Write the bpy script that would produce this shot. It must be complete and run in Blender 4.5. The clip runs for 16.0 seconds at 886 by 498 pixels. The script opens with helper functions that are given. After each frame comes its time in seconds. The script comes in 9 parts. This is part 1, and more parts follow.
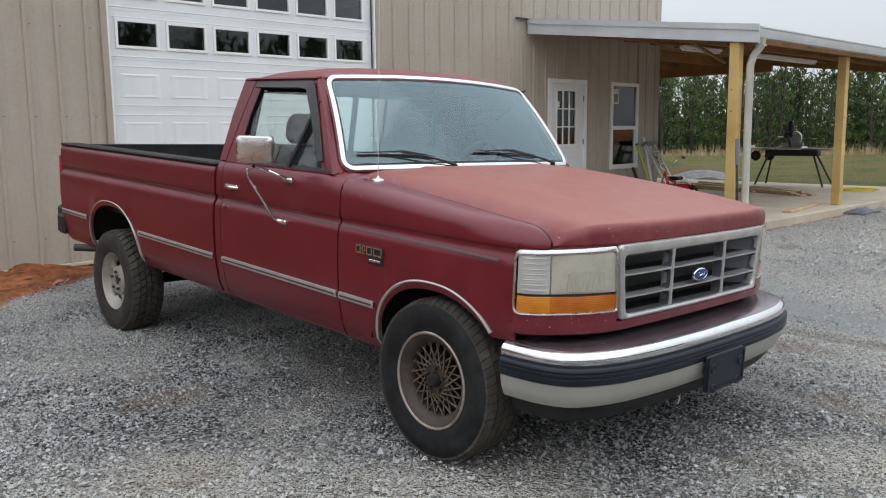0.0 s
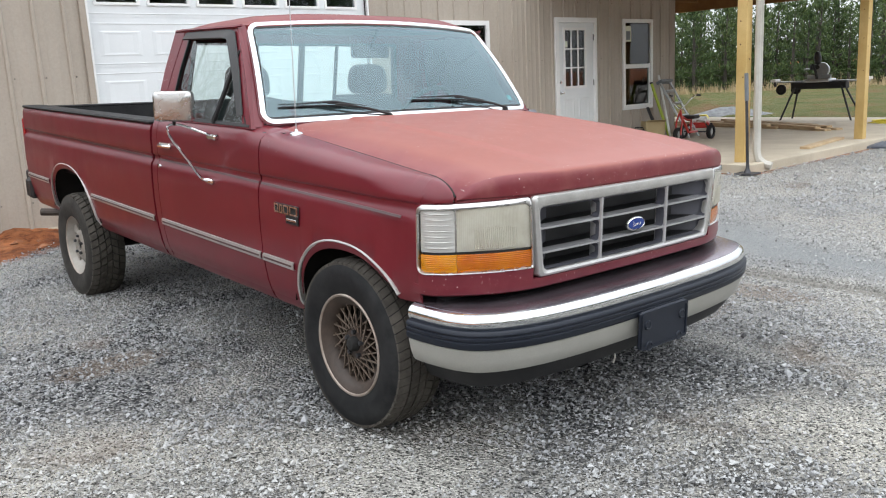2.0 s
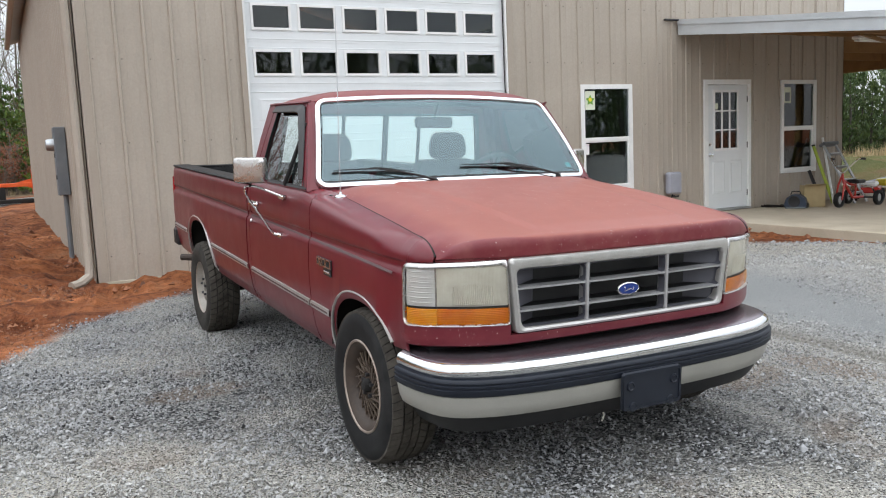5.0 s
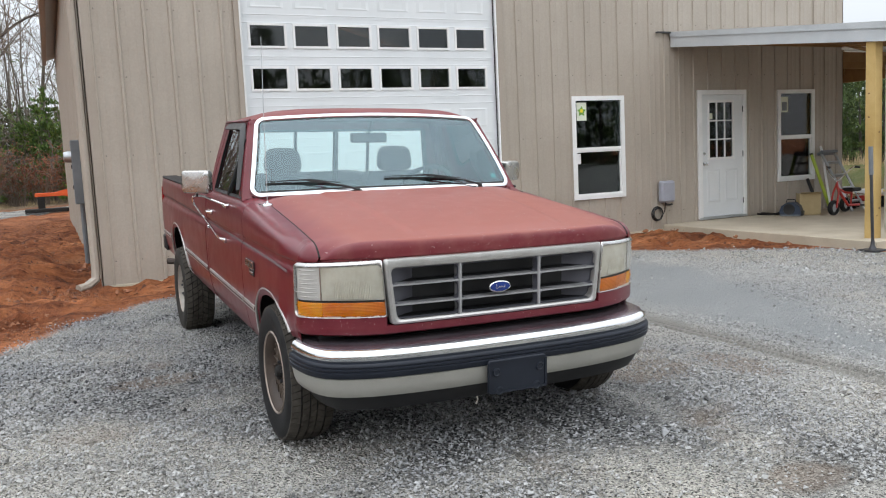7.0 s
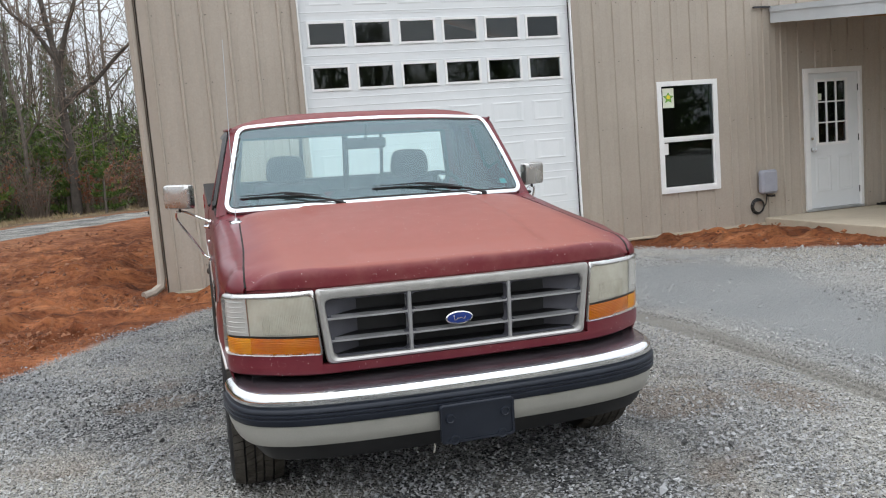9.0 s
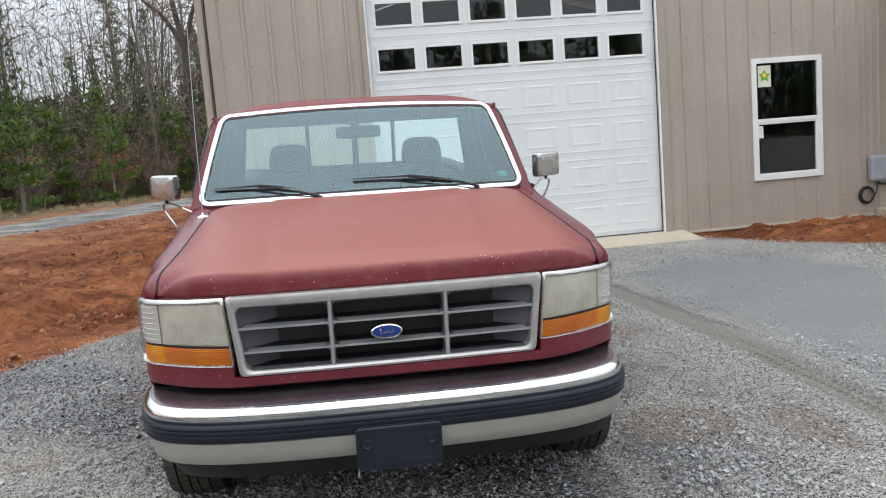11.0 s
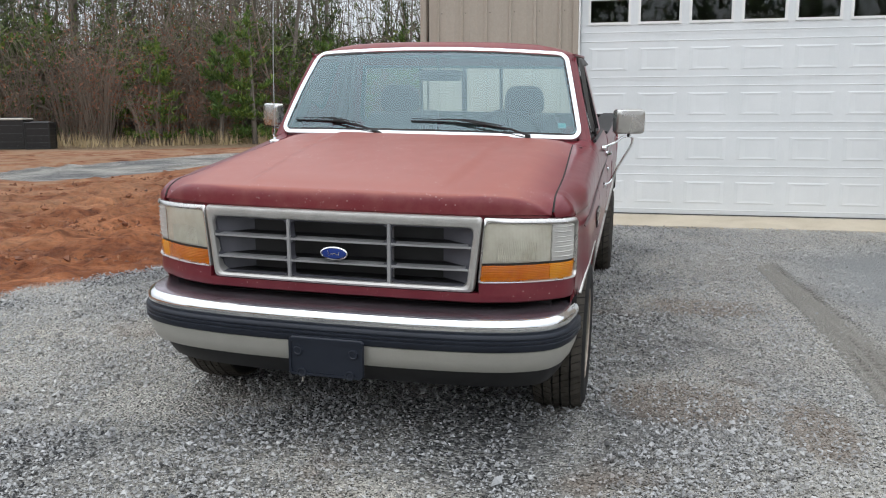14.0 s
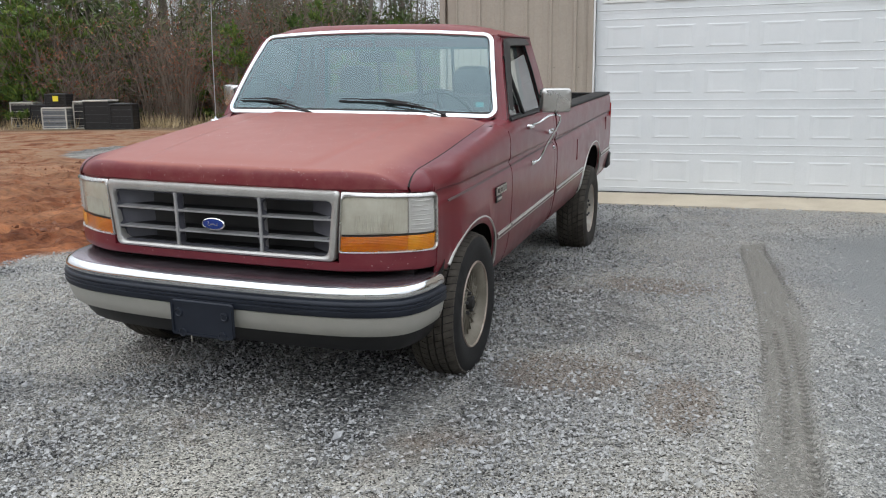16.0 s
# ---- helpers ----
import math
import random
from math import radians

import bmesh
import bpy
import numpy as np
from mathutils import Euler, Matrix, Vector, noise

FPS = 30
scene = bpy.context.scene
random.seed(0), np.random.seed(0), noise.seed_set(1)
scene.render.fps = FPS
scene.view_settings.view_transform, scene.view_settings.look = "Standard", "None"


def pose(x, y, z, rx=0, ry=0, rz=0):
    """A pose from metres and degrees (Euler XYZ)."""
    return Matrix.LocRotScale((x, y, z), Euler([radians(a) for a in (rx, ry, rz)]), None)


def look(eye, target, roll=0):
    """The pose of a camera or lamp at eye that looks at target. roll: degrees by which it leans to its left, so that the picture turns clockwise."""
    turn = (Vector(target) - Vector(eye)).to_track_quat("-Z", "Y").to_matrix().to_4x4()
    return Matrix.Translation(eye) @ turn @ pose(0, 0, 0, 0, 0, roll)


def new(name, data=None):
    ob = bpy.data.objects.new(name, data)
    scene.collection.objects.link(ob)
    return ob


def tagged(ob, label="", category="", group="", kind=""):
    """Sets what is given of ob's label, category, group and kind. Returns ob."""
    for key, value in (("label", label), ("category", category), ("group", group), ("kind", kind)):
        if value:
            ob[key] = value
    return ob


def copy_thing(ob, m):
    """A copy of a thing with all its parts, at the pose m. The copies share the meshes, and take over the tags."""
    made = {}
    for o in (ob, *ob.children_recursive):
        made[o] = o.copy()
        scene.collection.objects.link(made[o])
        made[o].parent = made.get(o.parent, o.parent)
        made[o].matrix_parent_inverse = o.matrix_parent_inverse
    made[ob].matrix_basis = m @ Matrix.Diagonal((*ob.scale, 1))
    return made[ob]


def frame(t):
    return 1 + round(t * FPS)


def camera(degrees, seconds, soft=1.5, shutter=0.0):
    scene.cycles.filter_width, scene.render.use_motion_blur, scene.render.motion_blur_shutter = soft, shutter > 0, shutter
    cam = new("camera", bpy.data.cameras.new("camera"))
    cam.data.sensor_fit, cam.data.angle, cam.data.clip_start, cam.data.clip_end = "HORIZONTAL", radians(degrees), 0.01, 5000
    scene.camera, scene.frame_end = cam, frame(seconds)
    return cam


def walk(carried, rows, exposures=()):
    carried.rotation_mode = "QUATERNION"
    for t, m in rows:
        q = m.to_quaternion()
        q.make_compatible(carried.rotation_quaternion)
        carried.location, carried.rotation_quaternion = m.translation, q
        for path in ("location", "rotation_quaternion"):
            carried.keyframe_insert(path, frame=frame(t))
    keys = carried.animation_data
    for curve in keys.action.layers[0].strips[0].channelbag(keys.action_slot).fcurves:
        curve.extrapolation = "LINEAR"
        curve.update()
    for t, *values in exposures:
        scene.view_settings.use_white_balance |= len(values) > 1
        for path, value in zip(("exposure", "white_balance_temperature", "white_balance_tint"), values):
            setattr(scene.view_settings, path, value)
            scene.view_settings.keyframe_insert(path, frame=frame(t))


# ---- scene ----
cam = camera(56.3, 16.0, soft=1.1)
PATH = [
    (0, (-3.197, -1.794, 1.423), (-1.835, -0.357, 1.142), -0.6),
    (0.5, (-3.102, -1.93, 1.405), (-1.738, -0.494, 1.13), -0.7),
    (1, (-2.955, -2.081, 1.415), (-1.616, -0.628, 1.108), -1.5),
    (1.5, (-2.829, -2.068, 1.411), (-1.54, -0.591, 1.014), -3.4),
    (2, (-2.674, -1.963, 1.405), (-1.397, -0.476, 1.003), -2.9),
    (2.5, (-2.529, -1.958, 1.397), (-1.334, -0.402, 1.008), -2.7),
    (3, (-2.341, -2.016, 1.405), (-1.37, -0.308, 1.026), -3.0),
    (3.5, (-2.259, -2.068, 1.4), (-1.298, -0.346, 1.068), -2.6),
    (4, (-2.302, -2.233, 1.393), (-1.34, -0.503, 1.106), -2.2),
    (4.2, (-2.317, -2.31, 1.409), (-1.352, -0.579, 1.135), -2.1),
    (6.3, (-2.08, -3.16, 1.435), (-1.223, -1.367, 1.205), -3.3),
    (6.5, (-2.066, -3.216, 1.434), (-1.204, -1.426, 1.205), -3.0),
    (7, (-1.843, -3.391, 1.426), (-1.0, -1.591, 1.203), -2.8),
    (7.5, (-1.682, -3.403, 1.45), (-0.895, -1.578, 1.223), -3.2),
    (8, (-1.519, -3.223, 1.452), (-0.764, -1.385, 1.224), -3.9),
    (8.5, (-1.267, -3.167, 1.45), (-0.653, -1.277, 1.228), -5.0),
    (9, (-0.942, -3.173, 1.466), (-0.384, -1.266, 1.239), -4.6),
    (9.2, (-0.854, -3.126, 1.46), (-0.312, -1.215, 1.221), -4.5),
    (11.3, (-0.003, -2.924, 1.471), (0.232, -0.956, 1.21), -4.3),
    (11.5, (0.085, -2.869, 1.461), (0.307, -0.9, 1.184), -4.0),
    (12, (0.309, -2.855, 1.44), (0.381, -0.88, 1.131), -2.7),
    (12.5, (0.515, -2.901, 1.414), (0.38, -0.93, 1.103), -1.6),
    (13, (0.71, -3.05, 1.387), (0.53, -1.084, 1.072), -0.7),
    (13.5, (0.986, -3.074, 1.385), (0.644, -1.131, 1.06), -0.6),
    (14, (1.187, -3.093, 1.369), (0.748, -1.17, 1.037), -0.2),
    (14.5, (1.383, -3.22, 1.344), (0.895, -1.306, 1.026), 0.7),
    (15, (1.642, -3.288, 1.361), (1.106, -1.388, 1.041), 1.3),
    (15.5, (1.993, -3.203, 1.363), (1.406, -1.318, 1.041), 1.0),
    (16, (2.145, -3.037, 1.366), (1.5, -1.182, 0.988), -0.6),
]
walk(cam, [(t, look(eye, target, roll)) for t, eye, target, roll in PATH],
     exposures=[(0, -0.08), (0.7, -0.02), (1.5, 0.3), (2.5, 0.52), (3.5, 0.49), (4.0, 0.41), (6.5, 0.2), (7, 0.2), (8.5, 0.17), (9, 0.12), (11.5, 0.1), (12.5, 0.08), (14.5, 0.05), (16, 0.0)])

# ---- world, sun, exposure ----
world = bpy.data.worlds.new("overcast_sky")
scene.world = world
world.use_nodes = True
wn, wl = world.node_tree.nodes, world.node_tree.links
wn.clear()
w_out, w_bg = wn.new("ShaderNodeOutputWorld"), wn.new("ShaderNodeBackground")
w_sky = wn.new("ShaderNodeTexSky")
w_sky.sky_type, w_sky.sun_disc = "NISHITA", False
w_sky.sun_elevation, w_sky.sun_rotation = radians(48), radians(200)
w_tc, w_sep = wn.new("ShaderNodeTexCoord"), wn.new("ShaderNodeSeparateXYZ")
w_map = wn.new("ShaderNodeMapRange")
w_map.inputs["From Min"].default_value, w_map.inputs["From Max"].default_value = 0.0, 1.0
w_map.inputs["To Min"].default_value, w_map.inputs["To Max"].default_value = 6.4, 24.0
w_tint = wn.new("ShaderNodeMix")
w_tint.data_type, w_tint.blend_type = "RGBA", "MULTIPLY"
w_tint.inputs["Factor"].default_value = 1.0
w_tint.inputs["B"].default_value = (0.95, 1.0, 1.065, 1)
w_mix = wn.new("ShaderNodeMix")
w_mix.data_type = "RGBA"
w_mix.inputs["Factor"].default_value = 0.9
wl.new(w_tc.outputs["Generated"], w_sep.inputs[0])
wl.new(w_sep.outputs["Z"], w_map.inputs["Value"])
wl.new(w_map.outputs["Result"], w_tint.inputs["A"])
wl.new(w_sky.outputs["Color"], w_mix.inputs["A"])
wl.new(w_tint.outputs["Result"], w_mix.inputs["B"])
wl.new(w_mix.outputs["Result"], w_bg.inputs["Color"])
w_bg.inputs["Strength"].default_value = 0.1
wl.new(w_bg.outputs[0], w_out.inputs[0])

sun_data = bpy.data.lights.new("sun", "SUN")
sun_data.energy, sun_data.angle, sun_data.color = 0.6, radians(110), (1.0, 0.97, 0.92)
sun = new("sun", sun_data)
sun.matrix_world = look((-6, -14, 20), (0, 2, 0))


# ---- mesh building helpers ----
class Geo:
    """Collects vertices and faces of one mesh."""

    def __init__(self):
        self.v, self.f = [], []

    def add(self, vs, fs, m=None):
        n = len(self.v)
        self.v += [tuple(m @ Vector(p)) if m else tuple(p) for p in vs]
        self.f += [tuple(i + n for i in f) for f in fs]
        return self

    def box(self, x0, x1, y0, y1, z0, z1, c=0.0, m=None):
        """A box; c is the width of its chamfered edges."""
        if c <= 0:
            vs = [(x, y, z) for x in (x0, x1) for y in (y0, y1) for z in (z0, z1)]
            fs = [(0, 1, 3, 2), (4, 6, 7, 5), (0, 4, 5, 1), (2, 3, 7, 6), (0, 2, 6, 4), (1, 5, 7, 3)]
            return self.add(vs, fs, m)
        lo, hi = (x0, y0, z0), (x1, y1, z1)
        vs, idx = [], {}
        for k in range(8):
            s = (k >> 2 & 1, k >> 1 & 1, k & 1)
            for a in range(3):
                p = [(hi[i] if s[i] else lo[i]) + (0 if i == a else (-c if s[i] else c)) for i in range(3)]
                idx[k, a] = len(vs)
                vs.append(p)
        fs = []
        for a in range(3):
            b, d = (a + 1) % 3, (a + 2) % 3
            w = [4, 2, 1]
            for s in (0, 1):
                q = [s * w[a] + i * w[b] + j * w[d] for i, j in ((0, 0), (1, 0), (1, 1), (0, 1))]
                fs.append(tuple(idx[k, a] for k in q))
            for i in (0, 1):
                for j in (0, 1):
                    k0 = i * w[b] + j * w[d]
                    k1 = k0 + w[a]
                    fs.append((idx[k0, b], idx[k1, b], idx[k1, d], idx[k0, d]))
        for k in range(8):
            fs.append((idx[k, 0], idx[k, 1], idx[k, 2]))
        return self.add(vs, fs, m)

    def grid(self, rows, off=None, closed=False):
        """A sheet from rows of points; off, a vector, gives it thickness."""
        nr, nc = len(rows), len(rows[0])
        vs = [p for r in rows for p in r]
        fs = [(i * nc + j, i * nc + j + 1, (i + 1) * nc + j + 1, (i + 1) * nc + j) for i in range(nr - 1) for j in range(nc - 1)]
        if closed:
            fs += [(i * nc + nc - 1, i * nc, (i + 1) * nc, (i + 1) * nc + nc - 1) for i in range(nr - 1)]
        if off is not None:
            n = len(vs)
            vs = vs + [tuple(Vector(p) + Vector(off)) for p in vs]
            fs = fs + [tuple(i + n for i in reversed(f)) for f in fs]
            rim = [j for j in range(nc)] + [i * nc + nc - 1 for i in range(1, nr)] + [(nr - 1) * nc + j for j in range(nc - 2, -1, -1)] + [i * nc for i in range(nr - 2, 0, -1)]
            fs += [(a, a + n, b + n, b) for a, b in zip(rim, rim[1:] + rim[:1])]
        return self.add(vs, fs)

    def tube(self, pts, r, n=6, cap=True, flat=1.0):
        """A round bar along pts; r is one radius or one for each point."""
        pts = [Vector(p) for p in pts]
        rs = r if isinstance(r, (list, tuple)) else [r] * len(pts)
        vs, fs = [], []
        side = None
        for i, p in enumerate(pts):
            d = (pts[min(i + 1, len(pts) - 1)] - pts[max(i - 1, 0)]).normalized()
            if side is None:
                side = d.orthogonal().normalized()
            side = (side - d * side.dot(d)).normalized()
            up = d.cross(side)
            for k in range(n):
                a = 2 * math.pi * k / n
                vs.append(p + (side * math.cos(a) + up * math.sin(a) * flat) * rs[i])
        for i in range(len(pts) - 1):
            for k in range(n):
                fs.append((i * n + k, i * n + (k + 1) % n, (i + 1) * n + (k + 1) % n, (i + 1) * n + k))
        if cap:
            fs.append(tuple(range(n - 1, -1, -1)))
            fs.append(tuple(range((len(pts) - 1) * n, len(pts) * n)))
        return self.add(vs, fs)

    def lathe(self, prof, n=40, m=None, axis="x", close=False):
        """prof: (radius, along the axis) pairs turned about the axis."""
        vs, fs = [], []
        for r, a in prof:
            for k in range(n):
                t = 2 * math.pi * k / n
                c, s = r * math.cos(t), r * math.sin(t)
                vs.append((a, c, s) if axis == "x" else (c, a, s) if axis == "y" else (c, s, a))
        rows = len(prof)
        for i in range(rows if close else rows - 1):
            for k in range(n):
                j = (i + 1) % rows
                fs.append((i * n + k, i * n + (k + 1) % n, j * n + (k + 1) % n, j * n + k))
        return self.add(vs, fs, m)

    def prism(self, poly, off):
        """A flat polygon (3D points) drawn out along off."""
        n = len(poly)
        vs = [tuple(p) for p in poly] + [tuple(Vector(p) + Vector(off)) for p in poly]
        fs = [tuple(range(n)), tuple(range(2 * n - 1, n - 1, -1))] + [(i, i + n, (i + 1) % n + n, (i + 1) % n) for i in range(n)]
        return self.add(vs, fs)

    def ring(self, outer, inner, off):
        """The frame between two loops of as many points, drawn out along off."""
        n = len(outer)
        o, i2 = [Vector(p) for p in outer], [Vector(p) for p in inner]
        f = Vector(off)
        vs = o + i2 + [p + f for p in o] + [p + f for p in i2]
        fs = []
        for k in range(n):
            j = (k + 1) % n
            fs += [(k, j, n + j, n + k), (2 * n + k, 3 * n + k, 3 * n + j, 2 * n + j), (k, 2 * n + k, 2 * n + j, j), (n + k, n + j, 3 * n + j, 3 * n + k)]
        return self.add(vs, fs)

    def mirrored(self):
        g = Geo()
        g.v = [(-x, y, z) for x, y, z in self.v]
        g.f = [tuple(reversed(f)) for f in self.f]
        return g

    def mesh(self, name, mat, smooth=35, weld=True):
        me = bpy.data.meshes.new(name)
        me.from_pydata(self.v, [], self.f)
        if weld:
            bm = bmesh.new()
            bm.from_mesh(me)
            bmesh.ops.remove_doubles(bm, verts=bm.verts, dist=1e-5)
            bmesh.ops.dissolve_degenerate(bm, edges=bm.edges, dist=1e-6)
            bmesh.ops.recalc_face_normals(bm, faces=bm.faces)
            bm.to_mesh(me)
            bm.free()
        if mat:
            me.materials.append(mat)
        if smooth:
            me.polygons.foreach_set("use_smooth", [True] * len(me.polygons))
            me.set_sharp_from_angle(angle=radians(smooth))
        return me


def part(name, geo, mat, parent, label="", smooth=35, at=None):
    """One mesh object under a thing or a part."""
    ob = new(name, geo.mesh(name, mat, smooth))
    ob.parent = parent
    if at is not None:
        ob.matrix_basis = at
    return tagged(ob, label)


def thing(name, geo, mat, label, category, group="", kind="", smooth=35, at=None):
    ob = new(name, geo.mesh(name, mat, smooth))
    if at is not None:
        ob.matrix_basis = at
    return tagged(ob, label, category, group, kind)


def root(name, m, label, category, group="", kind=""):
    ob = new(name)
    ob.empty_display_size = 0.1
    ob.matrix_basis = m
    return tagged(ob, label, category, group, kind)


def lerp(a, b, t):
    return a + (b - a) * t


def sstep(a, b, x):
    t = min(1, max(0, (x - a) / (b - a)))
    return t * t * (3 - 2 * t)


def spans(a, b, step):
    n = max(1, round((b - a) / step))
    return [a + (b - a) * i / n for i in range(n + 1)]


# ---- materials ----
def shader(name):
    m = bpy.data.materials.new(name)
    m.use_nodes = True
    nt = m.node_tree
    return m, nt.nodes, nt.links, nt.nodes["Principled BSDF"]


def noise_node(n, l, scale, detail=4, rough=0.6, vec=None, dist=0.0):
    t = n.new("ShaderNodeTexNoise")
    t.inputs["Scale"].default_value, t.inputs["Detail"].default_value = scale, detail
    t.inputs["Roughness"].default_value, t.inputs["Distortion"].default_value = rough, dist
    if vec is not None:
        l.new(vec, t.inputs["Vector"])
    return t


def ramp(n, l, src, stops):
    r = n.new("ShaderNodeValToRGB")
    el = r.color_ramp.elements
    while len(el) < len(stops):
        el.new(0.5)
    for e, (p, c) in zip(el, stops):
        e.position = p
        e.color = (*c, 1) if len(c) == 3 else c
    l.new(src, r.inputs[0])
    return r


def mixc(n, l, fac, a, b, mode="MIX"):
    x = n.new("ShaderNodeMix")
    x.data_type, x.blend_type = "RGBA", mode
    for key, v in (("Factor", fac), ("A", a), ("B", b)):
        if isinstance(v, bpy.types.NodeSocket):
            l.new(v, x.inputs[key])
        else:
            x.inputs[key].default_value = v if key == "Factor" else (*v, 1)
    return x.outputs["Result"]


def bump_node(n, l, b, height, strength, dist=0.01):
    k = n.new("ShaderNodeBump")
    k.inputs["Strength"].default_value, k.inputs["Distance"].default_value = strength, dist
    l.new(height, k.inputs["Height"])
    l.new(k.outputs[0], b.inputs["Normal"])
    return k


def pbr(name, c1, c2, scale=8.0, rough=0.5, metal=0.0, fine=90.0, bump=0.15, rvar=0.12, spec=0.5, coat=0.0, depth=0.004):
    """A surface of two close colours in large blotches and fine grain, with its own relief and uneven gloss."""
    m, n, l, b = shader(name)
    co = n.new("ShaderNodeTexCoord").outputs["Object"]
    big, small = noise_node(n, l, scale, 5, 0.6, co, 0.3), noise_node(n, l, fine, 3, 0.6, co)
    r = ramp(n, l, big.outputs["Fac"], [(0.32, c1), (0.68, c2)])
    dark = mixc(n, l, small.outputs["Fac"], (0.86, 0.86, 0.86), (1.12, 1.12, 1.12))
    col = mixc(n, l, 1.0, r.outputs[0], dark, "MULTIPLY")
    l.new(col, b.inputs["Base Color"])
    mr = n.new("ShaderNodeMapRange")
    mr.inputs["To Min"].default_value, mr.inputs["To Max"].default_value = max(0.02, rough - rvar), min(1, rough + rvar)
    l.new(big.outputs["Fac"], mr.inputs["Value"])
    l.new(mr.outputs[0], b.inputs["Roughness"])
    b.inputs["Metallic"].default_value = metal
    b.inputs["Specular IOR Level"].default_value = spec
    b.inputs["Coat Weight"].default_value = coat
    b.inputs["Coat Roughness"].default_value = 0.12
    if bump:
        bump_node(n, l, b, small.outputs["Fac"], bump, depth)
    return m


def paint(name, c1, c2, chalk, chalk_amount, rough, coat, chips, bleached=None):
    """Old car paint: two tones, chalky faded patches, small stone chips."""
    m, n, l, b = shader(name)
    co = n.new("ShaderNodeTexCoord").outputs["Object"]
    big, mid = noise_node(n, l, 1.6, 5, 0.62, co, 0.4), noise_node(n, l, 9.0, 5, 0.65, co)
    grain = noise_node(n, l, 260.0, 2, 0.5, co)
    base = ramp(n, l, big.outputs["Fac"], [(0.3, c1), (0.7, c2)]).outputs[0]
    front = None
    if bleached:
        # sun-bleached in the middle of the sheet, with a ragged edge
        sp = n.new("ShaderNodeSeparateXYZ")
        l.new(co, sp.inputs[0])
        ab = n.new("ShaderNodeMath")
        ab.operation = "ABSOLUTE"
        l.new(sp.outputs["X"], ab.inputs[0])
        mx, my, mf = n.new("ShaderNodeMapRange"), n.new("ShaderNodeMapRange"), n.new("ShaderNodeMapRange")
        pw, lip = n.new("ShaderNodeMath"), n.new("ShaderNodeMath")
        pw.operation, pw.inputs[1].default_value = "POWER", 4.5
        l.new(ab.outputs[0], pw.inputs[0])
        lip.operation, lip.inputs[1].default_value = "MULTIPLY_ADD", -0.135 / 0.842 ** 4.5
        l.new(pw.outputs[0], lip.inputs[0])
        l.new(sp.outputs["Y"], lip.inputs[2])
        for q, src, a0, a1 in ((mx, ab.outputs[0], 0.95, 0.50), (my, lip.outputs[0], -0.662, -0.635), (mf, lip.outputs[0], -0.60, -0.65)):
            q.interpolation_type = "SMOOTHSTEP"
            q.inputs["From Min"].default_value, q.inputs["From Max"].default_value = a0, a1
            l.new(src, q.inputs["Value"])
        front = mf.outputs[0]
        pr = n.new("ShaderNodeMath")
        pr.operation = "MULTIPLY"
        l.new(mx.outputs[0], pr.inputs[0])
        l.new(my.outputs[0], pr.inputs[1])
        nb = n.new("ShaderNodeMath")
        nb.operation, nb.inputs[1].default_value = "MULTIPLY_ADD", 0.8
        l.new(big.outputs["Fac"], nb.inputs[0])
        l.new(pr.outputs[0], nb.inputs[2])
        base = mixc(n, l, ramp(n, l, nb.outputs[0], [(0.48, (0, 0, 0)), (1.0, (1, 1, 1))]).outputs[0], base, bleached)
    f = ramp(n, l, mid.outputs["Fac"], [(0.42, (0, 0, 0)), (0.75, (chalk_amount,) * 3)]).outputs[0]
    col = mixc(n, l, f, base, chalk)
    col = mixc(n, l, 1.0, col, mixc(n, l, grain.outputs["Fac"], (0.93, 0.93, 0.93), (1.06, 1.06, 1.06)), "MULTIPLY")
    if chips:
        v = n.new("ShaderNodeTexVoronoi")
        v.inputs["Scale"].default_value = 34.0
        l.new(co, v.inputs["Vector"])
        spot = ramp(n, l, v.outputs["Distance"], [(0.05, (1, 1, 1)), (0.09, (0, 0, 0))]).outputs[0]
        where = noise_node(n, l, 3.0, 4, 0.6, co)
        src = where.outputs["Fac"]
        if front is not None:
            k = n.new("ShaderNodeMath")
            k.operation, k.inputs[1].default_value = "MULTIPLY_ADD", 0.36
            l.new(front, k.inputs[0])
            l.new(src, k.inputs[2])
            src = k.outputs[0]
        gate = ramp(n, l, src, [(1 - chips, (0, 0, 0)), (1 - chips + 0.06, (1, 1, 1))]).outputs[0]
        col = mixc(n, l, mixc(n, l, 1.0, spot, gate, "MULTIPLY"), col, (0.55, 0.45, 0.42))
        fine = n.new("ShaderNodeTexVoronoi")
        fine.inputs["Scale"].default_value = 75.0
        l.new(co, fine.inputs["Vector"])
        nick = ramp(n, l, fine.outputs["Distance"], [(0.08, (1, 1, 1)), (0.15, (0, 0, 0))]).outputs[0]
        where2 = noise_node(n, l, 11.0, 3, 0.6, co)
        thin = ramp(n, l, where2.outputs["Fac"], [(0.54, (0, 0, 0)), (0.60, (1, 1, 1))]).outputs[0]
        col = mixc(n, l, mixc(n, l, 1.0, mixc(n, l, 1.0, nick, gate, "MULTIPLY"), thin, "MULTIPLY"), col, (0.50, 0.42, 0.40))
    l.new(col, b.inputs["Base Color"])
    mr = n.new("ShaderNodeMapRange")
    mr.inputs["To Min"].default_value, mr.inputs["To Max"].default_value = rough - 0.08, rough + 0.12
    l.new(mid.outputs["Fac"], mr.inputs["Value"])
    l.new(mr.outputs[0], b.inputs["Roughness"])
    b.inputs["Coat Weight"].default_value, b.inputs["Coat Roughness"].default_value = coat, 0.16
    b.inputs["Specular IOR Level"].default_value = 0.35
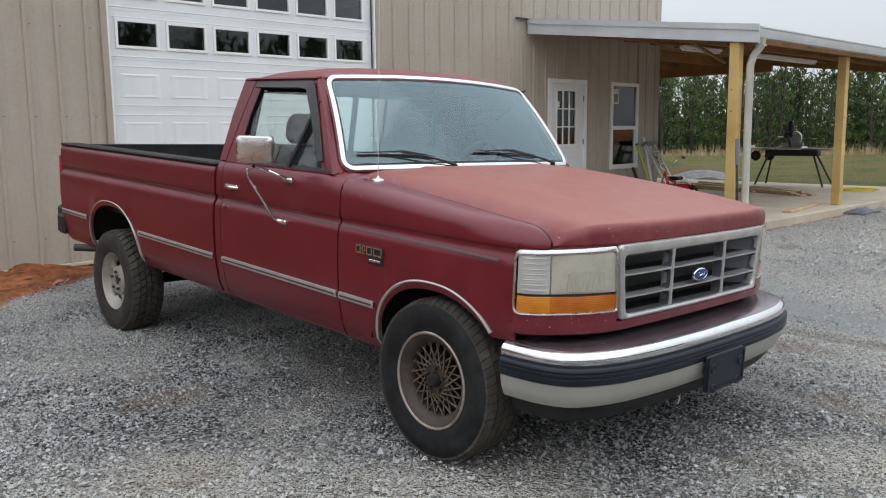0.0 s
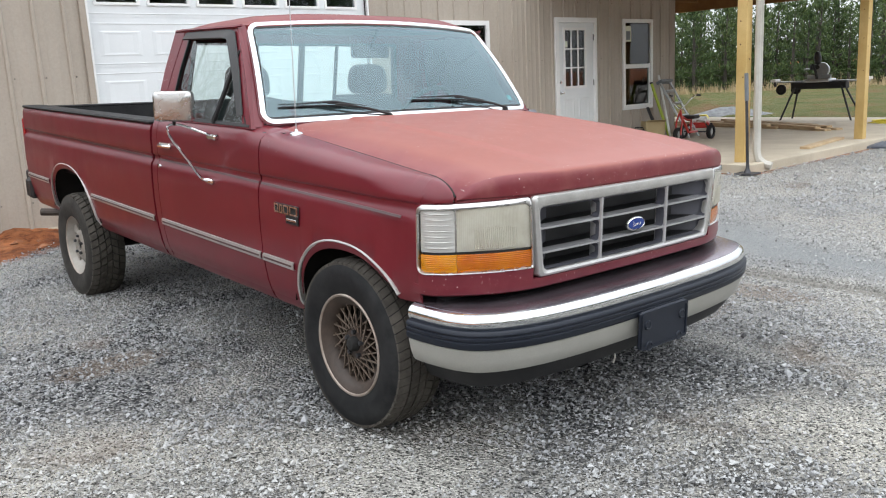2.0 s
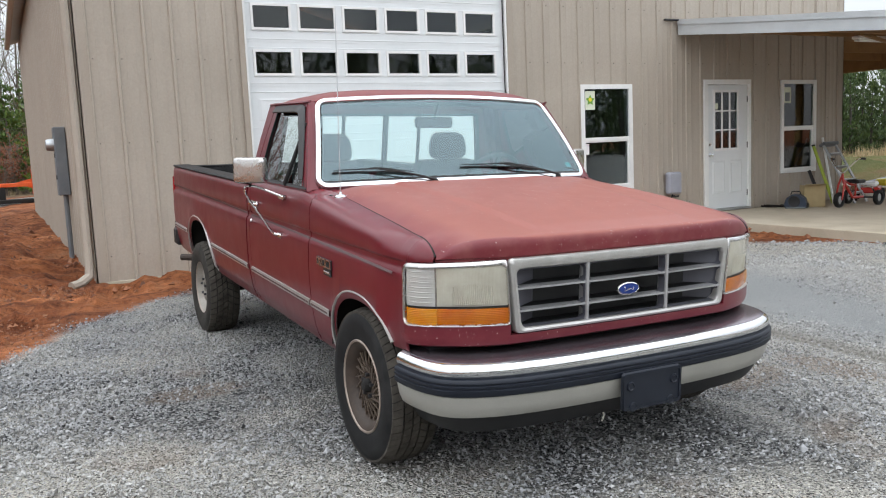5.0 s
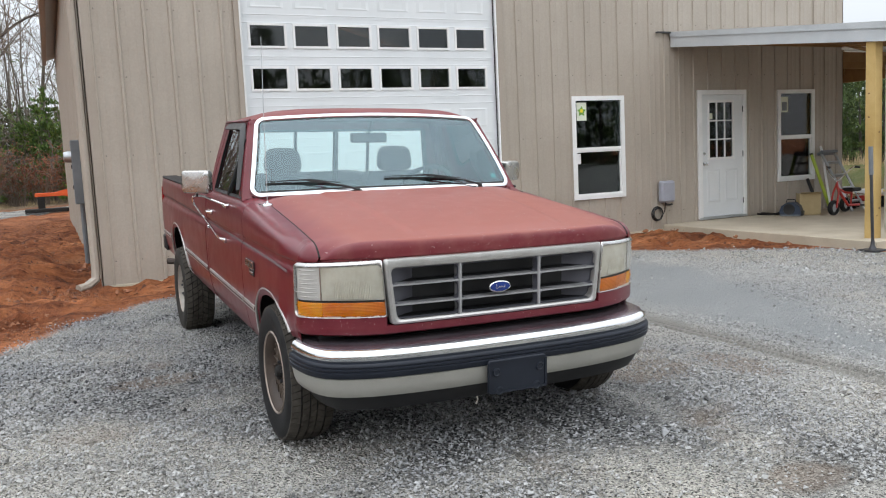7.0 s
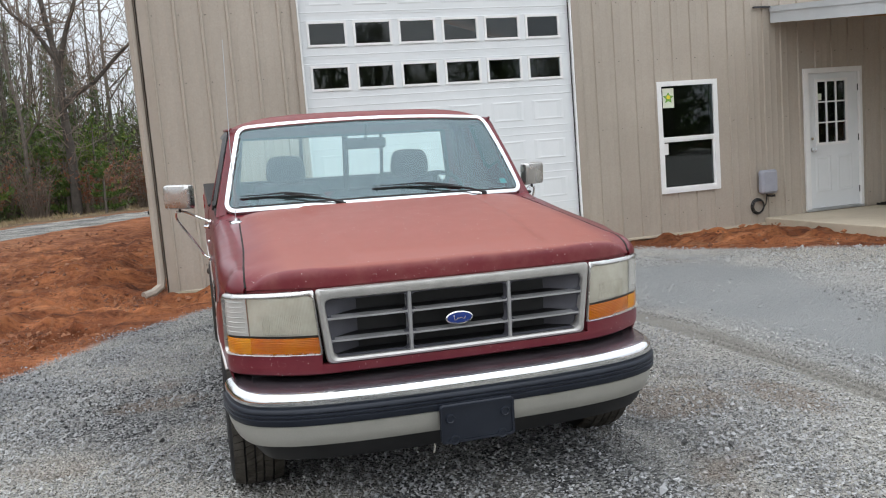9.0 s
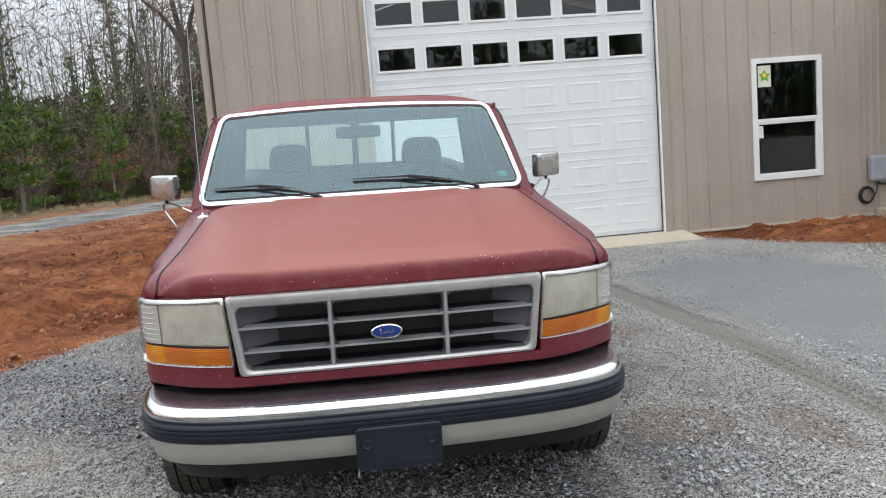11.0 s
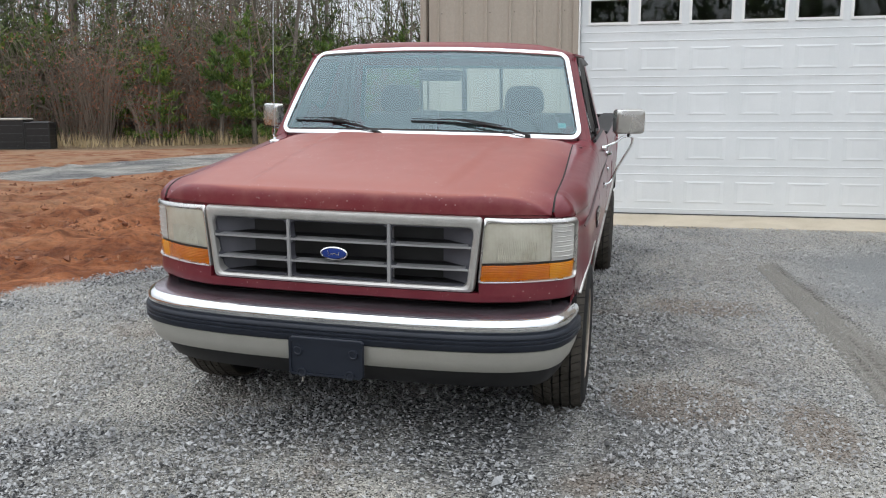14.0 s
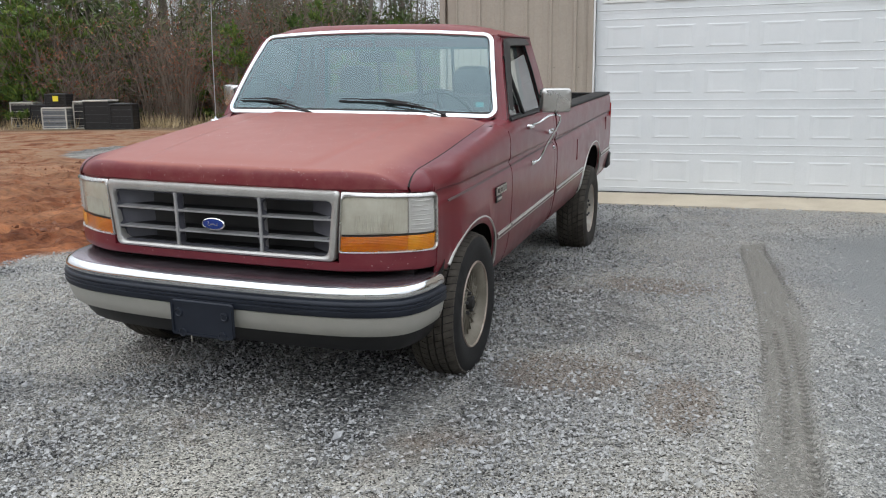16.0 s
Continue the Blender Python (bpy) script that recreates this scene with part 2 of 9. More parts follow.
    bump_node(n, l, b, mid.outputs["Fac"], 0.05, 0.003)
    return m


def glass(name, tint, gloss_rough=0.02, extra=0.0, shine=(1, 1, 1)):
    """A thin pane: what lies behind, tinted, and a mirror image that grows at grazing angles."""
    m = bpy.data.materials.new(name)
    m.use_nodes = True
    n, l = m.node_tree.nodes, m.node_tree.links
    n.clear()
    out, mx = n.new("ShaderNodeOutputMaterial"), n.new("ShaderNodeMixShader")
    tr, gl = n.new("ShaderNodeBsdfTransparent"), n.new("ShaderNodeBsdfGlossy")
    fr = n.new("ShaderNodeFresnel")
    fr.inputs["IOR"].default_value = 1.52
    add = n.new("ShaderNodeMath")
    add.operation, add.use_clamp = "MULTIPLY_ADD", True
    add.inputs[1].default_value, add.inputs[2].default_value = 1.25, extra
    gl.inputs["Color"].default_value = (*shine, 1)
    tr.inputs["Color"].default_value = (*tint, 1)
    gl.inputs["Roughness"].default_value = gloss_rough
    l.new(fr.outputs[0], add.inputs[0])
    l.new(add.outputs[0], mx.inputs[0])
    l.new(tr.outputs[0], mx.inputs[1])
    l.new(gl.outputs[0], mx.inputs[2])
    l.new(mx.outputs[0], out.inputs[0])
    return m


def lens(name, c1, c2, rough, trans, wave=0.0, scale=120.0, axis="Z", coat=0.5):
    """A moulded lamp lens, part clear and part milky, with fluted relief."""
    m, n, l, b = shader(name)
    co = n.new("ShaderNodeTexCoord").outputs["Object"]
    big = noise_node(n, l, 14.0, 4, 0.6, co)
    l.new(ramp(n, l, big.outputs["Fac"], [(0.3, c1), (0.7, c2)]).outputs[0], b.inputs["Base Color"])
    b.inputs["Roughness"].default_value, b.inputs["Transmission Weight"].default_value = rough, trans
    b.inputs["IOR"].default_value = 1.45
    b.inputs["Coat Weight"].default_value, b.inputs["Coat Roughness"].default_value = coat, 0.08
    if wave:
        w = n.new("ShaderNodeTexWave")
        w.bands_direction = axis
        w.inputs["Scale"].default_value = scale
        l.new(co, w.inputs["Vector"])
        bump_node(n, l, b, w.outputs["Fac"], wave, 0.004)
    return m


M_RED = paint("red_body_paint", (0.110, 0.0066, 0.0140), (0.148, 0.0105, 0.0190), (0.185, 0.024, 0.031), 0.26, 0.32, 0.26, 0.38)
M_HOOD = paint("faded_red_paint", (0.135, 0.014, 0.022), (0.175, 0.025, 0.030), (0.275, 0.104, 0.088), 0.4, 0.44, 0.07, 0.48, (0.262, 0.073, 0.0535))
M_NOSE = paint("chipped_red_paint", (0.125, 0.012, 0.021), (0.15, 0.016, 0.026), (0.21, 0.05, 0.055), 0.4, 0.34, 0.40, 0.68)
M_ROOF = paint("faded_red_roof_paint", (0.135, 0.018, 0.022), (0.175, 0.032, 0.032), (0.26, 0.085, 0.07), 0.45, 0.46, 0.05, 0.34)
M_DUSTYRIM = pbr("dusty_tan_rim", (0.13, 0.115, 0.088), (0.23, 0.208, 0.168), 9, 0.6, 0.2, 90, 0.1)
M_RIMLIP = pbr("worn_rim_edge", (0.26, 0.20, 0.16), (0.42, 0.36, 0.31), 12, 0.4, 0.5, 90, 0.1)
M_CHROME = pbr("chrome", (0.78, 0.79, 0.80), (0.70, 0.71, 0.72), 5, 0.10, 1.0, 60, 0.03, 0.06)
# dull chrome; the plum tint is the red body's reflection put into the colour
M_PLUMREFLECT = pbr("dull_plum_reflection_chrome", (0.20, 0.165, 0.19), (0.30, 0.255, 0.285), 7, 0.24, 0.85, 120, 0.05, 0.08)
M_DULLCHROME = pbr("dull_chrome", (0.62, 0.61, 0.60), (0.50, 0.49, 0.47), 8, 0.27, 1.0, 120, 0.06, 0.1)
M_SILVERTRIM = pbr("silver_trim_plastic", (0.55, 0.54, 0.52), (0.44, 0.43, 0.41), 9, 0.33, 0.65, 150, 0.04, 0.1)
M_SILVER = pbr("silver_beige_paint", (0.37, 0.362, 0.325), (0.43, 0.42, 0.38), 3, 0.36, 0.25, 200, 0.03, 0.08)
M_RUB = pbr("slate_rubber_strip", (0.009, 0.012, 0.020), (0.015, 0.019, 0.029), 4, 0.46, 0, 150, 0.05, 0.08, spec=0.35)
M_BAR = pbr("grey_silver_grille_bar", (0.42, 0.42, 0.43), (0.52, 0.52, 0.525), 6, 0.32, 0.65, 200, 0.0, 0.06)
M_BLACK = pbr("black_plastic", (0.006, 0.006, 0.0065), (0.013, 0.013, 0.014), 7, 0.5, 0, 200, 0.08)
M_DARK = pbr("dark_underbody", (0.006, 0.0055, 0.005), (0.016, 0.013, 0.011), 5, 0.85, 0, 80, 0.2)
M_GRILLE = pbr("grey_grille_plastic", (0.070, 0.070, 0.086), (0.095, 0.095, 0.112), 6, 0.45, 0, 200, 0.05)
M_TYRE = pbr("tyre_rubber", (0.0045, 0.0047, 0.0055), (0.022, 0.022, 0.022), 13, 0.66, 0, 160, 0.12, spec=0.25)
M_DUSTYTYRE = pbr("dusty_tyre_rubber", (0.018, 0.017, 0.015), (0.055, 0.050, 0.044), 8, 0.8, 0, 160, 0.15, spec=0.2)
M_TREAD = pbr("dusty_tread_rubber", (0.045, 0.040, 0.034), (0.090, 0.080, 0.068), 14, 0.9, 0, 160, 0.2, spec=0.2)
M_SPOKE = pbr("tan_wheel_spoke", (0.10, 0.075, 0.058), (0.17, 0.13, 0.10), 20, 0.5, 0.2, 120, 0.1)
M_BRONZE = pbr("rusty_bronze_wheel", (0.030, 0.020, 0.014), (0.062, 0.042, 0.031), 16, 0.6, 0.0, 120, 0.15)
M_WHEELGREY = pbr("grey_wheel_paint", (0.25, 0.225, 0.19), (0.37, 0.345, 0.31), 10, 0.5, 0.3, 120, 0.1)
M_GLASS = glass("windscreen_glass", (0.83, 0.95, 0.93), 0.01, 0.07, (0.72, 0.93, 1.0))
M_SIDEGLASS = glass("side_window_glass", (0.84, 0.92, 0.90), 0.01, 0.02)
M_SMOKE = pbr("smoked_plastic", (0.016, 0.015, 0.015), (0.032, 0.03, 0.029), 7, 0.42, 0, 200, 0.05, spec=0.4)
M_HEAD = lens("milky_headlamp_lens", (0.60, 0.57, 0.465), (0.74, 0.71, 0.605), 0.14, 0.42, 0.10, 60.0, "X")
M_CLEAR = lens("clear_corner_lens", (0.70, 0.69, 0.65), (0.84, 0.83, 0.79), 0.10, 0.50, 0.10, 34.0, "Z")
M_AMBER = lens("amber_lens", (0.80, 0.19, 0.001), (0.95, 0.32, 0.003), 0.06, 0.60, 0.28, 46.0, "Z", 0.25)
M_PALEAMBER = lens("pale_amber_lens", (0.92, 0.32, 0.003), (0.98, 0.45, 0.010), 0.06, 0.55, 0.28, 46.0, "Z", 0.25)
M_TAIL = lens("red_tail_lens", (0.35, 0.01, 0.012), (0.45, 0.02, 0.02), 0.15, 0.3, 0.3, 40.0)
M_BLUE = pbr("blue_badge_enamel", (0.012, 0.03, 0.17), (0.016, 0.04, 0.2), 20, 0.2, 0, 100, 0)
M_SEAT = pbr("grey_seat_cloth", (0.07, 0.08, 0.085), (0.10, 0.11, 0.115), 12, 0.9, 0, 300, 0.3)
M_DASH = pbr("grey_dash_vinyl", (0.09, 0.10, 0.105), (0.12, 0.13, 0.135), 8, 0.6, 0, 250, 0.15)
M_LINER = pbr("black_bed_liner", (0.008, 0.008, 0.009), (0.024, 0.024, 0.025), 14, 0.55, 0, 140, 0.2, spec=0.25)
M_STRIPE = pbr("grey_pinstripe", (0.06, 0.03, 0.032), (0.09, 0.05, 0.05), 6, 0.5, 0, 100, 0)
M_TEAL = pbr("teal_sticker", (0.03, 0.30, 0.32), (0.05, 0.40, 0.42), 60, 0.4, 0, 100, 0)
M_SIDING = pbr("tan_metal_siding", (0.365, 0.317, 0.263), (0.41, 0.358, 0.30), 0.9, 0.48, 0, 45, 0.03, 0.08)
M_SIDETRIM = pbr("tan_metal_trim", (0.33, 0.28, 0.23), (0.37, 0.32, 0.265), 2, 0.45, 0, 60, 0.03)
M_SCREW = pbr("dull_screw_heads", (0.16, 0.14, 0.12), (0.22, 0.19, 0.16), 30, 0.5, 0, 60, 0)
M_WHITE = pbr("white_door_paint", (0.68, 0.705, 0.715), (0.735, 0.755, 0.765), 2.2, 0.4, 0, 130, 0.04)
M_VINYL = pbr("white_vinyl", (0.75, 0.75, 0.74), (0.81, 0.81, 0.80), 5, 0.4, 0, 150, 0.03)
M_PANE = glass("window_pane", (0.55, 0.60, 0.62), 0.01, -0.012)
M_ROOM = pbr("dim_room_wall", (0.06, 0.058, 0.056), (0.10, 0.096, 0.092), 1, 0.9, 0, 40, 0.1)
M_CONC = pbr("concrete", (0.43, 0.37, 0.28), (0.54, 0.475, 0.37), 1.8, 0.85, 0, 70, 0.25)
M_KNOT = pbr("dark_timber_knot", (0.10, 0.05, 0.02), (0.18, 0.10, 0.04), 60, 0.7, 0, 120, 0.1)
M_POST = pbr("treated_yellow_timber", (0.47, 0.31, 0.10), (0.60, 0.42, 0.17), 2.2, 0.7, 0, 80, 0.2)
M_LUMBER = pbr("raw_lumber", (0.42, 0.29, 0.16), (0.55, 0.42, 0.26), 3.0, 0.75, 0, 90, 0.2)
M_RAFTER = pbr("orange_rafter_timber", (0.20, 0.10, 0.035), (0.29, 0.155, 0.06), 2.4, 0.75, 0, 90, 0.2)
M_FASCIA = pbr("pale_grey_fascia_metal", (0.50, 0.53, 0.55), (0.58, 0.61, 0.63), 2, 0.4, 0.1, 90, 0.03)
M_GALV = pbr("galvanised_metal", (0.42, 0.44, 0.46), (0.55, 0.57, 0.58), 9, 0.4, 0.8, 90, 0.05)
M_GREYBOX = pbr("grey_electrical_box", (0.14, 0.155, 0.17), (0.18, 0.195, 0.21), 6, 0.45, 0.1, 120, 0.04)
M_UTIL = pbr("lilac_grey_plastic", (0.30, 0.31, 0.36), (0.36, 0.37, 0.42), 6, 0.5, 0, 120, 0.04)
M_STEEL = pbr("dark_steel", (0.05, 0.05, 0.055), (0.09, 0.09, 0.095), 9, 0.45, 0.7, 120, 0.08)
M_REDENAMEL = pbr("red_enamel", (0.35, 0.02, 0.015), (0.45, 0.03, 0.02), 8, 0.35, 0, 100, 0.03)
M_ORANGE = pbr("orange_red_machine_paint", (0.60, 0.08, 0.015), (0.72, 0.12, 0.025), 5, 0.45, 0, 100, 0.05)
M_NAVY = pbr("navy_tool_plastic", (0.018, 0.03, 0.055), (0.03, 0.045, 0.08), 8, 0.5, 0, 100, 0.05)
M_BOXWOOD = pbr("tan_carton", (0.38, 0.29, 0.15), (0.46, 0.36, 0.20), 5, 0.85, 0, 100, 0.1)
M_LIME = pbr("lime_plastic", (0.35, 0.45, 0.04), (0.42, 0.52, 0.06), 5, 0.5, 0, 100, 0.03)
M_TARP = pbr("dark_blue_grey_tarp", (0.07, 0.08, 0.10), (0.13, 0.14, 0.17), 20, 0.5, 0, 100, 0.1)
M_ACCASE = pbr("weathered_cream_metal", (0.42, 0.40, 0.35), (0.54, 0.52, 0.47), 3, 0.55, 0.1, 60, 0.06)
M_YELLOW = pbr("yellow_label", (0.75, 0.62, 0.03), (0.8, 0.68, 0.05), 6, 0.5, 0, 100, 0)
M_PAPER = pbr("white_paper_label", (0.62, 0.66, 0.52), (0.7, 0.72, 0.6), 8, 0.7, 0, 100, 0)
M_GREENINK = pbr("green_ink", (0.12, 0.30, 0.05), (0.2, 0.4, 0.06), 40, 0.6, 0, 100, 0)
M_BARK = pbr("grey_brown_bark", (0.11, 0.092, 0.078), (0.19, 0.165, 0.14), 3, 0.95, 0, 25, 0.5, depth=0.02)
M_BARKDARK = pbr("dark_wet_bark", (0.045, 0.038, 0.032), (0.09, 0.078, 0.066), 3, 0.95, 0, 25, 0.5, depth=0.02)
M_TWIG = pbr("pale_twig_bark", (0.15, 0.115, 0.09), (0.22, 0.175, 0.14), 2, 0.95, 0, 25, 0.2)
M_RUSSET = pbr("russet_dry_leaves", (0.19, 0.066, 0.032), (0.30, 0.12, 0.06), 1.5, 0.9, 0, 20, 0)
M_STRAW = pbr("straw_grass", (0.36, 0.27, 0.15), (0.46, 0.36, 0.21), 1.5, 0.9, 0, 20, 0)


def needles(name, c1, c2, c3):
    m, n, l, b = shader(name)
    g = n.new("ShaderNodeNewGeometry")
    o = n.new("ShaderNodeObjectInfo")
    a = ramp(n, l, g.outputs["Random Per Island"], [(0.0, c1), (0.55, c2), (1.0, c3)]).outputs[0]
    t = mixc(n, l, o.outputs["Random"], (0.75, 0.8, 0.75), (1.25, 1.15, 1.0))
    l.new(mixc(n, l, 1.0, a, t, "MULTIPLY"), b.inputs["Base Color"])
    b.inputs["Roughness"].default_value = 0.7
    b.inputs["Subsurface Weight"].default_value = 0.0
    return m


M_PINE = needles("pine_needles", (0.030, 0.055, 0.016), (0.058, 0.10, 0.028), (0.105, 0.15, 0.042))
M_PINE2 = needles("bright_young_pine_needles", (0.035, 0.08, 0.013), (0.08, 0.15, 0.022), (0.16, 0.21, 0.035))


def gravel_stones():
    m, n, l, b = shader("crushed_granite_stones")
    g = n.new("ShaderNodeNewGeometry")
    co = n.new("ShaderNodeTexCoord").outputs["Object"]
    # the near-black fifth of the stones stands in for shaded gaps
    a = ramp(n, l, g.outputs["Random Per Island"], [(0.0, (0.014, 0.015, 0.017)), (0.20, (0.045, 0.047, 0.051)), (0.28, (0.25, 0.257, 0.265)), (0.60, (0.335, 0.343, 0.353)), (0.94, (0.40, 0.408, 0.416)), (1.0, (0.46, 0.462, 0.46))]).outputs[0]
    s = noise_node(n, l, 120, 3, 0.6, co)
    t = mixc(n, l, s.outputs["Fac"], (0.78, 0.78, 0.78), (1.18, 1.18, 1.18))
    # dusty and rust-stained areas of the lot
    dust, rust = noise_node(n, l, 0.75, 5, 0.62, co, 0.6), noise_node(n, l, 1.3, 4, 0.6, co)
    a = mixc(n, l, ramp(n, l, dust.outputs["Fac"], [(0.45, (0, 0, 0)), (0.66, (0.65, 0.65, 0.65))]).outputs[0], a, (0.385, 0.382, 0.368))
    a = mixc(n, l, ramp(n, l, rust.outputs["Fac"], [(0.60, (0, 0, 0)), (0.74, (0.55, 0.55, 0.55))]).outputs[0], a, (0.19, 0.13, 0.085))
    tone = noise_node(n, l, 0.45, 5, 0.65, co, 0.5)
    # paler dust where cars pass
    at = n.new("ShaderNodeSeparateXYZ")
    l.new(co, at.inputs[0])
    rolled = n.new("ShaderNodeMapRange")
    rolled.inputs["From Min"].default_value, rolled.inputs["From Max"].default_value = 0.5, 2.0
    rolled.inputs["To Max"].default_value = 0.30
    l.new(at.outputs[0], rolled.inputs["Value"])
    a = mixc(n, l, rolled.outputs[0], a, (0.50, 0.495, 0.475))
    a = mixc(n, l, 1.0, a, ramp(n, l, tone.outputs["Fac"], [(0.32, (0.86, 0.86, 0.875)), (0.66, (1.30, 1.275, 1.22))]).outputs[0], "MULTIPLY")
    l.new(mixc(n, l, 1.0, a, t, "MULTIPLY"), b.inputs["Base Color"])
    b.inputs["Roughness"].default_value = 0.8
    bump_node(n, l, b, s.outputs["Fac"], 0.3, 0.004)
    return m


M_STONE = gravel_stones()


def ground_material():
    """Gravel, red clay, grass and forest litter, blended by the zones of the lot with ragged edges."""
    m, n, l, b = shader("lot_ground")
    geo = n.new("ShaderNodeNewGeometry").outputs["Position"]

    def zone(key, wobble, width):
        at = n.new("ShaderNodeAttribute")
        at.attribute_name = key
        nz = noise_node(n, l, 1.7, 6, 0.7, geo)
        k = n.new("ShaderNodeMath")
        k.operation, k.inputs[1].default_value, k.inputs[2].default_value = "MULTIPLY_ADD", wobble, -wobble / 2
        l.new(nz.outputs["Fac"], k.inputs[0])
        s = n.new("ShaderNodeMath")
        l.new(at.outputs["Fac"], s.inputs[0])
        l.new(k.outputs[0], s.inputs[1])
        r = n.new("ShaderNodeMapRange")
        r.inputs["From Min"].default_value, r.inputs["From Max"].default_value = -width, width
        l.new(s.outputs[0], r.inputs["Value"])
        return r.outputs[0]

    # gravel: crushed stone, with paler dusty ground between
    vor = n.new("ShaderNodeTexVoronoi")
    vor.inputs["Scale"].default_value = 72.0
    l.new(geo, vor.inputs["Vector"])
    vor2 = n.new("ShaderNodeTexVoronoi")
    vor2.inputs["Scale"].default_value = 130.0
    l.new(geo, vor2.inputs["Vector"])
    sep = n.new("ShaderNodeSeparateColor")
    l.new(vor.outputs["Color"], sep.inputs[0])
    # dark end of this ramp puts the shade between stones into the colour
    stone = ramp(n, l, sep.outputs[0], [(0.0, (0.022, 0.023, 0.025)), (0.35, (0.11, 0.113, 0.117)), (0.80, (0.31, 0.313, 0.31)), (1.0, (0.44, 0.44, 0.43))]).outputs[0]
    sep2 = n.new("ShaderNodeSeparateColor")
    l.new(vor2.outputs["Color"], sep2.inputs[0])
    grit = ramp(n, l, sep2.outputs[1], [(0.0, (0.05, 0.049, 0.047)), (0.16, (0.11, 0.107, 0.10)), (0.26, (0.42, 0.41, 0.386)), (1.0, (0.60, 0.582, 0.548))]).outputs[0]
    patch = noise_node(n, l, 0.75, 5, 0.62, geo, 0.6)
    # the side where cars pass is rolled down to dust
    pos = n.new("ShaderNodeSeparateXYZ")
    l.new(geo, pos.inputs[0])
    rolled = n.new("ShaderNodeMapRange")
    rolled.inputs["From Min"].default_value, rolled.inputs["From Max"].default_value = 0.7, 2.2
    rolled.inputs["To Max"].default_value = 0.20
    l.new(pos.outputs[0], rolled.inputs["Value"])
    pk = n.new("ShaderNodeMath")
    l.new(patch.outputs["Fac"], pk.inputs[0])
    l.new(rolled.outputs[0], pk.inputs[1])
    pf = ramp(n, l, pk.outputs[0], [(0.42, (0, 0, 0)), (0.60, (1, 1, 1))]).outputs[0]
    gravel = mixc(n, l, pf, stone, grit)
    tint = noise_node(n, l, 0.35, 4, 0.6, geo)
    gravel = mixc(n, l, 1.0, gravel, ramp(n, l, tint.outputs["Fac"], [(0.3, (0.90, 0.91, 0.925)), (0.7, (1.30, 1.255, 1.17))]).outputs[0], "MULTIPLY")
    # rusty and damp stains
    stain = noise_node(n, l, 1.3, 4, 0.6, geo)
    gravel = mixc(n, l, ramp(n, l, stain.outputs["Fac"], [(0.60, (0, 0, 0)), (0.74, (0.6, 0.6, 0.6))]).outputs[0], gravel, (0.17, 0.11, 0.07))
    # packed, dusty ground where cars turn, the smooth damp flat, and tyre prints
    rust = zone("rust", 0.5, 0.22)
    gravel = mixc(n, l, mixc(n, l, 1.0, rust, (0.42, 0.42, 0.42), "MULTIPLY"), gravel, (0.20, 0.125, 0.075))
    flat = mixc(n, l, patch.outputs["Fac"], (0.34, 0.352, 0.35), (0.45, 0.46, 0.452))
    speck = noise_node(n, l, 210.0, 3, 0.7, geo)
    flat = mixc(n, l, 1.0, flat, ramp(n, l, speck.outputs["Fac"], [(0.34, (0.62, 0.62, 0.63)), (0.5, (1.0, 1.0, 1.0)), (0.7, (1.16, 1.15, 1.13))]).outputs[0], "MULTIPLY")
    gravel = mixc(n, l, zone("damp", 1.1, 0.35), gravel, flat)
    tread = n.new("ShaderNodeTexWave")
    tread.bands_direction, tread.inputs["Scale"].default_value = "Y", 5.5
    tread.inputs["Distortion"].default_value, tread.inputs["Detail"].default_value = 5.0, 4.0
    l.new(geo, tread.inputs["Vector"])
    smear = n.new("ShaderNodeMapping")
    smear.inputs["Scale"].default_value = (26.0, 1.6, 1.0)
    l.new(geo, smear.inputs["Vector"])
    streak = noise_node(n, l, 1.0, 5, 0.65, smear.outputs[0], 0.4)
    print_col = mixc(n, l, streak.outputs["Fac"], (0.30, 0.284, 0.250), (0.46, 0.440, 0.398))
    print_col = mixc(n, l, 1.0, print_col, ramp(n, l, speck.outputs["Fac"], [(0.36, (0.72, 0.72, 0.72)), (0.6, (1.08, 1.08, 1.08))]).outputs[0], "MULTIPLY")
    gravel = mixc(n, l, zone("track", 0.10, 0.035), gravel, print_col)
    lug = mixc(n, l, 1.0, zone("rut", 0.026, 0.009), ramp(n, l, tread.outputs["Fac"], [(0.35, (0.05, 0.05, 0.05)), (0.7, (0.50, 0.50, 0.50))]).outputs[0], "MULTIPLY")
    gravel = mixc(n, l, lug, gravel, (0.085, 0.076, 0.062))
    # clay
    c1, c2 = noise_node(n, l, 0.9, 6, 0.65, geo, 0.8), noise_node(n, l, 14.0, 5, 0.65, geo)
    clay = ramp(n, l, c1.outputs["Fac"], [(0.30, (0.15, 0.045, 0.018)), (0.44, (0.29, 0.095, 0.036)), (0.58, (0.44, 0.157, 0.060)), (0.72, (0.50, 0.235, 0.118))]).outputs[0]
    c3 = noise_node(n, l, 4.5, 6, 0.75, geo, 1.2)
    clay = mixc(n, l, 1.0, clay, ramp(n, l, c2.outputs["Fac"], [(0.32, (0.48, 0.43, 0.40)), (0.48, (1.0, 1.0, 1.0)), (0.72, (1.30, 1.28, 1.25))]).outputs[0], "MULTIPLY")
    clay = mixc(n, l, ramp(n, l, c3.outputs["Fac"], [(0.54, (0, 0, 0)), (0.68, (0.65, 0.65, 0.65))]).outputs[0], clay, (0.32, 0.145, 0.075))
    # wheel-smeared streaks across the clay
    mp = n.new("ShaderNodeMapping")
    mp.inputs["Rotation"].default_value, mp.inputs["Scale"].default_value = (0, 0, radians(-30)), (0.3, 2.4, 1.0)
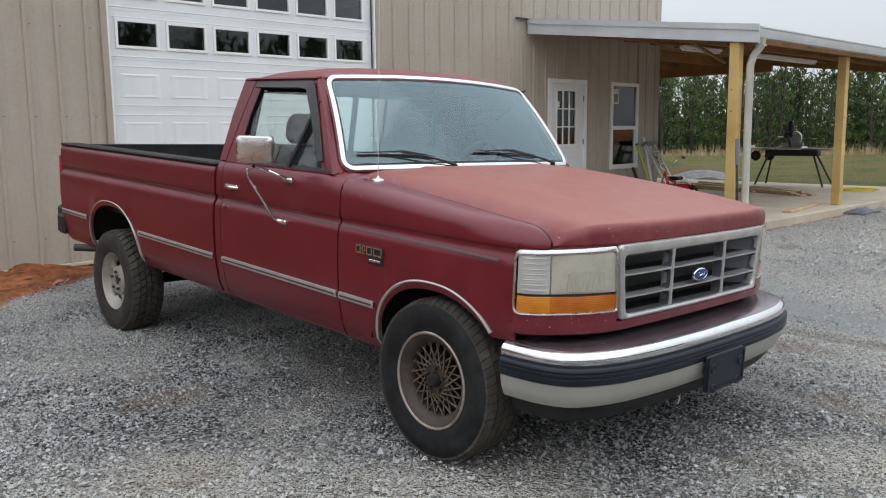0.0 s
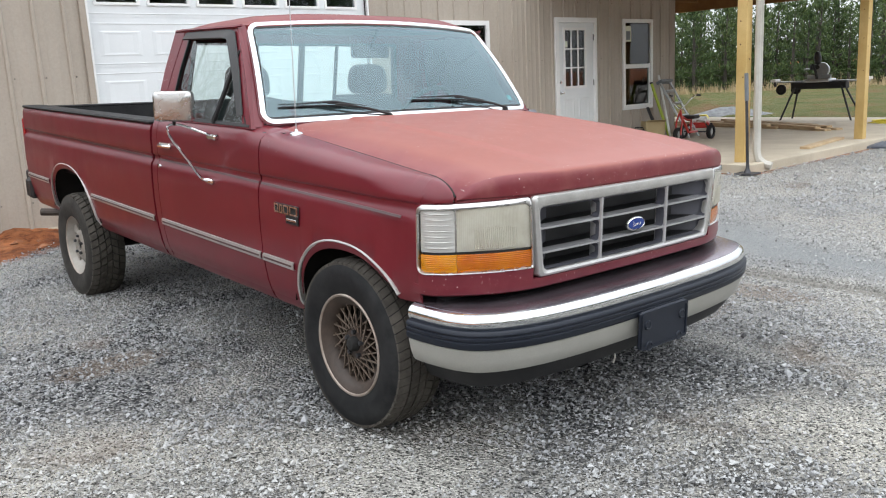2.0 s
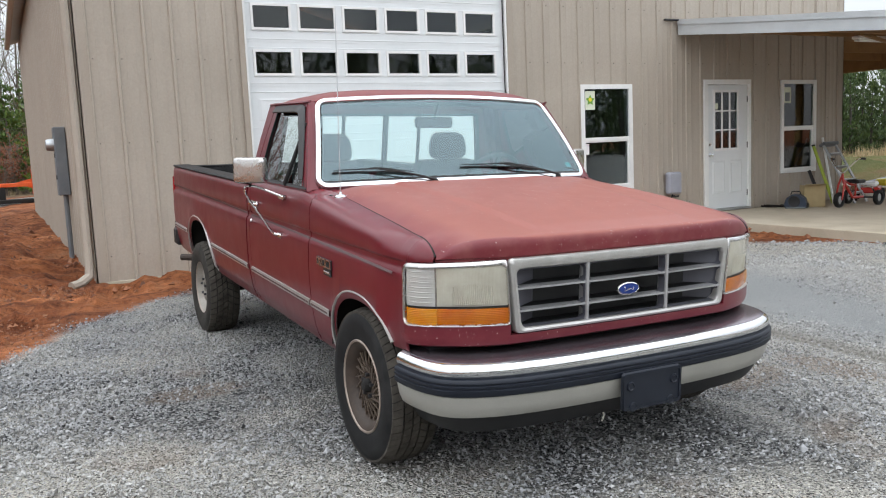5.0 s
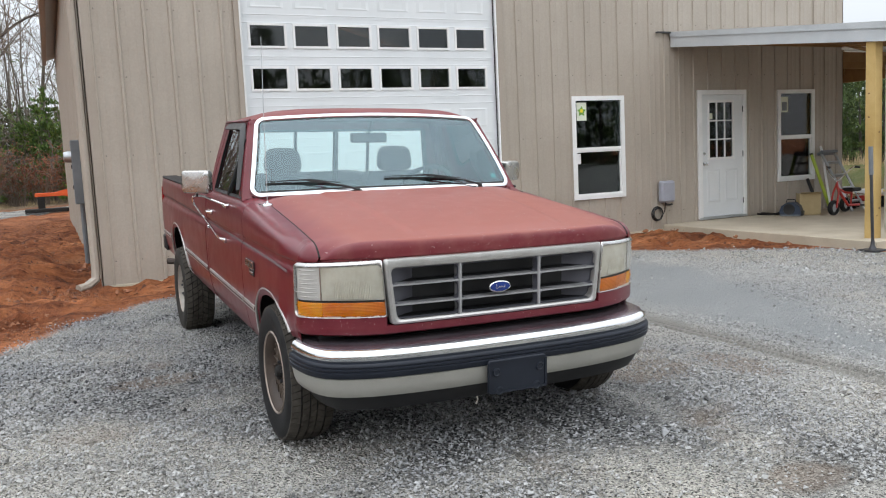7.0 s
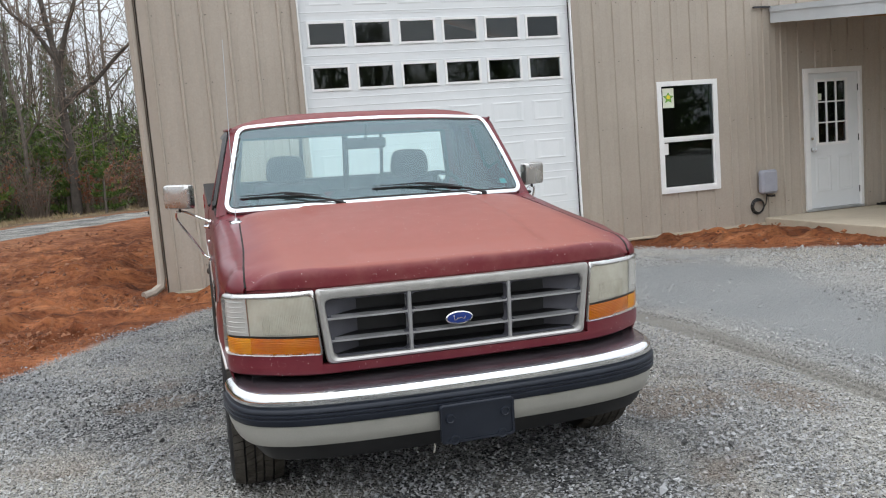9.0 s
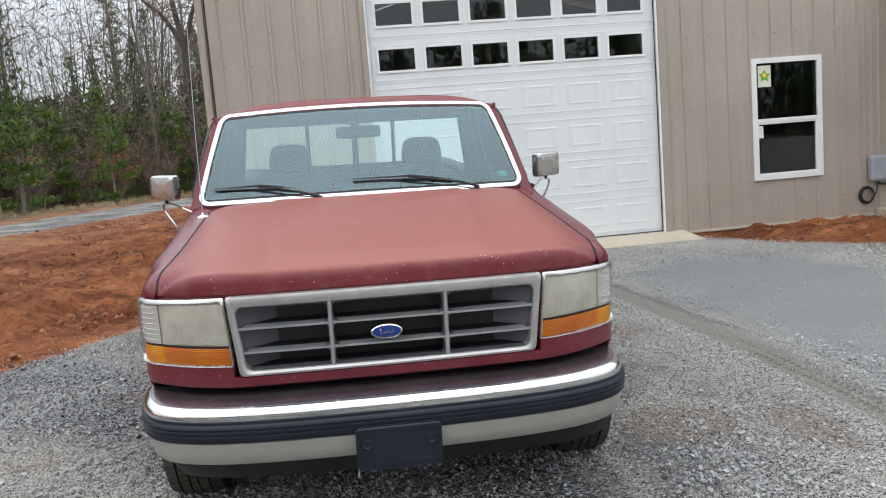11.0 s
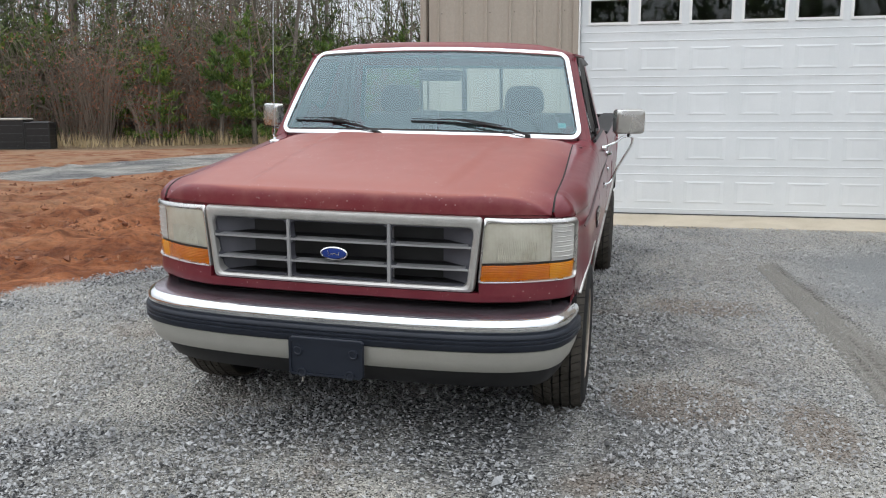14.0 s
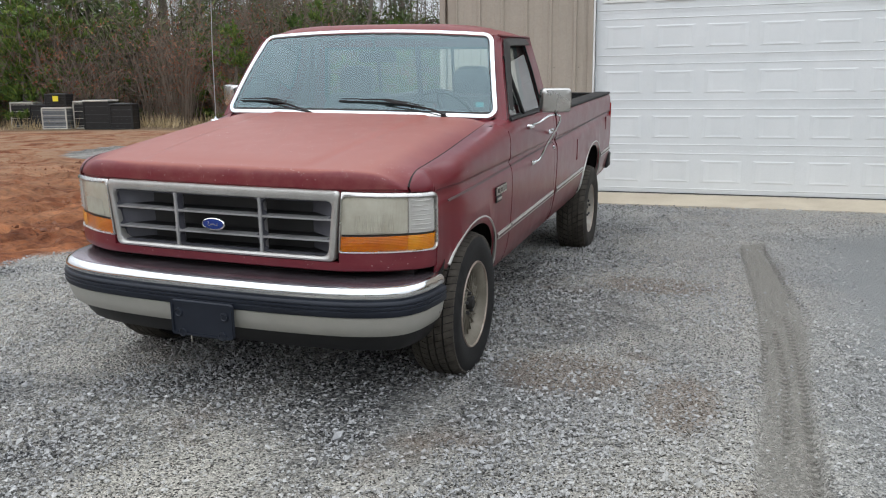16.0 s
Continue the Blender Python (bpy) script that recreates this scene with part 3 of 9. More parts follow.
    l.new(geo, mp.inputs["Vector"])
    c4 = noise_node(n, l, 1.4, 5, 0.65, mp.outputs[0], 0.5)
    clay = mixc(n, l, 1.0, clay, ramp(n, l, c4.outputs["Fac"], [(0.34, (0.55, 0.50, 0.47)), (0.5, (1.0, 1.0, 1.0)), (0.66, (1.35, 1.42, 1.48))]).outputs[0], "MULTIPLY")
    # drier, sandy clay towards the woods
    xyz = n.new("ShaderNodeSeparateXYZ")
    l.new(geo, xyz.inputs[0])
    far = n.new("ShaderNodeMapRange")
    far.inputs["From Min"].default_value, far.inputs["From Max"].default_value = -3.0, -12.0
    l.new(xyz.outputs[0], far.inputs["Value"])
    dry = n.new("ShaderNodeMath")
    dry.operation = "MULTIPLY"
    l.new(far.outputs[0], dry.inputs[0])
    l.new(ramp(n, l, c1.outputs["Fac"], [(0.36, (0, 0, 0)), (0.56, (0.85, 0.85, 0.85))]).outputs[0], dry.inputs[1])
    clay = mixc(n, l, dry.outputs[0], clay, mixc(n, l, c4.outputs["Fac"], (0.33, 0.18, 0.10), (0.52, 0.37, 0.25)))
    # grass and litter
    g1 = noise_node(n, l, 0.5, 6, 0.7, geo)
    grass = ramp(n, l, g1.outputs["Fac"], [(0.3, (0.075, 0.10, 0.022)), (0.5, (0.145, 0.145, 0.045)), (0.68, (0.22, 0.125, 0.058))]).outputs[0]
    litter = ramp(n, l, c2.outputs["Fac"], [(0.3, (0.15, 0.10, 0.058)), (0.7, (0.32, 0.235, 0.145))]).outputs[0]
    col = mixc(n, l, zone("grass", 3.0, 0.8), clay, grass)
    col = mixc(n, l, zone("litter", 2.5, 0.8), col, litter)
    col = mixc(n, l, zone("gravel", 0.5, 0.09), col, gravel)
    l.new(col, b.inputs["Base Color"])
    b.inputs["Roughness"].default_value = 0.88
    b.inputs["Specular IOR Level"].default_value = 0.25
    h = n.new("ShaderNodeMath")
    h.operation = "MULTIPLY_ADD"
    h.inputs[1].default_value = -0.9
    l.new(vor.outputs["Distance"], h.inputs[0])
    l.new(c2.outputs["Fac"], h.inputs[2])
    bump_node(n, l, b, h.outputs[0], 1.0, 0.045)
    return m


M_HEAP = pbr("heaped_gravel", (0.12, 0.125, 0.13), (0.24, 0.245, 0.245), 9, 0.9, 0, 45, 0.6, depth=0.02)
M_CLOD = needles("clay_clod", (0.13, 0.042, 0.018), (0.27, 0.095, 0.042), (0.40, 0.17, 0.085))
M_GROUND = ground_material()


# ---- ground ----
def seg_dist(px, py, poly):
    """Signed distance of points to a closed outline, positive inside."""
    best = np.full(px.shape, 1e9)
    inside = np.zeros(px.shape, bool)
    for (x0, y0), (x1, y1) in zip(poly, poly[1:] + poly[:1]):
        dx, dy = x1 - x0, y1 - y0
        t = np.clip(((px - x0) * dx + (py - y0) * dy) / (dx * dx + dy * dy + 1e-12), 0, 1)
        best = np.minimum(best, np.hypot(px - x0 - t * dx, py - y0 - t * dy))
        cross = ((y0 > py) != (y1 > py)) & (px < (x1 - x0) * (py - y0) / (y1 - y0 + 1e-12) + x0)
        inside ^= cross
    return np.where(inside, best, -best)


LOT = [(-9, -60), (-6, -12), (-3.9, -2), (-3.5, 1.0), (-3.3, 2.2), (-2.8, 3.2), (-2.3, 4.0), (-1.8, 5.0), (-0.9, 5.9), (-0.2, 6.5), (0.3, 6.9), (0.45, 7.4),
       (4.35, 7.4), (4.45, 6.75), (5.0, 5.9), (5.9, 5.0), (6.9, 4.1), (7.2, 3.4), (17, 3.4), (30, 2), (60, -6), (60, -60)]
DRIVE = [(-12.5, 12.6), (-11.6, 11.2), (-10.2, 10.7), (-9.2, 11.8), (-9.0, 13.4), (-8.6, 17.5), (-6.2, 23.0), (-3.0, 29.5), (3, 36), (1, 39), (-6.5, 32.5), (-9.6, 25.5), (-11.8, 19.5), (-12.3, 16.0), (-12.6, 13.6)]
FIELD = [(15.5, 6), (22, 3.0), (60, -4), (300, -60), (300, 300), (20, 300), (14, 60), (13, 21), (15, 12)]
WOODS = [(-300, 4), (-40, 12.5), (-24, 20.8), (-17, 22.2), (-12.2, 24.6), (-8.6, 31), (1.5, 41.5), (12, 60), (12, 300), (-300, 300)]
TRACK = [(2.27, 4.42), (2.26, 4.15), (2.33, 2.8), (2.36, 1.55), (2.325, 0.55), (2.30, 0.1), (2.28, -1.6), (2.50, -1.6), (2.52, 0.1), (2.53, 0.6), (2.56, 1.2), (2.60, 1.9), (2.57, 2.7), (2.46, 4.15), (2.45, 4.60)]
RUTS = [[(2.27, 4.40), (2.27, 4.15), (2.34, 2.8), (2.37, 1.55), (2.34, 0.9)], [(2.45, 4.5), (2.46, 4.15), (2.57, 2.7), (2.66, 1.94), (2.74, 1.5), (2.80, 1.15), (2.93, 0.5)],
        [(2.50, 2.2), (2.52, 1.2), (2.50, 0.45), (2.48, -0.3)], [(2.43, 1.9), (2.44, 1.0), (2.41, 0.2)]]
DAMP = [(2.56, 4.1), (2.95, 5.1), (3.6, 5.6), (4.5, 5.0), (4.9, 3.9), (4.4, 2.4), (3.6, 0.6), (3.0, -0.6), (2.62, -0.4), (2.66, 1.0), (2.68, 2.2)]
RUST = [(1.70, 2.70, 0.40, 0.26), (1.45, 0.75, 0.34, 0.30), (2.0, 0.5, 0.16, 0.35), (-1.32, 2.35, 0.30, 0.16), (-2.05, 0.1, 0.3, 0.2), (0.9, -1.0, 0.22, 0.14)]


def rises(x, y):
    """Height of the ground: nearly level, with clay heaps beside the building."""
    z = 0.02 + 0.0 * x
    z = z + 0.05 * np.exp(-(((x - 8.0) / 1.1) ** 2 + ((y - 6.6) / 0.35) ** 2)) + 0.14 * np.exp(-(((x - 6.6) / 0.5) ** 2 + ((y - 6.4) / 0.5) ** 2))
    z = z + 0.30 * np.exp(-(((x + 2.5) / 0.7) ** 2 + ((y - 9.5) / 2.2) ** 2)) + 0.16 * np.exp(-(((x + 4.2) / 1.3) ** 2 + ((y - 6.4) / 0.9) ** 2))
    z = z + 0.10 * np.exp(-(((x + 5.5) / 2.0) ** 2 + ((y - 11) / 2.5) ** 2)) + 0.5 * np.exp(-(((x - 19.5) / 1.3) ** 2 + ((y - 12.5) / 1.6) ** 2))
    return z


def axis_steps(lo, hi, step, far):
    mid = list(np.arange(lo, hi + 1e-6, step))
    out, d, a, b = mid[:], step, mid[0], mid[-1]
    while b < far or a > -far:
        d *= 1.22
        a, b = a - d, b + d
        out = [a] + out + [b]
    return np.array(out)


gx = np.unique(np.round(np.concatenate([axis_steps(-7, 10, 0.09, 900), np.arange(2.2, 3.0, 0.02), np.arange(-4.6, -1.3, 0.09) + 0.045]), 4))
gy = np.unique(np.round(np.concatenate([axis_steps(-4, 15, 0.09, 900), np.arange(5.0, 12.0, 0.09) + 0.045]), 4))
GX, GY = np.meshgrid(gx, gy)
px, py = GX.ravel(), GY.ravel()
sd = {k: seg_dist(px, py, p) for k, p in (("lot", LOT), ("drive", DRIVE), ("grass", FIELD), ("litter", WOODS), ("track", TRACK), ("damp", DAMP))}
sd["rust"] = np.max([1 - np.hypot((px - a) / c, (py - b) / d) for a, b, c, d in RUST], axis=0)
sd["rut"] = np.full(px.shape, -1.0)
for line in RUTS:
    for (x0, y0), (x1, y1) in zip(line, line[1:]):
        f = np.clip(((px - x0) * (x1 - x0) + (py - y0) * (y1 - y0)) / ((x1 - x0) ** 2 + (y1 - y0) ** 2), 0, 1)
        sd["rut"] = np.maximum(sd["rut"], 0.016 - np.hypot(px - x0 - f * (x1 - x0), py - y0 - f * (y1 - y0)))
sd["gravel"] = np.maximum(sd.pop("lot"), sd.pop("drive"))
pz = rises(px, py)
rough_clay = np.clip(-sd["gravel"] * 1.5, 0, 1) * np.clip(1.4 - np.hypot(px + 2, py - 8) / 25, 0, 1)
near = np.hypot(px - 1, py - 4) < 40
bumps = np.array([noise.fractal((x * 1.1, y * 1.1, 0), 0.8, 2.1, 5) if k else 0.0 for x, y, k in zip(px, py, near)])
fine = np.array([noise.noise((x * 5.0, y * 5.0, 7)) if k else 0.0 for x, y, k in zip(px, py, near)])
pz = pz + rough_clay * (bumps * 0.12 + fine * 0.075) + 0.006 * bumps + 0.004 * fine
pz = pz - np.clip(sd["gravel"], -0.2, 0) * 0.06 - 0.012 * (sd["track"] > 0) - 0.010 * (sd["rut"] > 0) + 0.012 * np.exp(-(np.clip(sd["track"], -9, 9) + 0.07) ** 2 / 0.003)
slab = ((px > 7.05) & (px < 16.6) & (py > 3.3) & (py < 12.6)) | ((px > -1.3) & (px < 11.4) & (py > 7.5) & (py < 19.5)) | ((px > 0.2) & (px < 4.55) & (py > 6.65) & (py < 7.6))
pz = np.where(slab, np.minimum(pz, 0.01), pz)
rim = np.clip((np.hypot(px, py) - 60) / 200, 0, 4)
pz = pz + rim * 0.4
nx, ny = len(gx), len(gy)
idx = np.arange(nx * ny).reshape(ny, nx)
quads = np.stack([idx[:-1, :-1], idx[:-1, 1:], idx[1:, 1:], idx[1:, :-1]], -1).reshape(-1, 4)
gm = bpy.data.meshes.new("ground")
gm.from_pydata(np.stack([px, py, pz], -1).tolist(), [], quads.tolist())
for key in ("gravel", "grass", "litter", "track", "damp", "rust", "rut"):
    gm.attributes.new(key, "FLOAT", "POINT").data.foreach_set("value", np.clip(sd[key], -50, 50).astype(np.float32))
gm.polygons.foreach_set("use_smooth", [True] * len(gm.polygons))
gm.materials.append(M_GROUND)
ground = tagged(new("ground", gm), "grey crushed gravel lot beside bare red clay and grass", "ground", kind="structure")

# ---- metal building ----
WY = 7.345                      # outer face of the front wall
BX0, BX1, BY1, EAVE = -1.35, 11.35, 24.6, 4.85
APEX = (BX0 + BX1) / 2
PITCH = 0.30
GAR = (0.52, 4.18, 0.09, 3.82)  # garage door opening
WIN1, WIN2 = (5.47, 6.43, 0.655, 2.222), (9.77, 10.645, 0.70, 2.278)
DOOR = (7.96, 9.01, 0.165, 2.29)
OPEN = [GAR, WIN1, DOOR, WIN2]


def roof_z(x):
    return EAVE + PITCH * ((x - BX0) if x < APEX else (BX1 - x))


def wall_rects(x0, x1, z0, z1, holes):
    """The parts of a wall that the holes leave."""
    xs = sorted({x0, x1, *[h[0] for h in holes], *[h[1] for h in holes]})
    out = []
    for a, b in zip(xs, xs[1:]):
        cuts = sorted((h[2], h[3]) for h in holes if h[0] <= a and h[1] >= b)
        z = z0
        for c, d in cuts:
            if c > z:
                out.append((a, b, z, c))
            z = d
        if z < z1:
            out.append((a, b, z, z1))
    return out


wall_front = root("wall_front", Matrix(), "tan ribbed metal front wall of the workshop", "wall", kind="structure")
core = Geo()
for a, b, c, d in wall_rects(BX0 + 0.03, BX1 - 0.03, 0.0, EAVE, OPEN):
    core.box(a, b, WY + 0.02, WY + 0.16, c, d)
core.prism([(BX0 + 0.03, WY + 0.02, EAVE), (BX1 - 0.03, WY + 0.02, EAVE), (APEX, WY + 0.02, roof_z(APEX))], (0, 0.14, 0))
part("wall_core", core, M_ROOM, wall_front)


def rib_profile(a, b, first):
    """x and depth of a ribbed sheet between a and b; ribs every 0.3048 m."""
    pts = [(a, 0.0)]
    k = math.ceil((a - 0.03 - first) / 0.3048)
    while True:
        x = first + k * 0.3048
        if x - 0.024 >= b:
            break
        for dx, d in ((-0.024, 0), (-0.014, 0.022), (0.014, 0.022), (0.024, 0)):
            if a < x + dx < b:
                pts.append((x + dx, d))
        for dx in (0.09, 0.10, 0.11, 0.195, 0.205, 0.215):
            if a < x + dx < b:
                pts.append((x + dx, 0.003 if round(dx * 1000) % 105 == 0 or dx in (0.10, 0.205) else 0.0))
        k += 1
    pts.append((b, 0.0))
    return pts


def front_panel(a, b, c, d0):
    g = Geo()
    prof = rib_profile(a, b, -1.25)
    top = [(x, WY - d, (roof_z(x) - 0.02) if d0 is None else d0) for x, d in prof]
    g.grid([[(x, WY - d, c) for x, d in prof], top], (0, 0.012, 0))
    return g


panel_edges = [BX0]
while panel_edges[-1] < BX1 - 0.01:
    panel_edges.append(min(BX1, panel_edges[-1] + 0.9144))
for a, b in zip(panel_edges, panel_edges[1:]):
    holes = [(max(a, h[0]), min(b, h[1]), h[2], h[3]) for h in OPEN if h[0] < b - 1e-4 and h[1] > a + 1e-4]
    for r in wall_rects(a + 0.0005, b - 0.0005, 0.05, 99, holes):
        part("siding_panel", front_panel(r[0], r[1], r[2], None if r[3] == 99 else r[3]), M_SIDING, wall_front, smooth=20)
trim = Geo()
trim.box(BX0 - 0.03, BX0 + 0.10, WY - 0.028, WY - 0.004, 0.06, EAVE, 0.004).box(BX0 - 0.03, BX0 - 0.006, WY - 0.028, WY + 0.11, 0.06, EAVE, 0.004)
part("corner_trim", trim, M_SIDETRIM, wall_front)
trim = Geo().box(BX1 - 0.10, BX1 + 0.03, WY - 0.028, WY - 0.004, 0.06, EAVE, 0.004).box(BX1 + 0.006, BX1 + 0.03, WY - 0.028, WY + 0.11, 0.06, EAVE, 0.004)
part("corner_trim", trim, M_SIDETRIM, wall_front)
for a, b in ((BX0, GAR[0]), (GAR[1] + 0.13, 7.2)):
    part("base_trim", Geo().box(a, b, WY - 0.03, WY - 0.002, 0.03, 0.065, 0.004), M_CONC, wall_front, "pale footing edge below the siding")
scr = Geo()
for z in (0.35, 1.62, 2.55, 3.35, 4.2):
    k = 0
    while -1.25 + k * 0.3048 < BX1:
        x = -1.25 + k * 0.3048 + 0.05
        if not any(h[0] - 0.05 < x < h[1] + 0.05 and h[2] - 0.05 < z < h[3] + 0.05 for h in OPEN):
            scr.lathe([(0.0001, WY - 0.012), (0.007, WY - 0.010), (0.009, WY - 0.001)], 6, pose(x, 0, z), "y")
        k += 1
part("siding_screws", scr, M_SCREW, wall_front, "rows of small dark screw heads", smooth=0)["kind"] = "stuff"


def side_wall(name, x, out, label):
    """A ribbed side wall at x; out is the direction of its outer face."""
    w = root(name, Matrix(), label, "wall", kind="structure")
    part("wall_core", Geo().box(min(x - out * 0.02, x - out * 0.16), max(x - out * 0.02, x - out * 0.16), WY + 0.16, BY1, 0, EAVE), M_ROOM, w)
    y = WY + 0.115
    while y < BY1 - 0.01:
        e = min(BY1, y + 0.9144)
        prof = rib_profile(y + 0.0005, e - 0.0005, WY + 0.3)
        part("siding_panel", Geo().grid([[(x + out * d, yy, z) for yy, d in prof] for z in (0.05, EAVE)], (-out * 0.012, 0, 0)), M_SIDING, w, smooth=20)
        y = e
    return w


wall_west = side_wall("wall_west", BX0, -1, "tan ribbed metal side wall with an electric meter")
wall_east = side_wall("wall_east", BX1, 1, "tan ribbed metal end wall beside the porch")
back = root("wall_back", Matrix(), "plain tan metal back wall", "wall", kind="structure")
g = Geo().box(BX0 + 0.03, BX1 - 0.03, BY1 - 0.14, BY1, 0, EAVE)
g.prism([(BX0 + 0.03, BY1 - 0.14, EAVE), (BX1 - 0.03, BY1 - 0.14, EAVE), (APEX, BY1 - 0.14, roof_z(APEX))], (0, 0.14, 0))
part("wall_core", g, M_SIDING, back)
thing("floor", Geo().box(BX0 + 0.16, BX1 - 0.16, WY + 0.02, BY1 - 0.14, -0.1, 0.085), M_CONC, "dim concrete workshop floor", "floor", kind="structure")
roof = root("roof", Matrix(), "pale metal gable roof of the workshop", "roof", kind="structure")
for x0, s in ((BX0 - 0.25, 1), (BX1 + 0.25, -1)):
    ze = EAVE - 0.05
    zt = ze + PITCH * abs(APEX - x0)
    part("roof_sheet", Geo().prism([(x0, WY - 0.2, ze + 0.06), (APEX, WY - 0.2, zt + 0.06), (APEX, WY - 0.2, zt + 0.12), (x0, WY - 0.2, ze + 0.12)], (0, BY1 - WY + 0.4, 0)), M_GALV, roof)
    part("gutter", Geo().box(x0 - 0.06 * s - 0.06, x0 - 0.06 * s + 0.06, WY - 0.2, BY1 + 0.2, ze - 0.08, ze + 0.05, 0.015), M_SIDETRIM, roof)

# garage door
garage_door = root("garage_door", Matrix(), "white sectional garage door with two rows of small windows", "garage door", kind="structure")
GX0, GX1 = GAR[0] - 0.012, GAR[1] + 0.012
GY0 = WY + 0.05
SEC = 0.532
PITCHX, PW = 0.588, 0.445
for s in range(7):
    z0, z1 = GAR[2] + 0.012 + s * SEC, GAR[2] + 0.012 + (s + 1) * SEC - 0.006
    lit = s in (4, 5)
    holes = []
    if lit:
        wz0 = 2.398 if s == 4 else 2.945
        holes = [(0.638 + k * PITCHX, 0.638 + k * PITCHX + PW, wz0, wz0 + 0.258) for k in range(6)]
    g = Geo()
    for a, b, c, d in wall_rects(GX0, GX1, z0 + 0.012, z1 - 0.012, holes):
        g.box(a, b, GY0, GY0 + 0.045, c, d)
    g.box(GX0, GX1, GY0 + 0.003, GY0 + 0.045, z0 - 0.003, z0 + 0.012).box(GX0, GX1, GY0 + 0.003, GY0 + 0.045, z1 - 0.012, z1 + 0.003)
    sec = part("door_section", g, M_WHITE, garage_door, smooth=0)
    for z in (z0 + 0.05, z1 - 0.05):
        part("bead", Geo().box(GX0, GX1, GY0 - 0.004, GY0 + 0.002, z - 0.007, z + 0.007, 0.003), M_WHITE, sec)
    for k in range(6):
        a = 0.638 + k * PITCHX
        if lit:
            o = [(a - 0.03, GY0, wz0 - 0.03), (a + PW + 0.03, GY0, wz0 - 0.03), (a + PW + 0.03, GY0, wz0 + 0.288), (a - 0.03, GY0, wz0 + 0.288)]
            i = [(a, GY0, wz0), (a + PW, GY0, wz0), (a + PW, GY0, wz0 + 0.258), (a, GY0, wz0 + 0.258)]
            part("window_frame", Geo().ring(o, i, (0, -0.014, 0)), M_VINYL, sec, smooth=0)
            part("pane", Geo().box(a, a + PW, GY0 + 0.012, GY0 + 0.016, wz0, wz0 + 0.258), M_PANE, sec, smooth=0)
        else:
            x0, x1, c, d = a - 0.02, a + PW + 0.02, z0 + 0.125, z1 - 0.125
            g = Geo()
            for inset, y in ((0.0, GY0 + 0.001),):
                o = [(x0, GY0 + 0.001, c), (x1, GY0 + 0.001, c), (x1, GY0 + 0.001, d), (x0, GY0 + 0.001, d)]
                i = [(x0 + 0.05, GY0 - 0.005, c + 0.02), (x1 - 0.05, GY0 - 0.005, c + 0.02), (x1 - 0.05, GY0 - 0.005, d - 0.02), (x0 + 0.05, GY0 - 0.005, d - 0.02)]
                i2 = [(x0 + 0.11, GY0 - 0.001, c + 0.042), (x1 - 0.11, GY0 - 0.001, c + 0.042), (x1 - 0.11, GY0 - 0.001, d - 0.042), (x0 + 0.11, GY0 - 0.001, d - 0.042)]
                g.add(o + i + i2, [(q, (q + 1) % 4, (q + 1) % 4 + 4, q + 4) for q in range(4)] + [(q + 4, (q + 1) % 4 + 4, (q + 1) % 4 + 8, q + 8) for q in range(4)] + [(8, 9, 10, 11)])
            part("raised_panel", g, M_WHITE, sec, smooth=0)
part("bottom_seal", Geo().box(GX0, GX1, GY0 + 0.005, GY0 + 0.04, GAR[2] - 0.004, GAR[2] + 0.026, 0.003), M_BLACK, garage_door, "black rubber bottom seal")
g = Geo().box(GAR[1], GAR[1] + 0.022, WY - 0.03, WY + 0.10, 0.03, GAR[3] + 0.03, 0.004)
part("jamb", g, M_VINYL, garage_door)
part("jamb_trim", Geo().box(GAR[1] + 0.023, GAR[1] + 0.13, WY - 0.034, WY - 0.004, 0.03, GAR[3] + 0.12, 0.004), M_SIDETRIM, garage_door)
part("jamb", Geo().box(GAR[0] - 0.022, GAR[0], WY - 0.03, WY + 0.10, 0.03, GAR[3] + 0.03, 0.004), M_VINYL, garage_door)
part("jamb_trim", Geo().box(GAR[0] - 0.09, GAR[0] - 0.023, WY - 0.034, WY - 0.004, 0.03, GAR[3] + 0.12, 0.004), M_SIDETRIM, garage_door)
part("head_trim", Geo().box(GAR[0], GAR[1], WY - 0.03, WY + 0.10, GAR[3], GAR[3] + 0.06, 0.004), M_VINYL, garage_door)
thing("garage_apron", Geo().prism([(0.3, 6.72, -0.05), (0.3, 6.72, 0.035), (0.3, WY + 0.02, 0.088), (0.3, WY + 0.02, -0.05)], (4.15, 0, 0)), M_CONC, "pale concrete apron strip below the garage door", "apron", kind="structure")


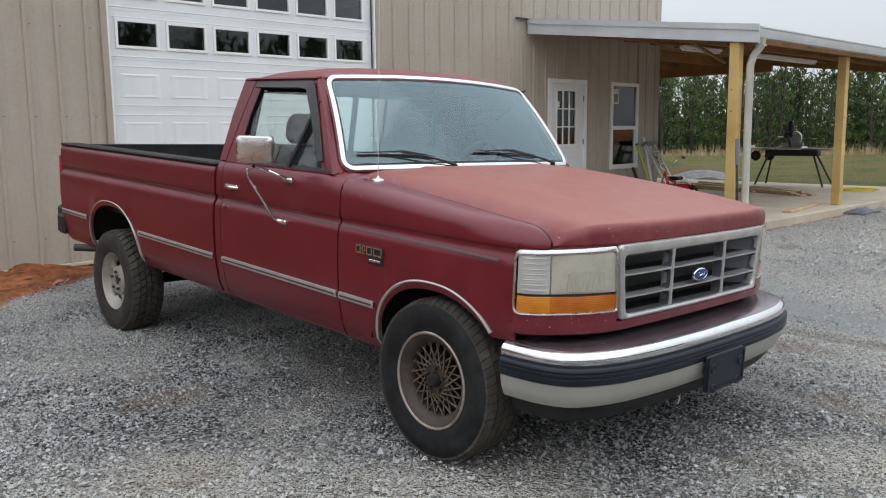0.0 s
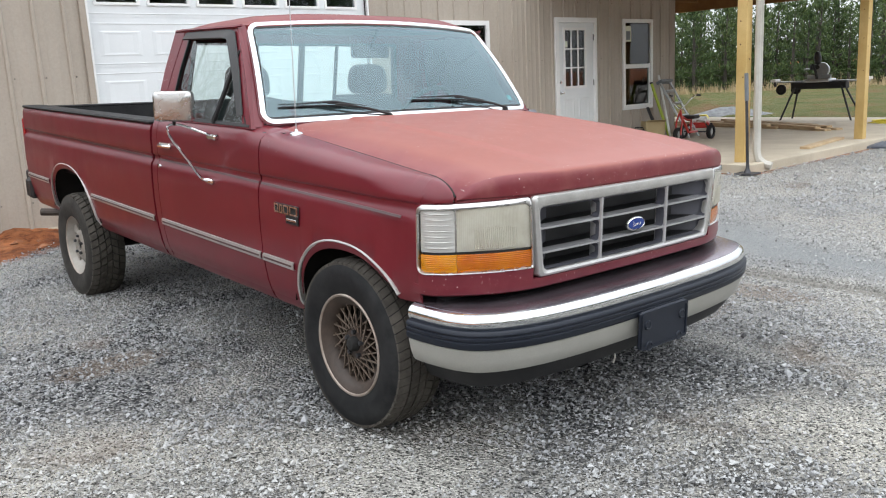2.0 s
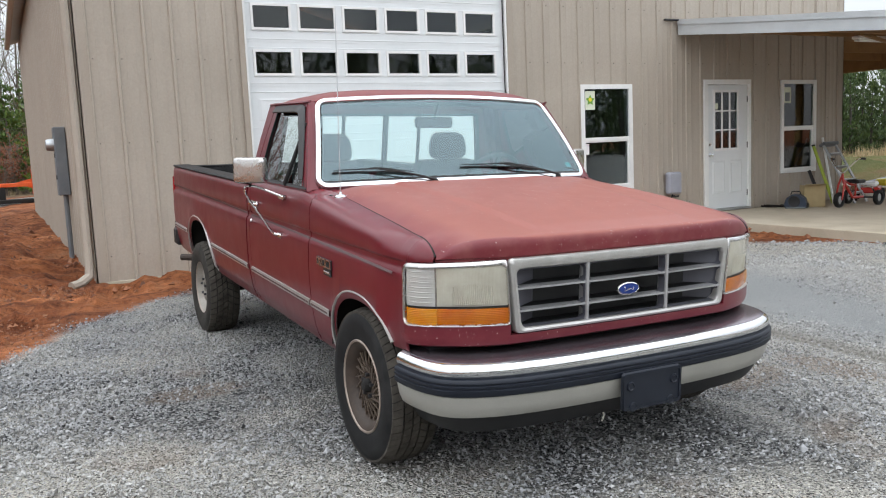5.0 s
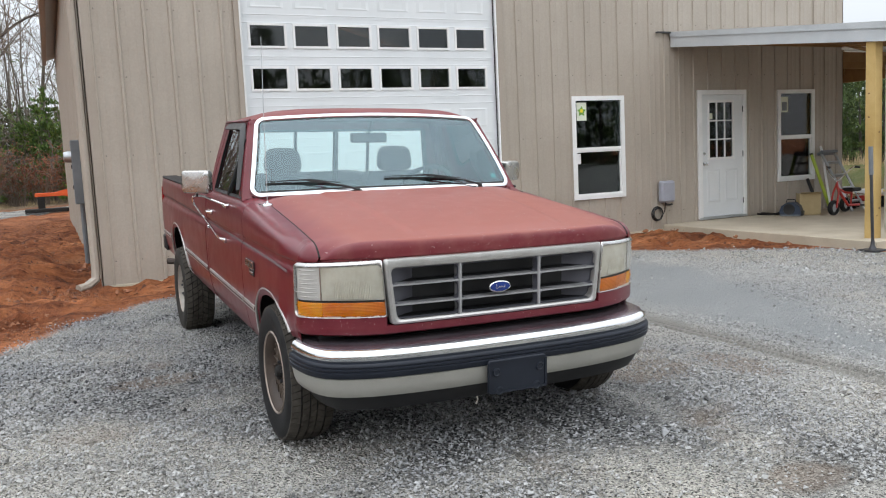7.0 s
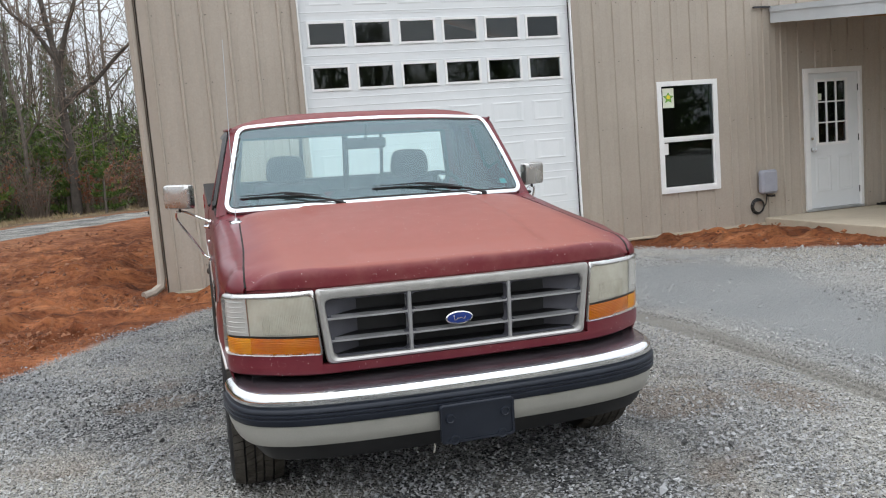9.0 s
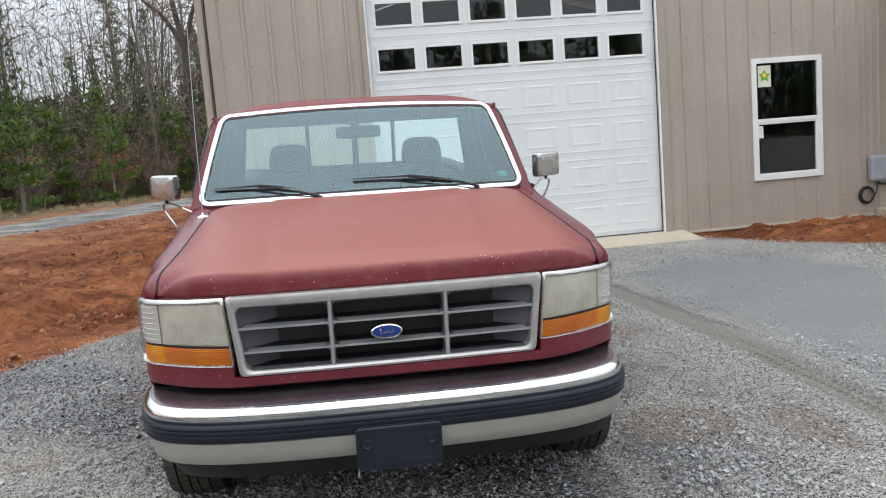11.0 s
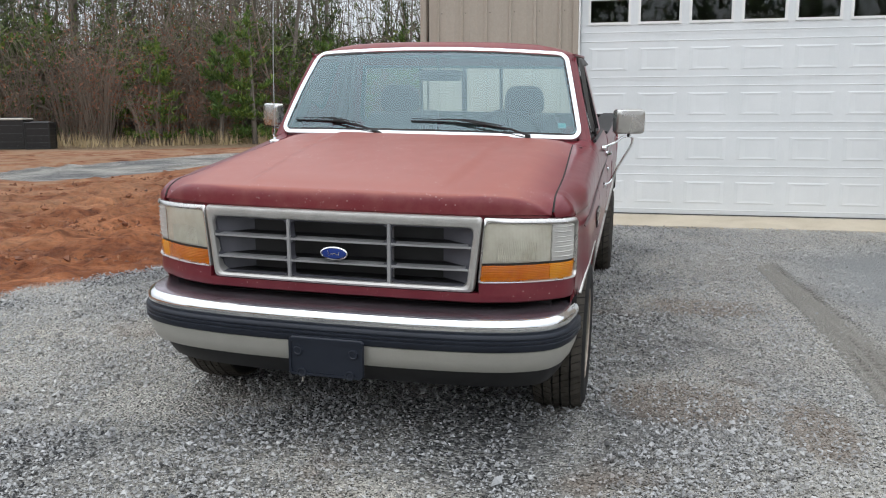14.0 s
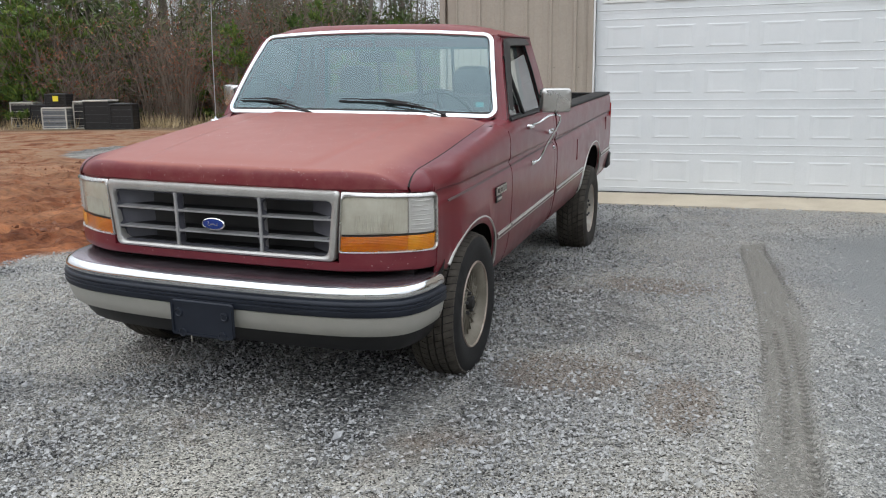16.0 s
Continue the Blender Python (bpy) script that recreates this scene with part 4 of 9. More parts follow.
# windows and the walk-in door
def sash_window(name, r, label):
    x0, x1, z0, z1 = r
    w = root(name, Matrix(), label, "window", kind="structure")
    y = WY - 0.035
    f = 0.055

    def loop(d, yy):
        return [(x0 + d, yy, z0 + d), (x1 - d, yy, z0 + d), (x1 - d, yy, z1 - d), (x0 + d, yy, z1 - d)]

    part("window_frame", Geo().ring(loop(-0.012, y), loop(f, y), (0, 0.11, 0)), M_VINYL, w, smooth=0)
    zm = (z0 + z1) / 2 - 0.02
    part("meeting_rail", Geo().box(x0 + f, x1 - f, y + 0.012, y + 0.06, zm - 0.028, zm + 0.028, 0.004), M_VINYL, w)
    part("pane", Geo().box(x0 + f, x1 - f, y + 0.03, y + 0.034, zm + 0.028, z1 - f), M_PANE, w, smooth=0)
    part("pane", Geo().box(x0 + f, x1 - f, y + 0.045, y + 0.049, z0 + f, zm - 0.028), M_PANE, w, smooth=0)
    s = part("sash", Geo().ring(loop(f, y + 0.02)[:2] + [(x1 - f, y + 0.02, zm - 0.028), (x0 + f, y + 0.02, zm - 0.028)],
                                [(x0 + f + 0.02, y + 0.02, z0 + f + 0.02), (x1 - f - 0.02, y + 0.02, z0 + f + 0.02), (x1 - f - 0.02, y + 0.02, zm - 0.045), (x0 + f + 0.02, y + 0.02, zm - 0.045)], (0, 0.03, 0)), M_VINYL, w, smooth=0)
    return w, y, zm


win_a, wy, zm = sash_window("window_1", WIN1, "white vinyl double-hung window with a label on the upper pane")
lab = part("pane_label", Geo().box(WIN1[0] + 0.085, WIN1[0] + 0.265, wy + 0.025, wy + 0.029, WIN1[3] - 0.36, WIN1[3] - 0.085), M_PAPER, win_a, "printed paper label with a green shape")
star = [(WIN1[0] + 0.175 + r * math.cos(a), wy + 0.022, WIN1[3] - 0.22 + r * math.sin(a)) for k in range(10) for a, r in [(math.pi * k / 5 + 0.3, 0.085 if k % 2 == 0 else 0.045)]]
part("label_print", Geo().prism(star, (0, 0.002, 0)), M_GREENINK, lab)
part("label_print", Geo().lathe([(0.0001, 0), (0.03, 0), (0.03, 0.002)], 10, pose(WIN1[0] + 0.175, wy + 0.019, WIN1[3] - 0.21), "y"), M_YELLOW, lab)
part("pane_label", Geo().box(WIN1[0] + 0.08, WIN1[0] + 0.15, wy + 0.04, wy + 0.043, zm - 0.22, zm - 0.06), M_VINYL, win_a, "small white paper label")
win_b, wy, zm = sash_window("window_2", WIN2, "white vinyl double-hung window under the porch")
lab = part("pane_label", Geo().box(WIN2[0] + 0.08, WIN2[0] + 0.25, wy + 0.025, wy + 0.029, WIN2[3] - 0.38, WIN2[3] - 0.11), M_PAPER, win_b, "printed paper label")
part("label_print", Geo().box(WIN2[0] + 0.10, WIN2[0] + 0.22, wy + 0.021, wy + 0.024, WIN2[3] - 0.35, WIN2[3] - 0.2, 0.001), M_GREYBOX, lab)

door_w = root("door_1", Matrix(), "white nine-lite entry door with two moulded panels, closed", "door", kind="structure")
dx0, dx1, dz0, dz1 = DOOR
o = [(dx0 - 0.01, WY - 0.034, dz0), (dx1 + 0.01, WY - 0.034, dz0), (dx1 + 0.01, WY - 0.034, dz1 + 0.01), (dx0 - 0.01, WY - 0.034, dz1 + 0.01)]
i = [(dx0 + 0.075, WY - 0.034, dz0 + 0.002), (dx1 - 0.035, WY - 0.034, dz0 + 0.002), (dx1 - 0.035, WY - 0.034, dz1 - 0.065), (dx0 + 0.075, WY - 0.034, dz1 - 0.065)]
part("door_frame", Geo().ring(o, i, (0, 0.14, 0)), M_VINYL, door_w, smooth=0)
sx0, sx1, sz0, sz1 = dx0 + 0.079, dx1 - 0.039, dz0 + 0.02, dz1 - 0.069
LX0, LX1, LZ0, LZ1 = 8.215, 8.745, 1.17, 2.105
g = Geo()
for a, b, c, d in wall_rects(sx0, sx1, sz0, sz1, [(LX0, LX1, LZ0, LZ1)]):
    g.box(a, b, WY + 0.015, WY + 0.055, c, d)
leaf = part("door_leaf", g, M_WHITE, door_w, smooth=0)
part("light_frame", Geo().ring([(LX0 - 0.03, WY + 0.015, LZ0 - 0.03), (LX1 + 0.03, WY + 0.015, LZ0 - 0.03), (LX1 + 0.03, WY + 0.015, LZ1 + 0.03), (LX0 - 0.03, WY + 0.015, LZ1 + 0.03)],
                               [(LX0 + 0.01, WY + 0.015, LZ0 + 0.01), (LX1 - 0.01, WY + 0.015, LZ0 + 0.01), (LX1 - 0.01, WY + 0.015, LZ1 - 0.01), (LX0 + 0.01, WY + 0.015, LZ1 - 0.01)], (0, -0.014, 0)), M_VINYL, leaf, smooth=0)
for r in range(3):
    for c in range(3):
        a, b = lerp(LX0, LX1, c / 3), lerp(LX0, LX1, (c + 1) / 3)
        e, f = lerp(LZ0, LZ1, r / 3), lerp(LZ0, LZ1, (r + 1) / 3)
        part("pane", Geo().box(a, b, WY + 0.03, WY + 0.034, e, f), M_PANE, leaf, smooth=0)
for k in (1, 2):
    x, z = lerp(LX0, LX1, k / 3), lerp(LZ0, LZ1, k / 3)
    part("muntin", Geo().box(x - 0.011, x + 0.011, WY + 0.005, WY + 0.029, LZ0, LZ1, 0.003), M_VINYL, leaf)
    part("muntin", Geo().box(LX0, LX1, WY + 0.004, WY + 0.028, z - 0.011, z + 0.011, 0.003), M_VINYL, leaf)
for a, b in ((sx0 + 0.12, (sx0 + sx1) / 2 - 0.05), ((sx0 + sx1) / 2 + 0.05, sx1 - 0.12)):
    o = [(a, WY + 0.0155, 0.42), (b, WY + 0.0155, 0.42), (b, WY + 0.0155, 0.98), (a, WY + 0.0155, 0.98)]
    q = [(a + 0.03, WY + 0.006, 0.45), (b - 0.03, WY + 0.006, 0.45), (b - 0.03, WY + 0.006, 0.95), (a + 0.03, WY + 0.006, 0.95)]
    q2 = [(a + 0.055, WY + 0.013, 0.475), (b - 0.055, WY + 0.013, 0.475), (b - 0.055, WY + 0.013, 0.925), (a + 0.055, WY + 0.013, 0.925)]
    part("moulded_panel", Geo().add(o + q + q2, [(k, (k + 1) % 4, (k + 1) % 4 + 4, k + 4) for k in range(4)] + [(k + 4, (k + 1) % 4 + 4, (k + 1) % 4 + 8, k + 8) for k in range(4)] + [(8, 9, 10, 11)]), M_WHITE, leaf, smooth=0)
part("door_knob", Geo().lathe([(0.0001, -0.075), (0.024, -0.072), (0.031, -0.055), (0.024, -0.038), (0.012, -0.03), (0.012, -0.008), (0.033, -0.006), (0.033, 0)], 14, pose(sx0 + 0.07, WY + 0.015, 1.08), "y"), M_CHROME, leaf, "satin metal door knob")
part("deadbolt", Geo().lathe([(0.0001, -0.02), (0.02, -0.02), (0.028, -0.008), (0.03, 0)], 14, pose(sx0 + 0.07, WY + 0.015, 1.25), "y"), M_CHROME, leaf, "round metal deadbolt")
for z in (0.42, 1.22, 1.98):
    part("hinge", Geo().tube([(sx1 + 0.002, WY + 0.008, z - 0.05), (sx1 + 0.002, WY + 0.008, z + 0.05)], 0.009, 8), M_STEEL, leaf)
part("pane_label", Geo().box(8.24, 8.31, WY + 0.024, WY + 0.028, 1.82, 1.92), M_PAPER, leaf, "small white paper label")
part("threshold", Geo().box(dx0, dx1, WY - 0.05, WY + 0.05, dz0 - 0.02, dz0 + 0.015, 0.004), M_GALV, door_w)

# ---- porch ----
slab = thing("porch_slab", Geo().box(7.2, 16.2, 3.45, WY - 0.002, -0.12, 0.135, 0.012).box(BX1 + 0.035, 16.2, WY - 0.002, 12.5, -0.12, 0.135, 0.012), M_CONC, "pale concrete porch slab with a raised edge", "slab", kind="structure")


def porch_roof_z(y):
    return lerp(2.60, 3.05, (y - 3.6) / (WY - 3.6))


porch = root("porch_roof", Matrix(), "lean-to porch roof with timber rafters and grey metal fascia", "roof", kind="structure")
RX0, RX1, RY0, RY1 = 7.42, 16.4, 3.5, 12.4
z0, z1 = porch_roof_z(RY0), porch_roof_z(WY)
part("roof_sheet", Geo().prism([(RX0, RY0, z0 + 0.13), (RX0, WY - 0.03, z1 + 0.13), (RX0, WY - 0.03, z1 + 0.155), (RX0, RY0, z0 + 0.155)], (RX1 - RX0, 0, 0)), M_FASCIA, porch)
part("roof_sheet", Geo().prism([(BX1 + 0.03, WY - 0.03, z1 + 0.13), (BX1 + 0.03, RY1, z1 + 0.13), (BX1 + 0.03, RY1, z1 + 0.155), (BX1 + 0.03, WY - 0.03, z1 + 0.155)], (RX1 - BX1, 0, 0)), M_FASCIA, porch)
part("roof_deck", Geo().prism([(RX0, RY0, z0 + 0.112), (RX0, WY - 0.03, z1 + 0.112), (RX0, WY - 0.03, z1 + 0.126), (RX0, RY0, z0 + 0.126)], (RX1 - RX0, 0, 0)), M_RAFTER, porch)
part("roof_deck", Geo().box(BX1 + 0.03, RX1, WY - 0.02, RY1, z1 + 0.112, z1 + 0.126), M_RAFTER, porch)
part("header", Geo().prism([(RX1 - 0.14, RY0 + 0.10, z0 - 0.16), (RX1 - 0.14, WY, z1 - 0.16), (RX1 - 0.14, WY, z1 + 0.10), (RX1 - 0.14, RY0 + 0.10, z0 + 0.10)], (0.09, 0, 0)), M_RAFTER, porch)
part("header", Geo().box(RX1 - 0.14, RX1 - 0.05, WY + 0.004, RY1 - 0.10, z1 - 0.30, z1 + 0.105, 0.004), M_RAFTER, porch)
part("header", Geo().box(BX1 + 0.03, RX1, RY1 - 0.09, RY1 - 0.01, z1 - 0.40, z1 + 0.105, 0.004), M_RAFTER, porch)
part("rake_fascia", Geo().prism([(RX0 - 0.03, RY0 - 0.135, z0 - 0.062), (RX0 - 0.03, WY - 0.03, z1 - 0.06), (RX0 - 0.03, WY - 0.03, z1 + 0.165), (RX0 - 0.03, RY0 - 0.135, z0 + 0.160)], (0.026, 0, 0)), M_FASCIA, porch)
part("rake_drip_edge", Geo().prism([(RX0 - 0.045, RY0 - 0.14, z0 + 0.095), (RX0 - 0.045, WY - 0.03, z1 + 0.10), (RX0 - 0.045, WY - 0.03, z1 + 0.18), (RX0 - 0.045, RY0 - 0.14, z0 + 0.175)], (0.012, 0, 0)), M_FASCIA, porch)
gut = Geo()
prof = [(0.0, -0.05), (-0.075, -0.045), (-0.095, 0.0), (-0.10, 0.06), (-0.115, 0.075), (-0.115, 0.09), (-0.095, 0.09), (-0.085, 0.07), (-0.08, 0.0), (-0.065, -0.03), (0.0, -0.035)]
gut.grid([[(x, RY0 - 0.02 + a, z0 + 0.06 + b) for a, b in prof] for x in (RX0 - 0.002, RX1)], closed=True)
part("gutter", gut, M_FASCIA, porch)
part("ledger_flashing", Geo().box(RX0 - 0.32, RX1 - 5.05, WY - 0.07, WY - 0.02, z1 + 0.155, z1 + 0.18, 0.004), M_STEEL, porch)
for k in range(11):
    x = RX0 + 0.1 + k * 0.87
    part("rafter", Geo().prism([(x, RY0, z0 - 0.01), (x, WY - 0.03, z1 - 0.01), (x, WY - 0.03, z1 + 0.125), (x, RY0, z0 + 0.125)], (0.04, 0, 0)), M_RAFTER, porch)
for y in (RY0 + 0.01, RY0 + 1.3, RY0 + 2.6):
    zz = porch_roof_z(y)
    part("purlin", Geo().box(RX0, RX1, y, y + 0.045, zz - 0.045, zz + 0.10, 0.004), M_RAFTER, porch)
for y in (8.6, 9.9, 11.2, 12.3):
    part("rafter", Geo().box(BX1 + 0.03, RX1, y, y + 0.045, z1 - 0.10, z1 + 0.12, 0.004), M_RAFTER, porch)
part("brace", Geo().tube([(8.6, 5.0, 2.72), (11.3, 5.9, 2.62)], 0.03, 4), M_RAFTER, porch)
rnd_knot = random.Random(12)
for x, y in ((7.49, 3.72), (11.13, 3.72), (14.78, 3.72), (15.9, 12.2)):
    z = porch_roof_z(min(y, WY)) - 0.05
    p = thing("porch_post", Geo().box(x - 0.068, x + 0.068, y - 0.068, y + 0.068, 0.02 if x < 8 else 0.135, z, 0.006), M_POST, "square yellow treated timber porch post", "post", "porch posts")
    for k in range(6):
        r, kz, off = rnd_knot.uniform(0.009, 0.016), rnd_knot.uniform(0.4, 2.3), rnd_knot.uniform(-0.045, 0.045)
        m = pose(x + off, y - 0.068, kz) if k % 2 else pose(x - 0.068, y + off, kz, 0, 0, -90)
        part("knot", Geo().lathe([(0.0001, -0.002), (r * 0.7, -0.002), (r, 0.001)], 10, m, "y"), M_KNOT, p, "dark knot")
for a, b, y in ((9.3, 10.5, 5.6), (11.6, 14.2, 5.5), (11.8, 13.0, 9.2)):
    z = porch_roof_z(min(y, WY)) - 0.05
    fx = root("fluorescent_light", pose(0, 0, 0), "white fluorescent strip light under the porch rafters", "light", "porch strip lights")
    part("housing", Geo().box(a, b, y - 0.07, y + 0.07, z - 0.05, z, 0.012), M_VINYL, fx)
    for s in (-0.035, 0.035):
        part("tube", Geo().tube([(a + 0.03, y + s, z - 0.068), (b - 0.03, y + s, z - 0.068)], 0.014, 8), M_VINYL, fx)


def downspout(pts, label, mat):
    d = root("downspout", Matrix(), label, "downspout")
    part("pipe", Geo().tube(pts, 0.052, 8), mat, d)
    for p in (pts[1], pts[-2]):
        part("strap", Geo().box(p[0] - 0.052, p[0] + 0.052, p[1] - 0.052, p[1] + 0.052, p[2] - 0.012, p[2] + 0.012, 0.003), mat, d)


downspout([(7.60, 3.42, z0 + 0.02), (7.60, 3.43, z0 - 0.08), (7.59, 3.52, z0 - 0.20), (7.58, 3.565, z0 - 0.32), (7.58, 3.565, 0.28), (7.59, 3.54, 0.17), (7.62, 3.46, 0.10), (7.64, 3.38, 0.08)], "beige downspout with a curved outlet beside the porch post", M_ACCASE)
downspout([(BX0 - 0.30, WY - 0.05, EAVE - 0.12), (BX0 - 0.12, WY + 0.02, EAVE - 0.4), (BX0 - 0.085, WY + 0.03, EAVE - 0.6), (BX0 - 0.085, WY + 0.03, 0.26), (BX0 - 0.10, WY - 0.0, 0.15), (BX0 - 0.2, WY - 0.07, 0.09), (BX0 - 0.3, WY - 0.14, 0.075)], "tan downspout with a kicked outlet at the building corner", M_SIDETRIM)


# ---- pickup truck ----
# truck space: x across (driver's side +), y from the front axle backwards, z up from the ground
truck = root("pickup_truck", pose(0.046, 0.715, 0.035, 2.46, 1.15, -0.25), "faded dark red single-cab pickup truck parked on gravel", "pickup truck")


def curve_pts(pts, n):
    """A smooth curve through pts, n steps to each span."""
    p = [Vector(q) for q in pts]
    p = [p[0] * 2 - p[1]] + p + [p[-1] * 2 - p[-2]]
    out = []
    for i in range(1, len(p) - 2):
        for k in range(n):
            t = k / n
            a, b, c, d = p[i - 1], p[i], p[i + 1], p[i + 2]
            out.append(0.5 * ((2 * b) + (c - a) * t + (2 * a - 5 * b + 4 * c - d) * t * t + (3 * b - a - 3 * c + d) * t ** 3))
    return out + [p[-2]]


# plan of the nose, centre to side
NOSE = curve_pts([(0, -0.666, 0), (0.30, -0.662, 0), (0.50, -0.655, 0), (0.60, -0.645, 0), (0.72, -0.606, 0), (0.80, -0.562, 0), (0.845, -0.531, 0), (0.890, -0.497, 0), (0.918, -0.458, 0), (0.930, -0.405, 0)], 8)
NX, NYC = [p.x for p in NOSE], [p.y for p in NOSE]


NOSE_DX = -0.014


def skew(geo):
    """The nose sits a little off centre, towards the passenger's side."""
    geo.v = [(x + NOSE_DX * sstep(0.0, -0.6, y), y, z) for x, y, z in geo.v]
    return geo


def nose_y(x):
    return float(np.interp(abs(x), NX, NYC))


def nose_run(x0, x1, n=14):
    """Points of the nose plan between two x, evenly along it, with the outward normal."""
    pts = [p for p in NOSE if x0 < p.x < x1]
    pts = [Vector((x0, nose_y(x0), 0))] + pts + [Vector((x1, nose_y(x1), 0))]
    length = [0.0]
    for a, b in zip(pts, pts[1:]):
        length.append(length[-1] + (b - a).length)
    out = []
    for k in range(n + 1):
        s = length[-1] * k / n
        out.append((float(np.interp(s, length, [p.x for p in pts])), float(np.interp(s, length, [p.y for p in pts]))))
    res = []
    for k, (x, y) in enumerate(out):
        a, b = out[max(0, k - 1)], out[min(n, k + 1)]
        d = Vector((b[0] - a[0], b[1] - a[1])).normalized()
        res.append((x, y, d.y, -d.x))
    return res


def nose_patch(x0, x1, z0, z1, out=0.0, thick=0.01, n=14, nz=2, dome=0.0, lean=0.0):
    """A shell that follows the nose plan between two x and two heights."""
    g = Geo()
    run = nose_run(x0, x1, n)
    rows, back_rows = [], []
    for i in range(nz + 1):
        t = i / nz
        z = lerp(z0, z1, t)
        r, r2 = [], []
        for k, (x, y, ax, ay) in enumerate(run):
            u = k / n
            b = out + dome * (1 - abs(2 * t - 1) ** 3) * (1 - abs(2 * u - 1) ** 4) - lean * t
            r.append((x + ax * b, y + ay * b, z))
            r2.append((x + ax * (b - thick), y + ay * (b - thick), z))
        rows.append(r)
        back_rows.append(r2)
    loop = [p + q[::-1] for p, q in zip(rows, back_rows)]
    g.grid(loop, closed=True)
    m = len(loop[0])
    for row in (0, nz):
        base = len(g.v) - (nz + 1) * m + row * m
        for k in range(m // 2 - 1):
            g.f.append((base + k, base + k + 1, base + m - 2 - k, base + m - 1 - k))
    return g


SIDE = [(0.385, 0.893), (0.41, 0.915), (0.46, 0.930), (0.53, 0.942), (0.60, 0.951), (0.70, 0.957), (0.80, 0.959), (0.87, 0.957), (0.897, 0.953), (0.913, 0.942), (0.930, 0.937), (0.943, 0.938), (0.949, 0.945), (0.955, 0.947)]


SEAM_F, SEAM_C = nose_y(0.842) + 0.004, -0.36


def seam_z(y):
    yy = max(y, SEAM_C)
    z = lerp(1.022, 1.143, sstep(-0.75, 1.05, yy) * 0.45 + 0.55 * (yy + 0.6) / 1.27)
    if y < SEAM_C:
        t = min(1.0, (SEAM_C - y) / (SEAM_C - SEAM_F))
        z = 0.966 + (z - 0.966) * (1 - t ** 2.2) ** (1 / 1.8)
    return z


def seam_x(y):
    return lerp(0.842, 0.806, min(1.0, max(0.0, (y + 0.5) / 1.17)))


def arch(y, c, a, z0, top, n=2.5):
    d = abs((y - c) / a)
    return z0 if d >= 1 else z0 + (top - z0) * (1 - d ** n) ** (1 / n)


FRONT_ARCH, REAR_ARCH = (0.012, 0.385, 0.385, 0.742, 2.3), (3.39, 0.435, 0.385, 0.755, 2.3)


def columns(y0, y1, arch_p=None):
    ys = set(spans(y0, y1, 0.05))
    if arch_p:
        c, a = arch_p[0], arch_p[1]
        ys |= {c + a * math.sin(t) for t in np.linspace(-math.pi / 2, math.pi / 2, 61)}
        ys |= {c - a - 1e-4, c + a + 1e-4}
    return sorted(y for y in ys if y0 - 1e-9 <= y <= y1 + 1e-9)


def side_sheet(y0, y1, top, arch_p=None, thick=0.035):
    """One pressed side panel (passenger's side, -x); top(y) gives the points of its upper part as (x, z)."""
    cols = columns(y0, y1, arch_p)
    rows = []
    for y in cols:
        zb = arch(y, *arch_p) if arch_p else 0.0
        if y < -0.27:
            zb = max(zb, 0.612)
        flare = 0.012 * math.exp(-((arch(y, *arch_p) - 0.385) / 0.36 - 1) ** 2 * 6) if arch_p and zb > 0.386 else 0.0
        slim = 0.026 * sstep(-0.15, -0.43, y) if y < -0.15 else 0.0
        pts = []
        for z, x in SIDE:
            zz = max(z, zb)
            xx = float(np.interp(zz, [q[0] for q in SIDE], [q[1] for q in SIDE]))
            lift = flare * max(0, 1 - (zz - zb) / 0.09) - slim
            pts.append((-(xx + lift), y, zz))
        pts += [(-(x - slim * sstep(0.85, 0.93, x)), y, z) for x, z in top(y)]
        rows.append(pts)
    return Geo().grid(rows, (min(thick, 0.014), 0, -0.03))


def fender_top(y):
    """The fender's shoulder; towards the door it takes on the door's."""
    zt, xs = seam_z(y), seam_x(y)
    h = zt - 0.955
    own = [(0.946, 0.955 + h * 0.2), (0.945, 0.955 + h * 0.45), (0.938, 0.955 + h * 0.66), (0.9185, 0.955 + h * 0.83), (lerp(0.905, xs, 0.35), 0.955 + h * 0.94), (lerp(0.905, xs, 0.7), 0.955 + h * 0.985), (xs + 0.004, zt)]
    oval = [(xs + 0.004 + (0.942 - xs) * math.sqrt(1 - f * f), 0.955 + h * f) for f in (0.2, 0.45, 0.66, 0.83, 0.94, 0.985, 1.0)]
    v = sstep(0.10, 0.36, -y)
    own = [(lerp(p[0], q[0], v), p[1]) for p, q in zip(own, oval)]
    k = h / (seam_z(0.672) - 0.955)
    last = [(x, 0.955 + (z - 0.955) * k) for x, z in ((0.947, 0.985), (0.947, 1.03), (0.943, 1.070), (0.930, 1.102), (0.905, 1.122), (0.86, 1.133), (xs + 0.004, 1.140))]
    w = sstep(0.10, 0.672, y)
    return [(lerp(p[0], q[0], w), lerp(p[1], q[1], w)) for p, q in zip(own, last)]


def door_top(y):
    w = sstep(0.68, 0.84, y)
    return [(0.947, 0.985), (0.947, 1.03), (0.943, lerp(1.070, 1.075, w)), (lerp(0.930, 0.934, w), lerp(1.102, 1.11, w)), (lerp(0.912, 0.920, w), lerp(1.118, 1.135, w)), (0.905, lerp(1.122, 1.146, w))]


def bed_top(y):
    return [(0.947, 0.985), (0.948, 1.03), (0.946, 1.07), (0.940, 1.095), (0.928, 1.108), (0.905, 1.112)]


